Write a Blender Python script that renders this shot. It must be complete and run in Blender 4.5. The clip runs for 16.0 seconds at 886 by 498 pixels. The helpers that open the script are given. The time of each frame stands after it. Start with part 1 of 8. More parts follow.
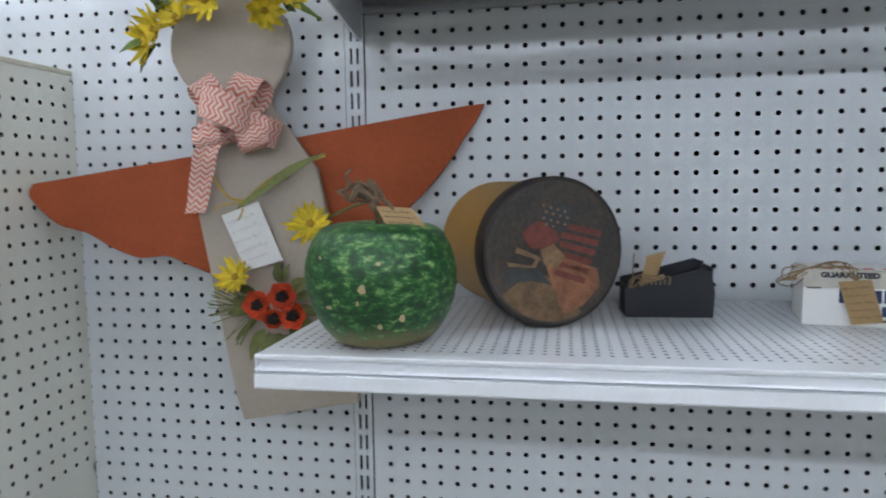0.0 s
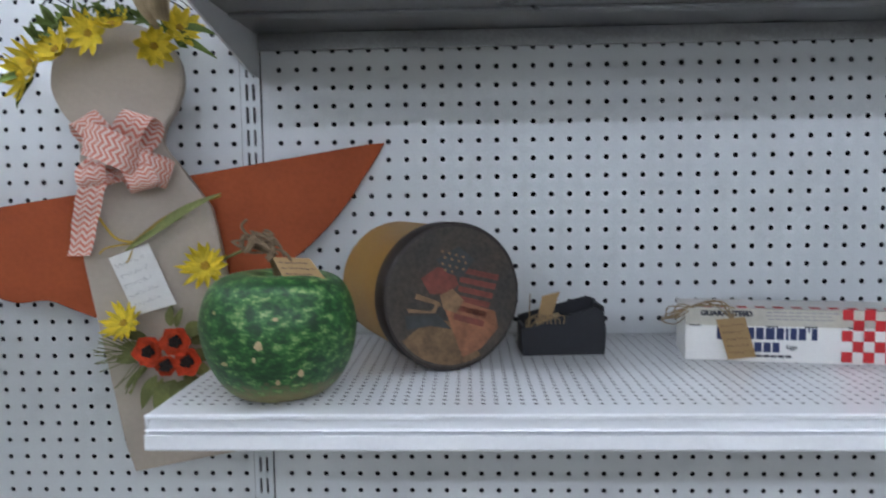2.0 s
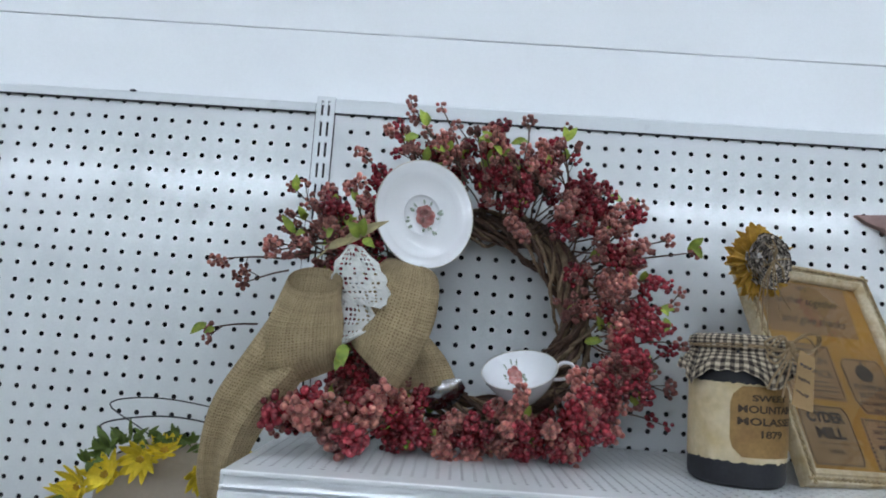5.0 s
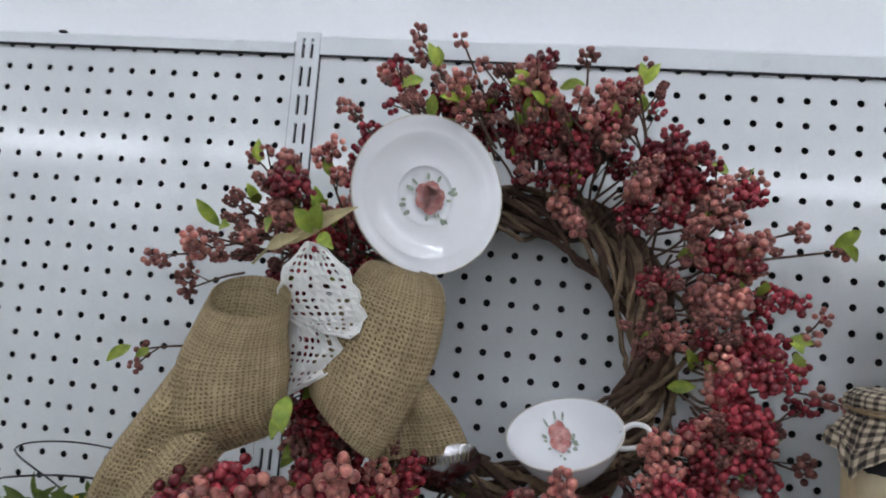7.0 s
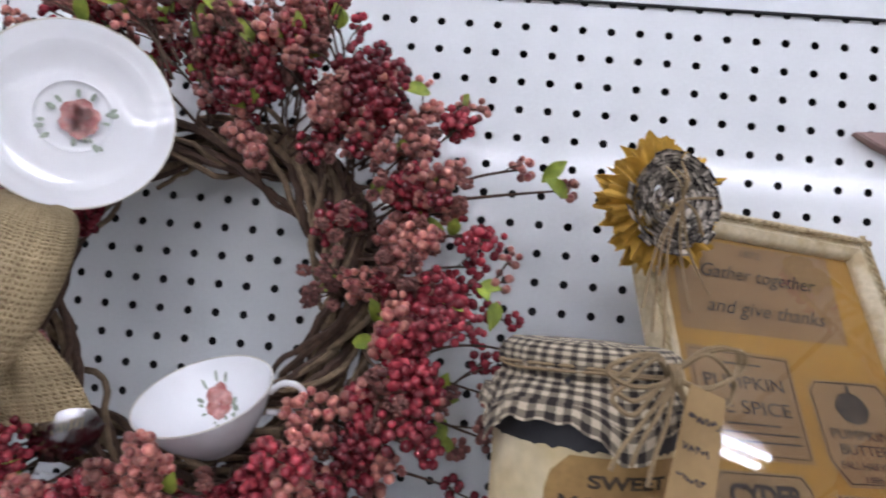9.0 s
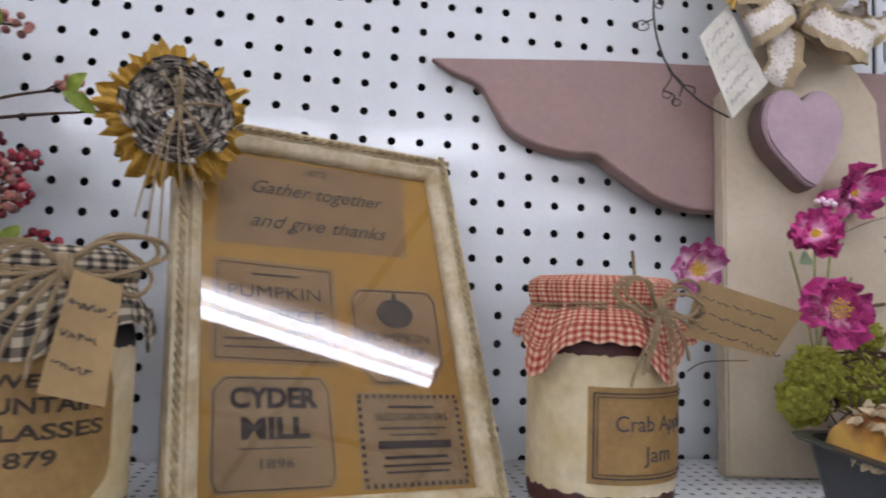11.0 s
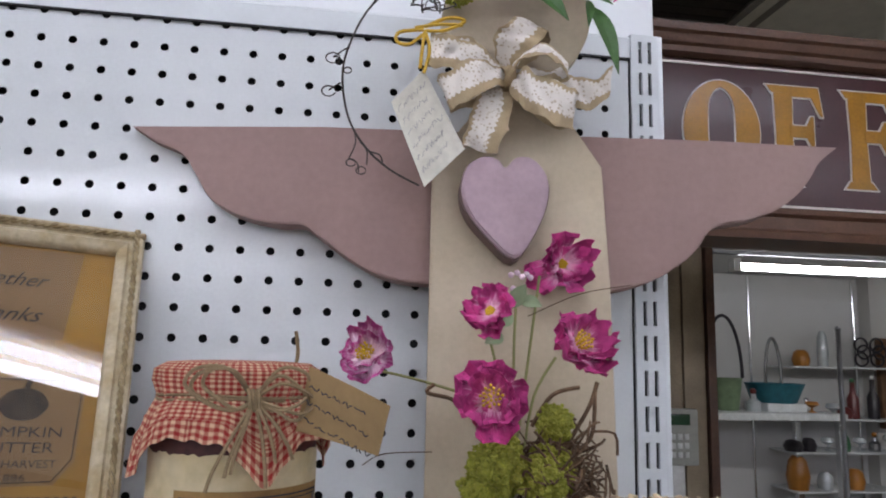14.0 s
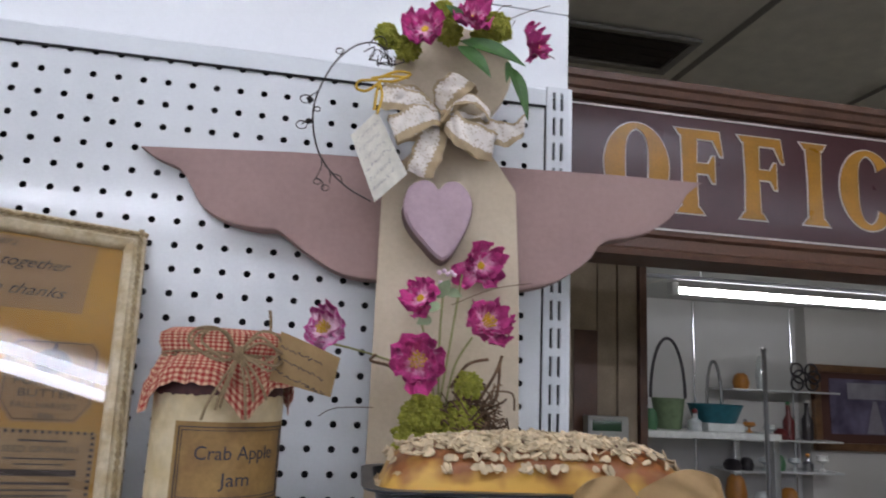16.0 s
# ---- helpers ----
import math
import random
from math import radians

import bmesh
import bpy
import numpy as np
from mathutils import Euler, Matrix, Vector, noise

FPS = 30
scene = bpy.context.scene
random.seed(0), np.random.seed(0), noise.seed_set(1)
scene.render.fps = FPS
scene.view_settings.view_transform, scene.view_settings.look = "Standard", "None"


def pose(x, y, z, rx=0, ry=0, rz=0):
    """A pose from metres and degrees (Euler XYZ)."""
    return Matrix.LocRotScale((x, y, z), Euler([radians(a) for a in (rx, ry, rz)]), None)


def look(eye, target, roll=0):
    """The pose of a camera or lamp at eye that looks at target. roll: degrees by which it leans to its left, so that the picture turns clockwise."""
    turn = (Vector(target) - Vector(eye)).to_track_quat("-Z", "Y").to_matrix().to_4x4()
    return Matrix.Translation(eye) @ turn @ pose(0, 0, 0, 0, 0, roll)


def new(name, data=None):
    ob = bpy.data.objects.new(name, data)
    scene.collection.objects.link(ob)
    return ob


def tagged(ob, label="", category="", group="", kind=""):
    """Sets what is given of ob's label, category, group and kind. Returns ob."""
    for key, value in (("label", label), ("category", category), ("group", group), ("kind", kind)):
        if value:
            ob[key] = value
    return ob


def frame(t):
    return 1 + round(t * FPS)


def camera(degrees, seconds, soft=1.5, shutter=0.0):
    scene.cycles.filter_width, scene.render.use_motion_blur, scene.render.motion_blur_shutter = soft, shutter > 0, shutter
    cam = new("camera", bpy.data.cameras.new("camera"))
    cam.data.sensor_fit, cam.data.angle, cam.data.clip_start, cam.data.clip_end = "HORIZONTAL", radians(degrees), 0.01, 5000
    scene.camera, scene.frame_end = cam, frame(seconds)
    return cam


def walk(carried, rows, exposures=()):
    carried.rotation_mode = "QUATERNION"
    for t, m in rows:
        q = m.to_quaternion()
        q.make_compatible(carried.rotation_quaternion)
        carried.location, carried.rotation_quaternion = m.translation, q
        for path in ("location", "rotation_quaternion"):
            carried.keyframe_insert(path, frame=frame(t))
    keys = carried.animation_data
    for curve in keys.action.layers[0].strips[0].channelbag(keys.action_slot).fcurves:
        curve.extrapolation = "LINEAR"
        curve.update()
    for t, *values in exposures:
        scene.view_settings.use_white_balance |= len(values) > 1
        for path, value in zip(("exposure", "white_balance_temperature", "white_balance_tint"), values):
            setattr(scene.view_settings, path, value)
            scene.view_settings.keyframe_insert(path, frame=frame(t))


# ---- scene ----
# ---- camera ----
cam = camera(64.8, 16.0, soft=1.9, shutter=0.3)
ROWS = [
    (0, (0.2571, -0.9898, 1.3170), (0.0860, -0.0094, 1.2196), -0.78),
    (0.5, (0.2647, -0.9886, 1.3209), (0.1972, 0.0018, 1.1998), -0.34),
    (1, (0.2899, -0.9813, 1.3190), (0.2835, 0.0102, 1.1885), -0.73),
    (1.5, (0.2936, -0.9793, 1.3287), (0.3180, 0.0138, 1.2137), -0.12),
    (2, (0.2642, -0.9892, 1.3585), (0.2272, 0.0064, 1.2720), -0.75),
    (2.5, (0.1687, -0.9958, 1.4031), (0.1134, 0.0018, 1.3605), 0.86),
    (3, (0.1248, -1.0096, 1.4734), (0.0191, -0.0159, 1.4369), 0.93),
    (3.5, (0.1115, -1.0206, 1.5866), (-0.0345, -0.0314, 1.6031), 2.73),
    (4, (0.1154, -1.0191, 1.6694), (0.0172, -0.0292, 1.7711), 3.66),
    (4.5, (0.1447, -1.0221, 1.7142), (0.1125, -0.0322, 1.8526), 4.91),
    (4.7, (0.1548, -1.0234, 1.7251), (0.1427, -0.0325, 1.8595), 3.97),
    (6.8, (0.2449, -0.7577, 1.8040), (0.0921, 0.2274, 1.8836), 5.41),
    (7, (0.2205, -0.7252, 1.8024), (0.0937, 0.2637, 1.8790), 4.87),
    (7.5, (0.2034, -0.6698, 1.7887), (0.1192, 0.3253, 1.8416), 4.17),
    (8, (0.2621, -0.6357, 1.7873), (0.1835, 0.3588, 1.8559), 4.01),
    (8.5, (0.3501, -0.6248, 1.7859), (0.2706, 0.3682, 1.8729), 4.73),
    (9, (0.4343, -0.6134, 1.7837), (0.3792, 0.3824, 1.8565), 5.03),
    (9.5, (0.4986, -0.6044, 1.7760), (0.5106, 0.3919, 1.8608), 4.29),
    (10, (0.5527, -0.6140, 1.7651), (0.6013, 0.3821, 1.8381), 4.28),
    (10.2, (0.5680, -0.6204, 1.7603), (0.6452, 0.3743, 1.8277), 3.88),
    (12.3, (0.7904, -0.5898, 1.7424), (0.9998, 0.3859, 1.8065), -0.70),
    (12.5, (0.7869, -0.5862, 1.7473), (1.0018, 0.3879, 1.8176), -1.32),
    (13, (0.7882, -0.5858, 1.7539), (1.0182, 0.3827, 1.8494), -1.65),
    (13.5, (0.8506, -0.6037, 1.7668), (1.0609, 0.3664, 1.8883), 0.50),
    (14, (0.9242, -0.6132, 1.7715), (1.0682, 0.3649, 1.9218), 1.35),
    (14.5, (0.9226, -0.6349, 1.7689), (1.0462, 0.3435, 1.9343), 1.98),
    (15, (0.9159, -0.7011, 1.7547), (1.0485, 0.2735, 1.9352), 4.17),
    (15.5, (0.9082, -0.7533, 1.7455), (1.0479, 0.2185, 1.9351), 4.35),
    (16, (0.9227, -0.7622, 1.7303), (1.1149, 0.2018, 1.9140), 2.52),
]
SEEN_AS = [(0, 0.06, 6150, 12), (1.5, -0.02, 6000, 13), (2.3, 0.10, 6200, 14), (3.0, 0.19, 6400, 14), (3.7, 0.06, 6300, 12), (4.5, -0.29, 6050, 8), (7.0, -0.44, 6450, 13), (8.2, -0.12, 6400, 18), (9.0, 0.01, 6450, 20), (12.5, -0.28, 6480, 18), (16, -0.30, 6420, 18)]
walk(cam, [(t, look(eye, aim, roll)) for t, eye, aim, roll in ROWS], SEEN_AS)

# ---- world ----
world = bpy.data.worlds.new("world")
scene.world = world
world.use_nodes = True
world.node_tree.nodes["Background"].inputs[0].default_value = (0.6, 0.7, 0.8, 1)
world.node_tree.nodes["Background"].inputs[1].default_value = 0.05
TUBE_GLOW = 34.0
OFFICE_GLOW = 33.0


# ---- mesh helpers ----
class Shape:
    """Vertices and faces of one mesh, gathered piece by piece."""

    def __init__(self):
        self.v, self.f, self.uv = [], [], {}

    def add(self, verts, faces, uvs=None):
        n = len(self.v)
        self.v += [tuple(p) for p in verts]
        self.f += [tuple(n + i for i in face) for face in faces]
        if uvs:
            for i, q in enumerate(uvs):
                self.uv[n + i] = q
        return self

    def moved(self, m):
        self.v = [tuple(m @ Vector(p)) for p in self.v]
        return self


def mesh_of(name, shape, material=None, smooth=True, bevel=0.0):
    me = bpy.data.meshes.new(name)
    if isinstance(shape, Shape):
        me.from_pydata(shape.v, [], shape.f)
        if shape.uv:
            layer = me.uv_layers.new(name="uv")
            for loop in me.loops:
                layer.data[loop.index].uv = shape.uv.get(loop.vertex_index, (0, 0))
    else:
        shape.to_mesh(me)
        shape.free()
    me.validate()
    me.update()
    if material:
        me.materials.append(material)
    if smooth:
        me.polygons.foreach_set("use_smooth", [True] * len(me.polygons))
        me.set_sharp_from_angle(angle=radians(38))
    return me


def part(name, shape, material, parent, label="", smooth=True):
    ob = new(name, mesh_of(name, shape, material, smooth))
    ob.parent = parent
    if label:
        ob["label"] = label
    return ob


def thing(name, at, label, category, group="", turn=(0, 0, 0), kind=""):
    ob = new(name)
    ob.empty_display_size = 0.02
    ob.matrix_basis = pose(*at, *turn)
    return tagged(ob, label, category, group, kind)


def fixed(name, shape, material, label="", smooth=True, category=""):
    """A piece of the setting."""
    ob = new(name, mesh_of(name, shape, material, smooth))
    return tagged(ob, label, category, "", "structure")


def box(lo, hi, bevel=0.0, segments=2):
    bm = bmesh.new()
    bmesh.ops.create_cube(bm, size=1)
    for v in bm.verts:
        v.co = Vector([lo[i] + (hi[i] - lo[i]) * (v.co[i] + 0.5) for i in range(3)])
    if bevel:
        bmesh.ops.bevel(bm, geom=bm.edges[:], offset=bevel, segments=segments, affect="EDGES", profile=0.6)
    return bm


def slab(outline, y0, y1, bevel=0.002):
    """A board cut to an outline in x and z, from y0 (front) to y1 (back), with eased edges."""
    bm = bmesh.new()
    face = bm.faces.new([bm.verts.new((x, y0, z)) for x, z in outline])
    out = bmesh.ops.extrude_face_region(bm, geom=[face])
    bmesh.ops.translate(bm, vec=(0, y1 - y0, 0), verts=[g for g in out["geom"] if isinstance(g, bmesh.types.BMVert)])
    bmesh.ops.recalc_face_normals(bm, faces=bm.faces[:])
    if bevel:
        rim = [e for e in bm.edges if abs(e.verts[0].co.y - e.verts[1].co.y) < 1e-6]
        bmesh.ops.bevel(bm, geom=rim, offset=bevel, segments=2, affect="EDGES", clamp_overlap=True)
    return bm


def curve_through(points, steps=6, closed=False):
    """A smooth line through points of any dimension (Catmull-Rom)."""
    p = [np.array(q, float) for q in points]
    n, out = len(p), []
    for i in range(n if closed else n - 1):
        a, b, c, d = (p[(i - 1) % n], p[i], p[(i + 1) % n], p[(i + 2) % n]) if closed else (p[max(i - 1, 0)], p[i], p[i + 1], p[min(i + 2, n - 1)])
        for k in range(steps):
            t = k / steps
            out.append(0.5 * (2 * b + (c - a) * t + (2 * a - 5 * b + 4 * c - d) * t * t + (3 * b - a - 3 * c + d) * t**3))
    if not closed:
        out.append(p[-1])
    return out


def tube(shape, path, radius, sides=6, caps=True):
    """A round line along a path; radius is a number or one per point."""
    path = [Vector(q) for q in path]
    radii = radius if isinstance(radius, (list, tuple)) else [radius] * len(path)
    verts, faces, across = [], [], None
    for i, q in enumerate(path):
        ahead = (path[min(i + 1, len(path) - 1)] - path[max(i - 1, 0)]).normalized()
        if across is None:
            across = ahead.orthogonal().normalized()
        across = (across - ahead * across.dot(ahead)).normalized()
        other = ahead.cross(across)
        for k in range(sides):
            a = 2 * math.pi * k / sides
            verts.append(q + (across * math.cos(a) + other * math.sin(a)) * radii[i])
    for i in range(len(path) - 1):
        for k in range(sides):
            a, b = i * sides + k, i * sides + (k + 1) % sides
            faces.append((a, b, b + sides, a + sides))
    if caps:
        faces.append(tuple(range(sides))[::-1])
        faces.append(tuple(range((len(path) - 1) * sides, len(path) * sides)))
    return shape.add(verts, faces)


def lathe(shape, profile, sides=32, centre=(0, 0, 0), wobble=0.0):
    """Turns (radius, z) pairs round the z axis."""
    verts, faces = [], []
    for r, z in profile:
        for k in range(sides):
            a = 2 * math.pi * k / sides
            rr = r * (1 + wobble * math.sin(3 * a + z * 40))
            verts.append((centre[0] + rr * math.cos(a), centre[1] + rr * math.sin(a), centre[2] + z))
    for i in range(len(profile) - 1):
        for k in range(sides):
            a, b = i * sides + k, i * sides + (k + 1) % sides
            faces.append((a, b, b + sides, a + sides))
    return shape.add(verts, faces)


_ball = bmesh.new()
bmesh.ops.create_icosphere(_ball, subdivisions=2, radius=1)
BALL_V = [v.co.copy() for v in _ball.verts]
BALL_F = [tuple(v.index for v in f.verts) for f in _ball.faces]
_ball.free()


def ball(shape, centre, radius, squash=(1, 1, 1), rough=0.0, rng=random):
    c = Vector(centre)
    return shape.add([c + Vector((v.x * squash[0], v.y * squash[1], v.z * squash[2])) * radius * (1 + rough * rng.uniform(-1, 1)) for v in BALL_V], BALL_F)


def sheet(shape, grid, uv_size=None, thick=0.0):
    """A quad net over rows of points; thick gives it a back and closed rims."""
    rows, cols = len(grid), len(grid[0])
    flat = [Vector(q) for row in grid for q in row]
    uvs = None
    if uv_size:
        uvs = [(j / (cols - 1) * uv_size[0], i / (rows - 1) * uv_size[1]) for i in range(rows) for j in range(cols)]
    faces = [(i * cols + j, i * cols + j + 1, (i + 1) * cols + j + 1, (i + 1) * cols + j) for i in range(rows - 1) for j in range(cols - 1)]
    if not thick:
        return shape.add(flat, faces, uvs)
    normals = [Vector() for _ in flat]
    for f in faces:
        n = (flat[f[1]] - flat[f[0]]).cross(flat[f[3]] - flat[f[0]])
        for i in f:
            normals[i] += n
    back = [q - n.normalized() * thick if n.length > 0 else q for q, n in zip(flat, normals)]
    m = len(flat)
    rim = [i * cols for i in range(rows)] + [(rows - 1) * cols + j for j in range(1, cols)] + [i * cols + cols - 1 for i in range(rows - 2, -1, -1)] + list(range(cols - 2, 0, -1))
    faces = faces + [tuple(m + i for i in f[::-1]) for f in faces] + [(rim[k], rim[k - 1], m + rim[k - 1], m + rim[k]) for k in range(len(rim))]
    return shape.add(flat + back, faces, (uvs + uvs) if uvs else None)


def holed(columns, rows, pitch, radius, depth, sides=12):
    """A board in x and z full of round holes: one square with a hole a column and row, the first hole at 0, 0 and rows going down."""
    ring = [(math.cos(2 * math.pi * (k + 0.5) / sides), math.sin(2 * math.pi * (k + 0.5) / sides)) for k in range(sides)]
    edge = [(c / max(abs(c), abs(s)) * pitch / 2, s / max(abs(c), abs(s)) * pitch / 2) for c, s in ring]
    corner = {}
    for sx, sz in ((1, 1), (-1, 1), (-1, -1), (1, -1)):
        corner[min(range(sides), key=lambda k: (edge[k][0] - sx * pitch / 2) ** 2 + (edge[k][1] - sz * pitch / 2) ** 2)] = (sx * pitch / 2, sz * pitch / 2)
    edge = [corner.get(k, q) for k, q in enumerate(edge)]
    cell = np.array([(x, 0, z) for x, z in edge] + [(c * radius, 0, s * radius) for c, s in ring] + [(c * radius, depth, s * radius) for c, s in ring])
    faces = []
    for k in range(sides):
        j = (k + 1) % sides
        faces += [(k, k + sides, j + sides, j), (k + sides, k + 2 * sides, j + 2 * sides, j + sides)]
    shape, faces = Shape(), np.array(faces)
    for r in range(rows):
        for c in range(columns):
            n = len(shape.v)
            shape.v += [tuple(q) for q in (cell + (c * pitch, 0, -r * pitch)).tolist()]
            shape.f += [tuple(f) for f in (faces + n).tolist()]
    return shape


def rect(shape, x0, x1, z0, z1, y=0.0):
    return shape.add([(x0, y, z0), (x1, y, z0), (x1, y, z1), (x0, y, z1)], [(0, 1, 2, 3)])


def words(text, size, material, parent, at, turn=(90, 0, 0), name="lettering", width=0.0, bend=0.0, depth=0.0004, slant=0.0, thick=0.0):
    """Raised lettering with the built-in font, centred on a place; bend wraps it on a round side of that radius."""
    data = bpy.data.curves.new(name, "FONT")
    data.body, data.size, data.align_x, data.align_y, data.extrude, data.shear, data.offset = text, size, "CENTER", "CENTER", depth, slant, thick
    data.resolution_u = 3
    holder = bpy.data.objects.new(name, data)
    scene.collection.objects.link(holder)
    bpy.context.view_layer.update()
    me = bpy.data.meshes.new_from_object(holder.evaluated_get(bpy.context.evaluated_depsgraph_get()))
    bpy.data.objects.remove(holder)
    xs = [v.co.x for v in me.vertices]
    if width and xs:
        k = width / (max(xs) - min(xs))
        for v in me.vertices:
            v.co.x *= k
    if bend:
        for v in me.vertices:
            a = v.co.x / bend
            v.co = Vector(((bend + v.co.z) * math.sin(a), v.co.y, (bend + v.co.z) * math.cos(a) - bend))
    me.name = name
    me.materials.clear()
    me.materials.append(material)
    ob = new(name, me)
    ob.parent = parent
    ob.matrix_basis = pose(*at, *turn)
    return ob


# ---- materials ----
def material(name, colour, rough=0.5, metal=0.0, vary=0.08, scale=30.0, bump=0.05, fine=220.0, tint=None, coat=0.0, spec=0.5, stains=0.0, random_by=0.0, each=0.0):
    """Paint, wood, paper and the like: a base colour that varies at two scales, fine relief and uneven gloss."""
    m = bpy.data.materials.new(name)
    m.use_nodes = True
    nt = m.node_tree
    bsdf = nt.nodes["Principled BSDF"]
    link = nt.links.new
    where = nt.nodes.new("ShaderNodeTexCoord")
    broad = nt.nodes.new("ShaderNodeTexNoise")
    broad.inputs["Scale"].default_value, broad.inputs["Detail"].default_value = scale, 5
    grain = nt.nodes.new("ShaderNodeTexNoise")
    grain.inputs["Scale"].default_value, grain.inputs["Detail"].default_value = fine, 3
    link(where.outputs["Object"], broad.inputs["Vector"])
    link(where.outputs["Object"], grain.inputs["Vector"])
    ramp = nt.nodes.new("ShaderNodeValToRGB")
    ramp.color_ramp.elements[0].position, ramp.color_ramp.elements[1].position = 0.3, 0.7
    dark = tint or tuple(c * (1 - 2 * vary) for c in colour)
    ramp.color_ramp.elements[0].color = (*dark, 1)
    ramp.color_ramp.elements[1].color = (*colour, 1)
    link(broad.outputs["Fac"], ramp.inputs["Fac"])
    mix = nt.nodes.new("ShaderNodeMix")
    mix.data_type, mix.blend_type = "RGBA", "MULTIPLY"
    mix.inputs[0].default_value = min(1.0, vary * 3)
    link(ramp.outputs["Color"], mix.inputs[6])
    link(grain.outputs["Fac"], mix.inputs[7])
    bright = nt.nodes.new("ShaderNodeHueSaturation")
    bright.inputs["Value"].default_value = 1 + min(1.0, vary * 3) * 0.5
    link(mix.outputs[2], bright.inputs["Color"])
    out = bright.outputs["Color"]
    if random_by:
        info = nt.nodes.new("ShaderNodeNewGeometry")
        shift = nt.nodes.new("ShaderNodeMapRange")
        shift.inputs["To Min"].default_value, shift.inputs["To Max"].default_value = 1 - random_by, 1 + random_by
        link(info.outputs["Random Per Island"], shift.inputs["Value"])
        tone = nt.nodes.new("ShaderNodeHueSaturation")
        link(shift.outputs["Result"], tone.inputs["Value"])
        link(out, tone.inputs["Color"])
        out = tone.outputs["Color"]
    if each:
        whole = nt.nodes.new("ShaderNodeObjectInfo")
        span = nt.nodes.new("ShaderNodeMapRange")
        span.inputs["To Min"].default_value, span.inputs["To Max"].default_value = 1 - each, 1 + each
        link(whole.outputs["Random"], span.inputs["Value"])
        own = nt.nodes.new("ShaderNodeHueSaturation")
        link(span.outputs["Result"], own.inputs["Value"])
        link(out, own.inputs["Color"])
        out = own.outputs["Color"]
    link(out, bsdf.inputs["Base Color"])
    gloss = nt.nodes.new("ShaderNodeMapRange")
    gloss.inputs["To Min"].default_value, gloss.inputs["To Max"].default_value = max(0.02, rough - 0.08), min(1, rough + 0.08)
    link(broad.outputs["Fac"], gloss.inputs["Value"])
    link(gloss.outputs["Result"], bsdf.inputs["Roughness"])
    bsdf.inputs["Metallic"].default_value = metal
    bsdf.inputs["Specular IOR Level"].default_value = spec
    bsdf.inputs["Coat Weight"].default_value = coat
    if bump:
        relief = nt.nodes.new("ShaderNodeBump")
        relief.inputs["Strength"].default_value, relief.inputs["Distance"].default_value = bump, 0.001
        link(grain.outputs["Fac"], relief.inputs["Height"])
        link(relief.outputs["Normal"], bsdf.inputs["Normal"])
    return m


def maths(nt, kind, a, b=None):
    n = nt.nodes.new("ShaderNodeMath")
    n.operation = kind
    for i, v in enumerate((a, b)):
        if v is None:
            continue
        if isinstance(v, (int, float)):
            n.inputs[i].default_value = v
        else:
            nt.links.new(v, n.inputs[i])
    return n.outputs[0]


def uv_of(nt):
    where = nt.nodes.new("ShaderNodeUVMap")
    split = nt.nodes.new("ShaderNodeSeparateXYZ")
    nt.links.new(where.outputs["UV"], split.inputs["Vector"])
    return split.outputs["X"], split.outputs["Y"]


def gingham(name, dark, light, size):
    """Woven two-tone check: solid, half and light squares."""
    m = material(name, light, rough=0.9, vary=0.05, scale=60, bump=0.3, fine=900)
    nt = m.node_tree
    u, v = uv_of(nt)
    a = maths(nt, "LESS_THAN", maths(nt, "FRACT", maths(nt, "DIVIDE", u, size)), 0.5)
    b = maths(nt, "LESS_THAN", maths(nt, "FRACT", maths(nt, "DIVIDE", v, size)), 0.5)
    fac = maths(nt, "SUBTRACT", 1.0, maths(nt, "POWER", maths(nt, "SUBTRACT", 1.0, maths(nt, "MULTIPLY", maths(nt, "ADD", a, b), 0.5)), 1.7))
    mix = nt.nodes.new("ShaderNodeMix")
    mix.data_type = "RGBA"
    nt.links.new(fac, mix.inputs[0])
    mix.inputs[6].default_value, mix.inputs[7].default_value = (*light, 1), (*dark, 1)
    nt.links.new(mix.outputs[2], nt.nodes["Principled BSDF"].inputs["Base Color"])
    return m


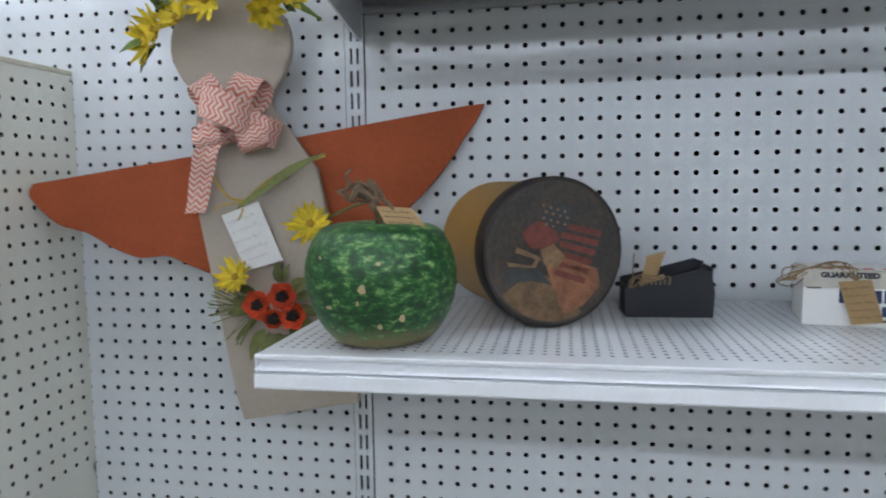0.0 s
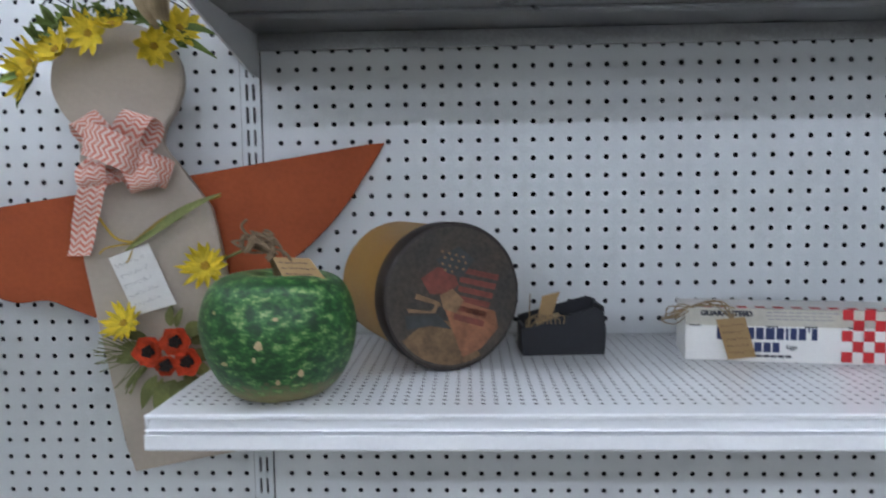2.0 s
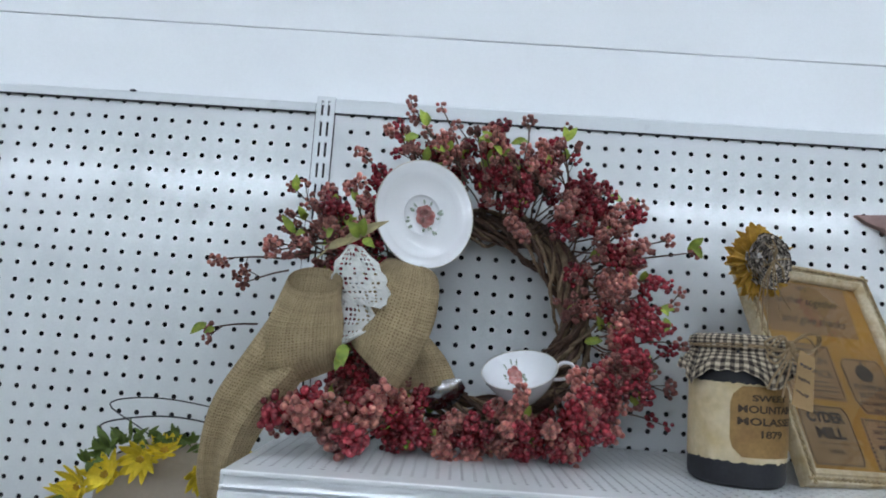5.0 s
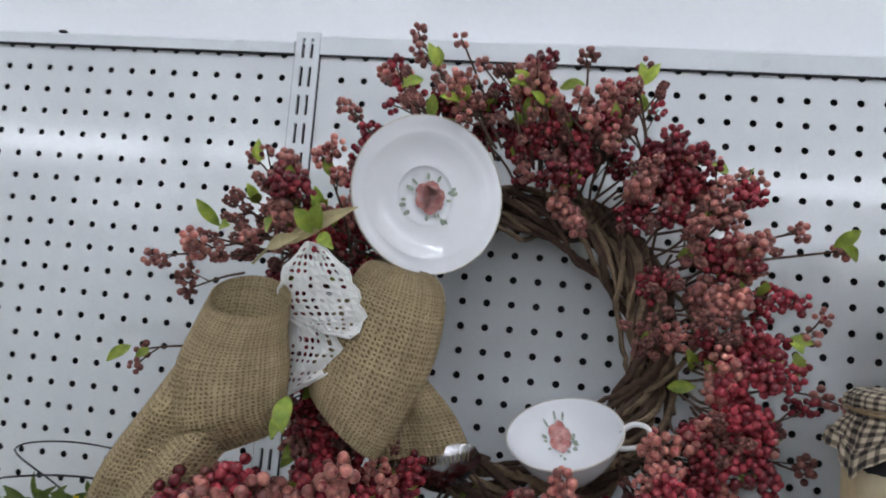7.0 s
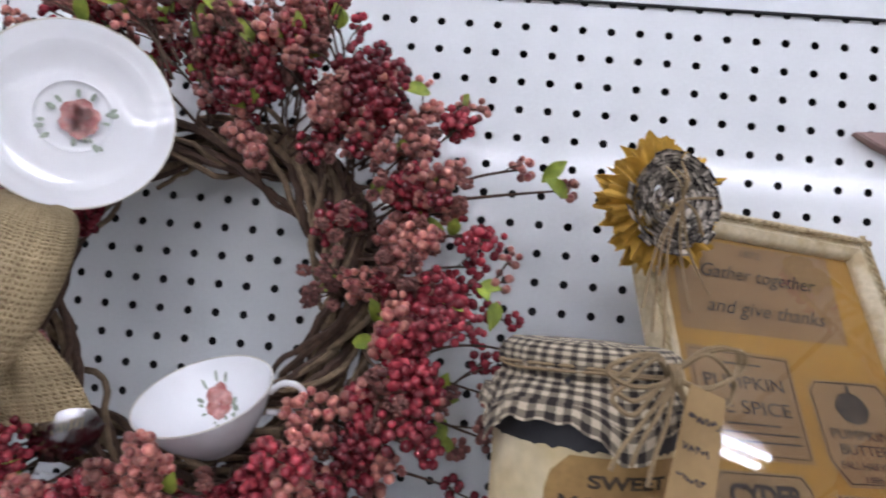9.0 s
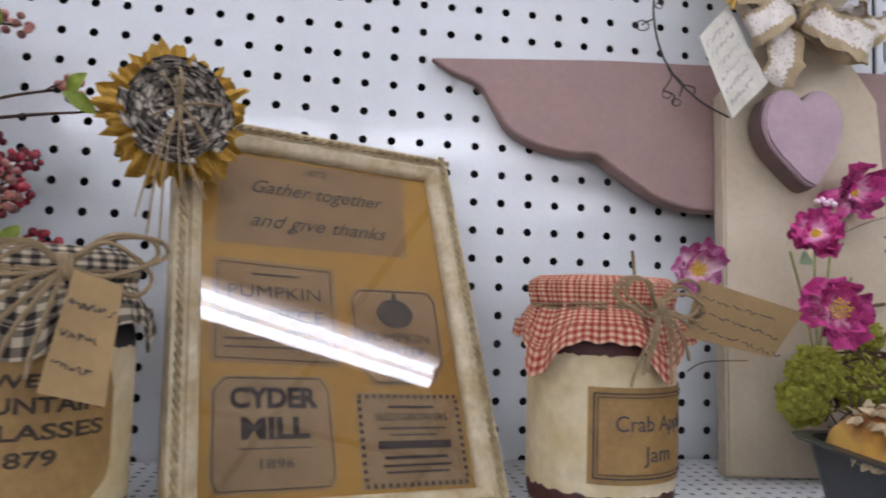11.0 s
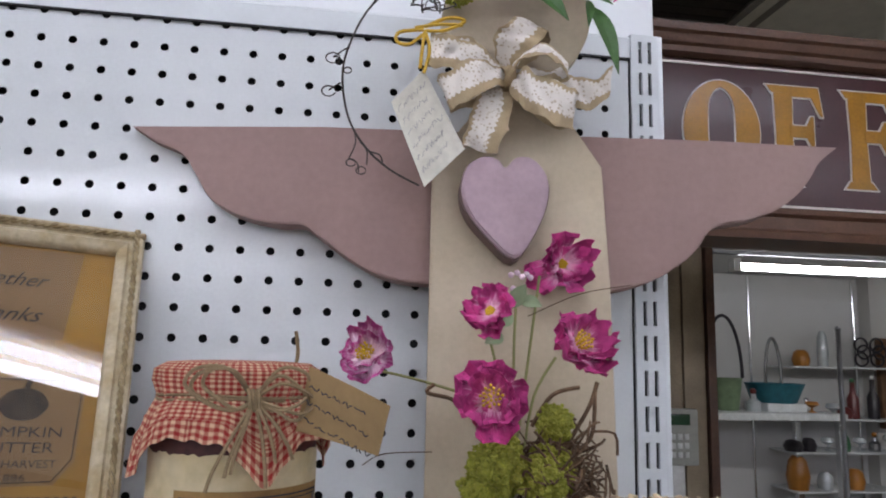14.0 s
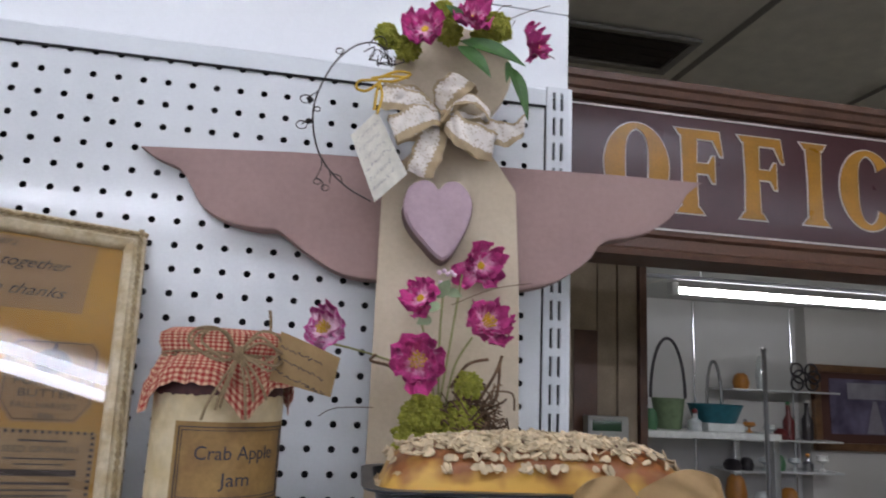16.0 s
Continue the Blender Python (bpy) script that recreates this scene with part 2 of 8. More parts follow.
def weave(name, light, dark, pitch, open_part=0.0, strength=0.6):
    """Coarse cloth: crossing threads with dark gaps, in relief."""
    m = material(name, light, rough=0.95, vary=0.12, scale=40, bump=0.2, fine=700, spec=0.1)
    nt = m.node_tree
    bsdf = nt.nodes["Principled BSDF"]
    u, v = uv_of(nt)
    noise_tex = nt.nodes.new("ShaderNodeTexNoise")
    noise_tex.inputs["Scale"].default_value = 30
    noise_tex.inputs["Detail"].default_value = 4
    wob = maths(nt, "MULTIPLY", noise_tex.outputs["Fac"], 4.0)
    a = maths(nt, "ABSOLUTE", maths(nt, "SINE", maths(nt, "ADD", maths(nt, "MULTIPLY", u, math.pi / pitch), wob)))
    b = maths(nt, "ABSOLUTE", maths(nt, "SINE", maths(nt, "ADD", maths(nt, "MULTIPLY", v, math.pi / pitch), wob)))
    high = maths(nt, "MAXIMUM", a, b)
    gap = nt.nodes.new("ShaderNodeMapRange")
    gap.inputs["From Min"].default_value, gap.inputs["From Max"].default_value = 0.35, 0.8
    nt.links.new(high, gap.inputs["Value"])
    old = bsdf.inputs["Base Color"].links[0].from_socket
    # each thread has a tone of its own
    tone = None
    for way in (u, v):
        thread = nt.nodes.new("ShaderNodeTexWhiteNoise")
        thread.noise_dimensions = "1D"
        nt.links.new(maths(nt, "FLOOR", maths(nt, "DIVIDE", way, pitch)), thread.inputs["W"])
        tone = thread.outputs["Value"] if tone is None else maths(nt, "ADD", tone, thread.outputs["Value"])
    hue = nt.nodes.new("ShaderNodeHueSaturation")
    nt.links.new(maths(nt, "ADD", maths(nt, "MULTIPLY", tone, 0.16), 0.86), hue.inputs["Value"])
    nt.links.new(old, hue.inputs["Color"])
    old = hue.outputs["Color"]
    mix = nt.nodes.new("ShaderNodeMix")
    mix.data_type = "RGBA"
    nt.links.new(gap.outputs["Result"], mix.inputs[0])
    mix.inputs[6].default_value = (*dark, 1)
    nt.links.new(old, mix.inputs[7])
    nt.links.new(mix.outputs[2], bsdf.inputs["Base Color"])
    relief = nt.nodes.new("ShaderNodeBump")
    relief.inputs["Strength"].default_value, relief.inputs["Distance"].default_value = strength, 0.002
    nt.links.new(high, relief.inputs["Height"])
    nt.links.new(relief.outputs["Normal"], bsdf.inputs["Normal"])
    return m


def glowing(name, colour, strength):
    m = bpy.data.materials.new(name)
    m.use_nodes = True
    bsdf = m.node_tree.nodes["Principled BSDF"]
    bsdf.inputs["Base Color"].default_value = (0.9, 0.9, 0.9, 1)
    bsdf.inputs["Emission Color"].default_value = (*colour, 1)
    bsdf.inputs["Emission Strength"].default_value = strength
    return m


def glass(name, rough=0.0):
    """Thin pane: clear, with a mirror-like sheen."""
    m = bpy.data.materials.new(name)
    m.use_nodes = True
    nt = m.node_tree
    nt.nodes.remove(nt.nodes["Principled BSDF"])
    clear, gloss, mix, fresnel = (nt.nodes.new(k) for k in ("ShaderNodeBsdfTransparent", "ShaderNodeBsdfGlossy", "ShaderNodeMixShader", "ShaderNodeFresnel"))
    gloss.inputs["Roughness"].default_value = rough
    fresnel.inputs["IOR"].default_value = 1.75
    nt.links.new(fresnel.outputs[0], mix.inputs[0])
    nt.links.new(clear.outputs[0], mix.inputs[1])
    nt.links.new(gloss.outputs[0], mix.inputs[2])
    nt.links.new(mix.outputs[0], nt.nodes["Material Output"].inputs[0])
    return m


PANEL = material("pegboard_paint", (0.70, 0.725, 0.74), rough=0.11, vary=0.03, scale=5, bump=0.02, fine=300)
RAIL = material("rail_paint", (0.66, 0.69, 0.71), rough=0.3, vary=0.03, scale=12, bump=0.02)
SHELF = material("shelf_paint", (0.78, 0.80, 0.815), rough=0.17, vary=0.03, scale=9, bump=0.02)
CREAM = material("cream_panel_paint", (0.80, 0.80, 0.71), rough=0.5, vary=0.04, scale=6, bump=0.03)
WHITE_WALL = material("white_wall_board", (0.80, 0.82, 0.84), rough=0.6, vary=0.02, scale=4, bump=0.05)
# near-black colour that stands for the shade behind the peg holes
VOID = material("hole_shade_black", (0.02, 0.02, 0.025), rough=0.9, vary=0.1)
# near-black that stands for shade in slots and holes; also joints and bolt
SLOT = material("slot_shade_and_bolt_black", (0.012, 0.013, 0.015), rough=0.8, vary=0.1)
FLOOR = material("vinyl_floor", (0.38, 0.355, 0.31), rough=0.35, vary=0.1, scale=3)
CEILING = material("ceiling_tile", (0.82, 0.80, 0.70), rough=0.9, vary=0.06, scale=20, bump=0.3)
STORE_WALL = material("store_wall_paint", (0.42, 0.42, 0.39), rough=0.7, vary=0.04, scale=4)
GRID = material("ceiling_grid_metal", (0.22, 0.21, 0.18), rough=0.5)
TUBE = glowing("fluorescent_glow", (0.91, 0.98, 1.09), TUBE_GLOW)
NEAR_TUBE = glowing("dim_fluorescent_glow", (0.91, 0.98, 1.09), TUBE_GLOW * 0.50)
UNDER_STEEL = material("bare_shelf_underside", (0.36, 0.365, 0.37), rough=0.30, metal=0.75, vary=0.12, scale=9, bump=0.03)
TICKET = material("ticket_channel_enamel", (0.90, 0.92, 0.94), rough=0.2, vary=0.03, scale=20, bump=0.03)
FAR_TUBE = glowing("far_fluorescent_glow", (0.91, 0.98, 1.09), TUBE_GLOW * 0.68)
OFFICE_TUBE = glowing("office_tube_glow", (0.95, 1.0, 0.98), OFFICE_GLOW)
FIXTURE = material("fixture_enamel", (0.8, 0.8, 0.78), rough=0.35)
CHROME = material("chrome", (0.75, 0.76, 0.78), rough=0.18, metal=1.0, vary=0.02)
# ---- the store round the shelves ----
INCH = 0.0254
RAIL_Z, LOW_Z = 2.06, 1.150
UP_Z = 1.602
LAST = 46 * INCH
BOARD_LOW = 0.89

fixed("floor", box((-5, -7, -0.05), (7, 4.2, 0)), FLOOR, "speckled vinyl store floor", False)
ceiling = Shape().add([(-5, -7, 2.65), (7, -7, 2.65), (7, 4.2, 2.65), (-5, 4.2, 2.65)], [(3, 2, 1, 0)])
for i in range(10):
    x = 0.115 + 0.61 * (i - 2) + 0.61 * 3
    ceiling.add([(x - 0.012, -7, 2.646), (x + 0.012, -7, 2.646), (x + 0.012, 4.2, 2.646), (x - 0.012, 4.2, 2.646)], [(3, 2, 1, 0)])
top = fixed("ceiling", ceiling, CEILING, "suspended ceiling of drab tiles in a metal grid", False)
bars = Shape()
for i in range(-3, 8):
    x = 1.965 + 0.61 * i
    bars.add([(x - 0.012, -7, 2.645), (x + 0.012, -7, 2.645), (x + 0.012, 4.2, 2.645), (x - 0.012, 4.2, 2.645)], [(3, 2, 1, 0)])
for i in range(-5, 4):
    y = 1.45 + 1.22 * i
    bars.add([(-5, y - 0.012, 2.644), (7, y - 0.012, 2.644), (7, y + 0.012, 2.644), (-5, y + 0.012, 2.644)], [(3, 2, 1, 0)])
fixed("ceiling_grid", bars, GRID, "dull metal ceiling grid", False)

fixed("wall_south", box((-5, -7.1, 0), (7, -7, 2.65)), STORE_WALL, "painted store wall", False)
fixed("wall_west", box((-5.1, -7, 0), (-5, 4.2, 2.65)), STORE_WALL, "painted store wall", False)
fixed("wall_east", box((7, -7, 0), (7.1, 4.2, 2.65)), STORE_WALL, "painted store wall", False)
fixed("wall_north", box((-5, 4.2, 0), (7, 4.3, 2.65)), STORE_WALL, "painted store wall", False)
# white boards above and behind the shelving, in two courses with a thin joint
fixed("wall_white_lower", box((-5, 0.030, 0), (1.234, 0.075, 2.2025), 0.001), WHITE_WALL, "smooth white wall board", False)
fixed("wall_white_upper", box((-5, 0.031, 2.2045), (1.2345, 0.075, 2.65), 0.001), WHITE_WALL, "smooth white wall board", False)

# ---- fluorescent strips under the store ceiling ----


def strip_light(x, y, z, length, glow, label, thick=0.017):
    lamp = thing("strip_light", (x, y, z), label, "ceiling light", "fluorescent strips")
    part("housing", box((-length / 2, -0.06, 0.02), (length / 2, 0.06, 0.05), 0.004), FIXTURE, lamp)
    for side in (-1, 1):
        s = Shape()
        tube(s, [(-length / 2 + 0.02, side * 0.021, 0), (length / 2 - 0.02, side * 0.021, 0)], thick, 12)
        part("tube", s, glow, lamp, "lit white fluorescent tube")
        for end in (-1, 1):
            part("tube_holder", box((end * (length / 2 - 0.01) - 0.008, side * 0.021 - 0.012, -0.016), (end * (length / 2 - 0.01) + 0.008, side * 0.021 + 0.012, 0.02), 0.002), FIXTURE, lamp)
    return lamp


strip_label = "white enamelled strip light with two lit tubes under the ceiling"
strip_light(0.92, -0.67, 2.595, 2.44, NEAR_TUBE, strip_label, 0.0125)
strip_light(-1.56, -0.67, 2.595, 2.44, NEAR_TUBE, strip_label, 0.0125)
for y in (-3.25, -5.8):
    for x in (-3.2, -0.6, 2.0, 4.6):
        strip_light(x, y, 2.595, 2.44, TUBE if y > -4 else FAR_TUBE, strip_label)

# ---- perforated steel wall panels ----


def pegboard(name, first_x, columns, x0, x1, label):
    rows = 52
    s = holed(columns, rows, INCH, 0.0037, 0.0009)
    s.v = [(x + first_x, y, z + RAIL_Z) for x, y, z in s.v]
    left, right = first_x - INCH / 2, first_x + (columns - 0.5) * INCH
    high, low = RAIL_Z + INCH / 2, RAIL_Z - (rows - 0.5) * INCH
    rect(s, x0, left, low, high)
    rect(s, right, x1, low, high)
    rect(s, x0, x1, 0.05, low)
    fixed(name, s, PANEL, label, False)
    # added near-black sheet, so the holes read as shaded
    fixed("panel_backing", box((x0, 0.010, 0.05), (x1, 0.028, high)), VOID, "near-black sheet for the shade behind the perforated panel", False)


pegboard("pegboard_1", 0, 47, -0.0255, 1.1925, "pale grey painted steel pegboard with rows of round holes")
pegboard("pegboard_2", -0.0675 - 52 * INCH, 53, -0.0675 - 53 * INCH, -0.0555, "pale grey painted steel pegboard with rows of round holes")


def upright(name, x, width, side):
    """A slotted post with two rows of slots."""
    post = thing(name, (x, 0, 0), "pale grey steel shelving upright with paired slots", "shelf upright", "shelving uprights", kind="structure")
    s = Shape()
    n, pitch, half = 42, 0.03175, 0.0112
    xs = [-width / 2, -0.0066, -0.0030, 0.0030, 0.0066, width / 2]
    high = 2.086
    for i in range(n):
        z1 = high - 0.007 - i * pitch
        z0, zb = z1 - 2 * half, z1 - pitch
        for a in range(5):
            if a in (1, 3):
                rect(s, xs[a], xs[a + 1], zb, z0)
            else:
                rect(s, xs[a], xs[a + 1], zb, z1)
        for a in (1, 3):
            for p, q in (((xs[a], z0), (xs[a], z1)), ((xs[a + 1], z1), (xs[a + 1], z0)), ((xs[a], z1), (xs[a + 1], z1)), ((xs[a + 1], z0), (xs[a], z0))):
                s.add([(p[0], 0, p[1]), (q[0], 0, q[1]), (q[0], 0.004, q[1]), (p[0], 0.004, p[1])], [(0, 1, 2, 3)])
    rect(s, -width / 2, width / 2, high - 0.007, high)
    rect(s, -width / 2, width / 2, 0.02, high - 0.007 - n * pitch)
    for side_x in (-width / 2, width / 2):
        s.add([(side_x, 0, 0.02), (side_x, 0, high), (side_x, 0.028, high), (side_x, 0.028, 0.02)], [(0, 1, 2, 3)])
    s.add([(-width / 2, 0, high), (width / 2, 0, high), (width / 2, 0.028, high), (-width / 2, 0.028, high)], [(0, 1, 2, 3)])
    s.v = [(a, b - 0.0035, c) for a, b, c in s.v]
    part("post", s, RAIL, post, smooth=False)
    # black filler inside the post paints the shade seen through its slots
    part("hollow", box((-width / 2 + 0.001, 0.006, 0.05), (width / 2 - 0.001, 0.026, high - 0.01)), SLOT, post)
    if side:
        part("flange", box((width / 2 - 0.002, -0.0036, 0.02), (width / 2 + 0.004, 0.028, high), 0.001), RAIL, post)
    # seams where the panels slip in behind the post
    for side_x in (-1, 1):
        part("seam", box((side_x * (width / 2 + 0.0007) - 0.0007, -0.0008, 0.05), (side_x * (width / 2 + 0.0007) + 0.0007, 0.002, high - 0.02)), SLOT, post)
    return post


upright("upright_1", -0.0405, 0.0275, False)
upright("upright_2", 1.2085, 0.0285, True)


def top_rail(name, x0, x1, height, proud):
    s = Shape()
    prof = [(0.0, RAIL_Z + 0.001), (-proud, RAIL_Z + 0.0015), (-proud, RAIL_Z + height - 0.003), (-proud + 0.003, RAIL_Z + height), (0.028, RAIL_Z + height)]
    for (a, b), (c, d) in zip(prof, prof[1:]):
        s.add([(x0, a, b), (x1, a, b), (x1, c, d), (x0, c, d)], [(0, 1, 2, 3)])
    for x in (x0, x1):
        s.add([(x, a, b) for a, b in prof] + [(x, 0.028, RAIL_Z)], [(0, 1, 2, 3, 4, 5)])
    fixed(name, s, RAIL, "folded pale grey top rail", False)
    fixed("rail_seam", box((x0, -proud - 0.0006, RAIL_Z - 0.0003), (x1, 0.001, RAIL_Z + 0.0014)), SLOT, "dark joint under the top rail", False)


top_rail("top_rail_1", -0.0262, 1.1935, 0.0245, 0.003)
top_rail("top_rail_2", -1.41, -0.0555, 0.016, 0.004)

# a paint blob, a grey smear and a bolt left on the wall
plug = thing("paint_blob", (-0.5906, -0.0005, 2.0564), "dried white paint blob on the grey pegboard", "paint blob")
s = Shape()
ball(s, (0, 0, 0), 0.0065, (1.1, 0.35, 0.9), 0.12, random.Random(2))
part("blob", s, TICKET, plug)
smear = thing("grey_smear", (-0.5645, -0.0004, 2.0259), "grey dried smear round a hole in the pegboard", "smear")
s = Shape()
ball(s, (0, 0, 0), 0.0085, (1.15, 0.06, 0.7), 0.08, random.Random(3))
part("patch", s, material("grey_putty", (0.36, 0.37, 0.36), rough=0.7, vary=0.1, scale=200), smear)
bolt = thing("rail_bolt", (-0.3345, -0.002, 2.0765), "small dark bolt on the top rail", "bolt")
s = Shape()
ball(s, (0, 0, 0), 0.0040, (1.4, 0.7, 0.55), 0.05, random.Random(4))
part("head", s, SLOT, bolt)

# ---- cream half-height panel that meets the wall at a corner ----
s = holed(44, 24, INCH, 0.0036, 0.0009)
s.v = [(0, -x - 0.02, z + 1.464) for x, y, z in s.v]
s.add([(0, -0.0073, 0.85), (0, -0.0073, 1.4767), (0, 0, 1.4767), (0, 0, 0.85)], [(0, 1, 2, 3)])
s.add([(0, -0.0073, 1.4767), (0, -1.3, 1.4767), (0, -1.3, 1.486), (0, 0, 1.486)], [(0, 1, 2, 3)])
s.add([(0, 0, 0), (0, -1.3, 0), (0, -1.3, 0.868), (0, 0, 0.868)], [(0, 1, 2, 3)])
s.v = [(x - 0.497, y, z) for x, y, z in s.v]
fixed("panel_west", s, CREAM, "cream painted half-height pegboard panel", False)
# added near-black sheet that paints the shade in the cream panel's holes
fixed("panel_west_backing", box((-0.530, -1.3, 0), (-0.505, -0.0005, 1.4855)), VOID, "near-black sheet for the shade behind the cream panel", False)
fixed("panel_west_far_side", box((-0.57, -1.3, 0), (-0.531, -0.0005, 1.4855)), CREAM, "cream painted side of the half-height panel", False)
fixed("panel_west_cap", box((-0.572, -1.3, 1.486), (-0.4955, -0.0005, 1.494), 0.002), material("cap_paint", (0.72, 0.70, 0.55), rough=0.4), "pale yellow top cap of the half-height panel", False)

# ---- shelves ----


def store_shelf(name, x0, x1, front, z, label):
    shelf = thing(name, (x0, 0, z), label, "shelf", "store shelves")
    length, deep = x1 - x0, -front
    pitch = INCH / 2
    cols, rows = int((length - 0.012) / pitch), int((deep - 0.03) / pitch)
    deck = holed(cols, rows, pitch, 0.0025, 0.0003, 12)
    deck.v = [(x + 0.012, zz - 0.006 - 0.003, -y) for x, y, zz in deck.v]
    px0, px1 = 0.012 - pitch / 2, 0.012 + (cols - 0.5) * pitch
    py1, py0 = -0.009 + pitch / 2, -0.009 - (rows - 0.5) * pitch
    for a, b, c, d in ((0, px0, -deep + 0.004, -0.001), (px1, length, -deep + 0.004, -0.001), (px0, px1, -deep + 0.004, py0), (px0, px1, py1, -0.001)):
        if b > a and d > c:
            deck.add([(a, c, 0), (b, c, 0), (b, d, 0), (a, d, 0)], [(0, 1, 2, 3)])
    part("deck", deck, SHELF, shelf, smooth=False)
    # added black sheet under the deck, standing for shade in its holes
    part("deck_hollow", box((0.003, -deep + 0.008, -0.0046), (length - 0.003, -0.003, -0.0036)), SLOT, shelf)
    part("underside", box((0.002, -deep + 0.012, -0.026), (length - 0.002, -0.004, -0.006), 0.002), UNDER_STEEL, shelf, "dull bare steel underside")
    # front edge with its ticket channel: lip, groove and a sloping face
    prof = [(-deep + 0.006, 0.0), (-deep + 0.001, 0.0006), (-deep - 0.0008, -0.0004), (-deep - 0.0008, -0.0032), (-deep + 0.0065, -0.0040), (-deep + 0.0070, -0.0060), (-deep + 0.0035, -0.0085), (-deep + 0.0010, -0.0130), (-deep - 0.0012, -0.0148), (-deep + 0.0065, -0.0154), (-deep + 0.0065, -0.0176), (-deep - 0.0026, -0.0182),
            (-deep - 0.0035, -0.031), (-deep - 0.002, -0.033), (-deep + 0.006, -0.033), (-deep + 0.012, -0.028)]
    edge = Shape()
    edge.add([(x, a, b) for x in (-0.001, length + 0.001) for a, b in prof], [(i, i + 1, i + 1 + len(prof), i + len(prof)) for i in range(len(prof) - 1)] + [tuple(range(len(prof))), tuple(range(2 * len(prof) - 1, len(prof) - 1, -1))])
    part("ticket_channel", edge, TICKET, shelf, "pale grey ticket channel with worn edge")
    for x in (0.0, length):
        part("end_plate", box((x - 0.0015, -deep + 0.001, -0.030), (x + 0.0015, -0.002, -0.0005), 0.0006), SHELF, shelf)
    # brackets under the ends, deep at the wall and shallow in front
    for x in (0.006, length - 0.006):
        bm = bmesh.new()
        pts = [(-0.001, -0.027), (-0.001, -0.085), (-0.03, -0.085), (-deep * 0.8, -0.036), (-deep * 0.8, -0.027)]
        f = bm.faces.new([bm.verts.new((x - 0.0015, a, b)) for a, b in pts])
        out = bmesh.ops.extrude_face_region(bm, geom=[f])
        bmesh.ops.translate(bm, vec=(0.003, 0, 0), verts=[g for g in out["geom"] if isinstance(g, bmesh.types.BMVert)])
        bmesh.ops.recalc_face_normals(bm, faces=bm.faces[:])
        part("bracket", bm, SHELF, shelf)
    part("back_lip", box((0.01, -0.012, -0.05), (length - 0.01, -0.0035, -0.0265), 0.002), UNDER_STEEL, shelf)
    # folded stiffening ribs under the deck
    for y in (-deep * 0.33, -deep * 0.66):
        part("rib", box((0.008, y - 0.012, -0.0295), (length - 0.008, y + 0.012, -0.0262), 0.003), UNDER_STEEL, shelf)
    return shelf


low_shelf = store_shelf("lower_shelf", -0.040, 1.199, -0.362, LOW_Z, "pale grey steel shelf with a perforated deck and ticket channel")
up_shelf = store_shelf("upper_shelf", -0.036, 1.199, -0.340, UP_Z, "pale grey steel shelf with a perforated deck and ticket channel")
# ---- colours of the things on the lower shelf and beside it ----
RUST = material("rust_orange_paint", (0.37, 0.085, 0.028), rough=0.75, vary=0.10, scale=14, bump=0.25, fine=160, tint=(0.30, 0.065, 0.022), spec=0.25)
TAUPE = material("taupe_wood_paint", (0.47, 0.405, 0.335), rough=0.8, vary=0.05, scale=9, bump=0.15, fine=140, spec=0.25)
YELLOW = material("yellow_petal", (0.80, 0.62, 0.03), rough=0.7, vary=0.10, scale=80, each=0.2)
YELLOW_EYE = material("mustard_flower_centre", (0.45, 0.28, 0.02), rough=0.9)
ORANGE = material("orange_red_petal", (0.72, 0.07, 0.015), rough=0.7, vary=0.15, scale=90, each=0.15)
BLACK_EYE = material("black_flower_centre", (0.02, 0.012, 0.01), rough=0.95, bump=0.6)
LEAF = material("leaf_green", (0.13, 0.19, 0.035), rough=0.7, vary=0.15, scale=60, each=0.35)
OLIVE = material("olive_leaf", (0.20, 0.22, 0.07), rough=0.8, vary=0.15, scale=60, each=0.3)
STEM = material("dry_stem", (0.16, 0.11, 0.05), rough=0.9)
WIRE = material("dark_wire", (0.05, 0.05, 0.055), rough=0.45, metal=0.6)
RAFFIA = material("yellow_raffia", (0.50, 0.34, 0.06), rough=0.8, random_by=0.15)
TWINE = material("jute_twine", (0.33, 0.235, 0.13), rough=0.95, vary=0.15, scale=200, bump=0.6, fine=900)
KRAFT = material("kraft_card", (0.40, 0.26, 0.12), rough=0.85, vary=0.07, scale=30)
CARD = material("white_card", (0.78, 0.77, 0.74), rough=0.8, vary=0.04, scale=30)
INK = material("dark_ink", (0.04, 0.04, 0.055), rough=0.8)
FAINT_INK = material("faint_ink", (0.42, 0.40, 0.40), rough=0.8)
NAVY = material("navy_ink", (0.03, 0.045, 0.14), rough=0.7)


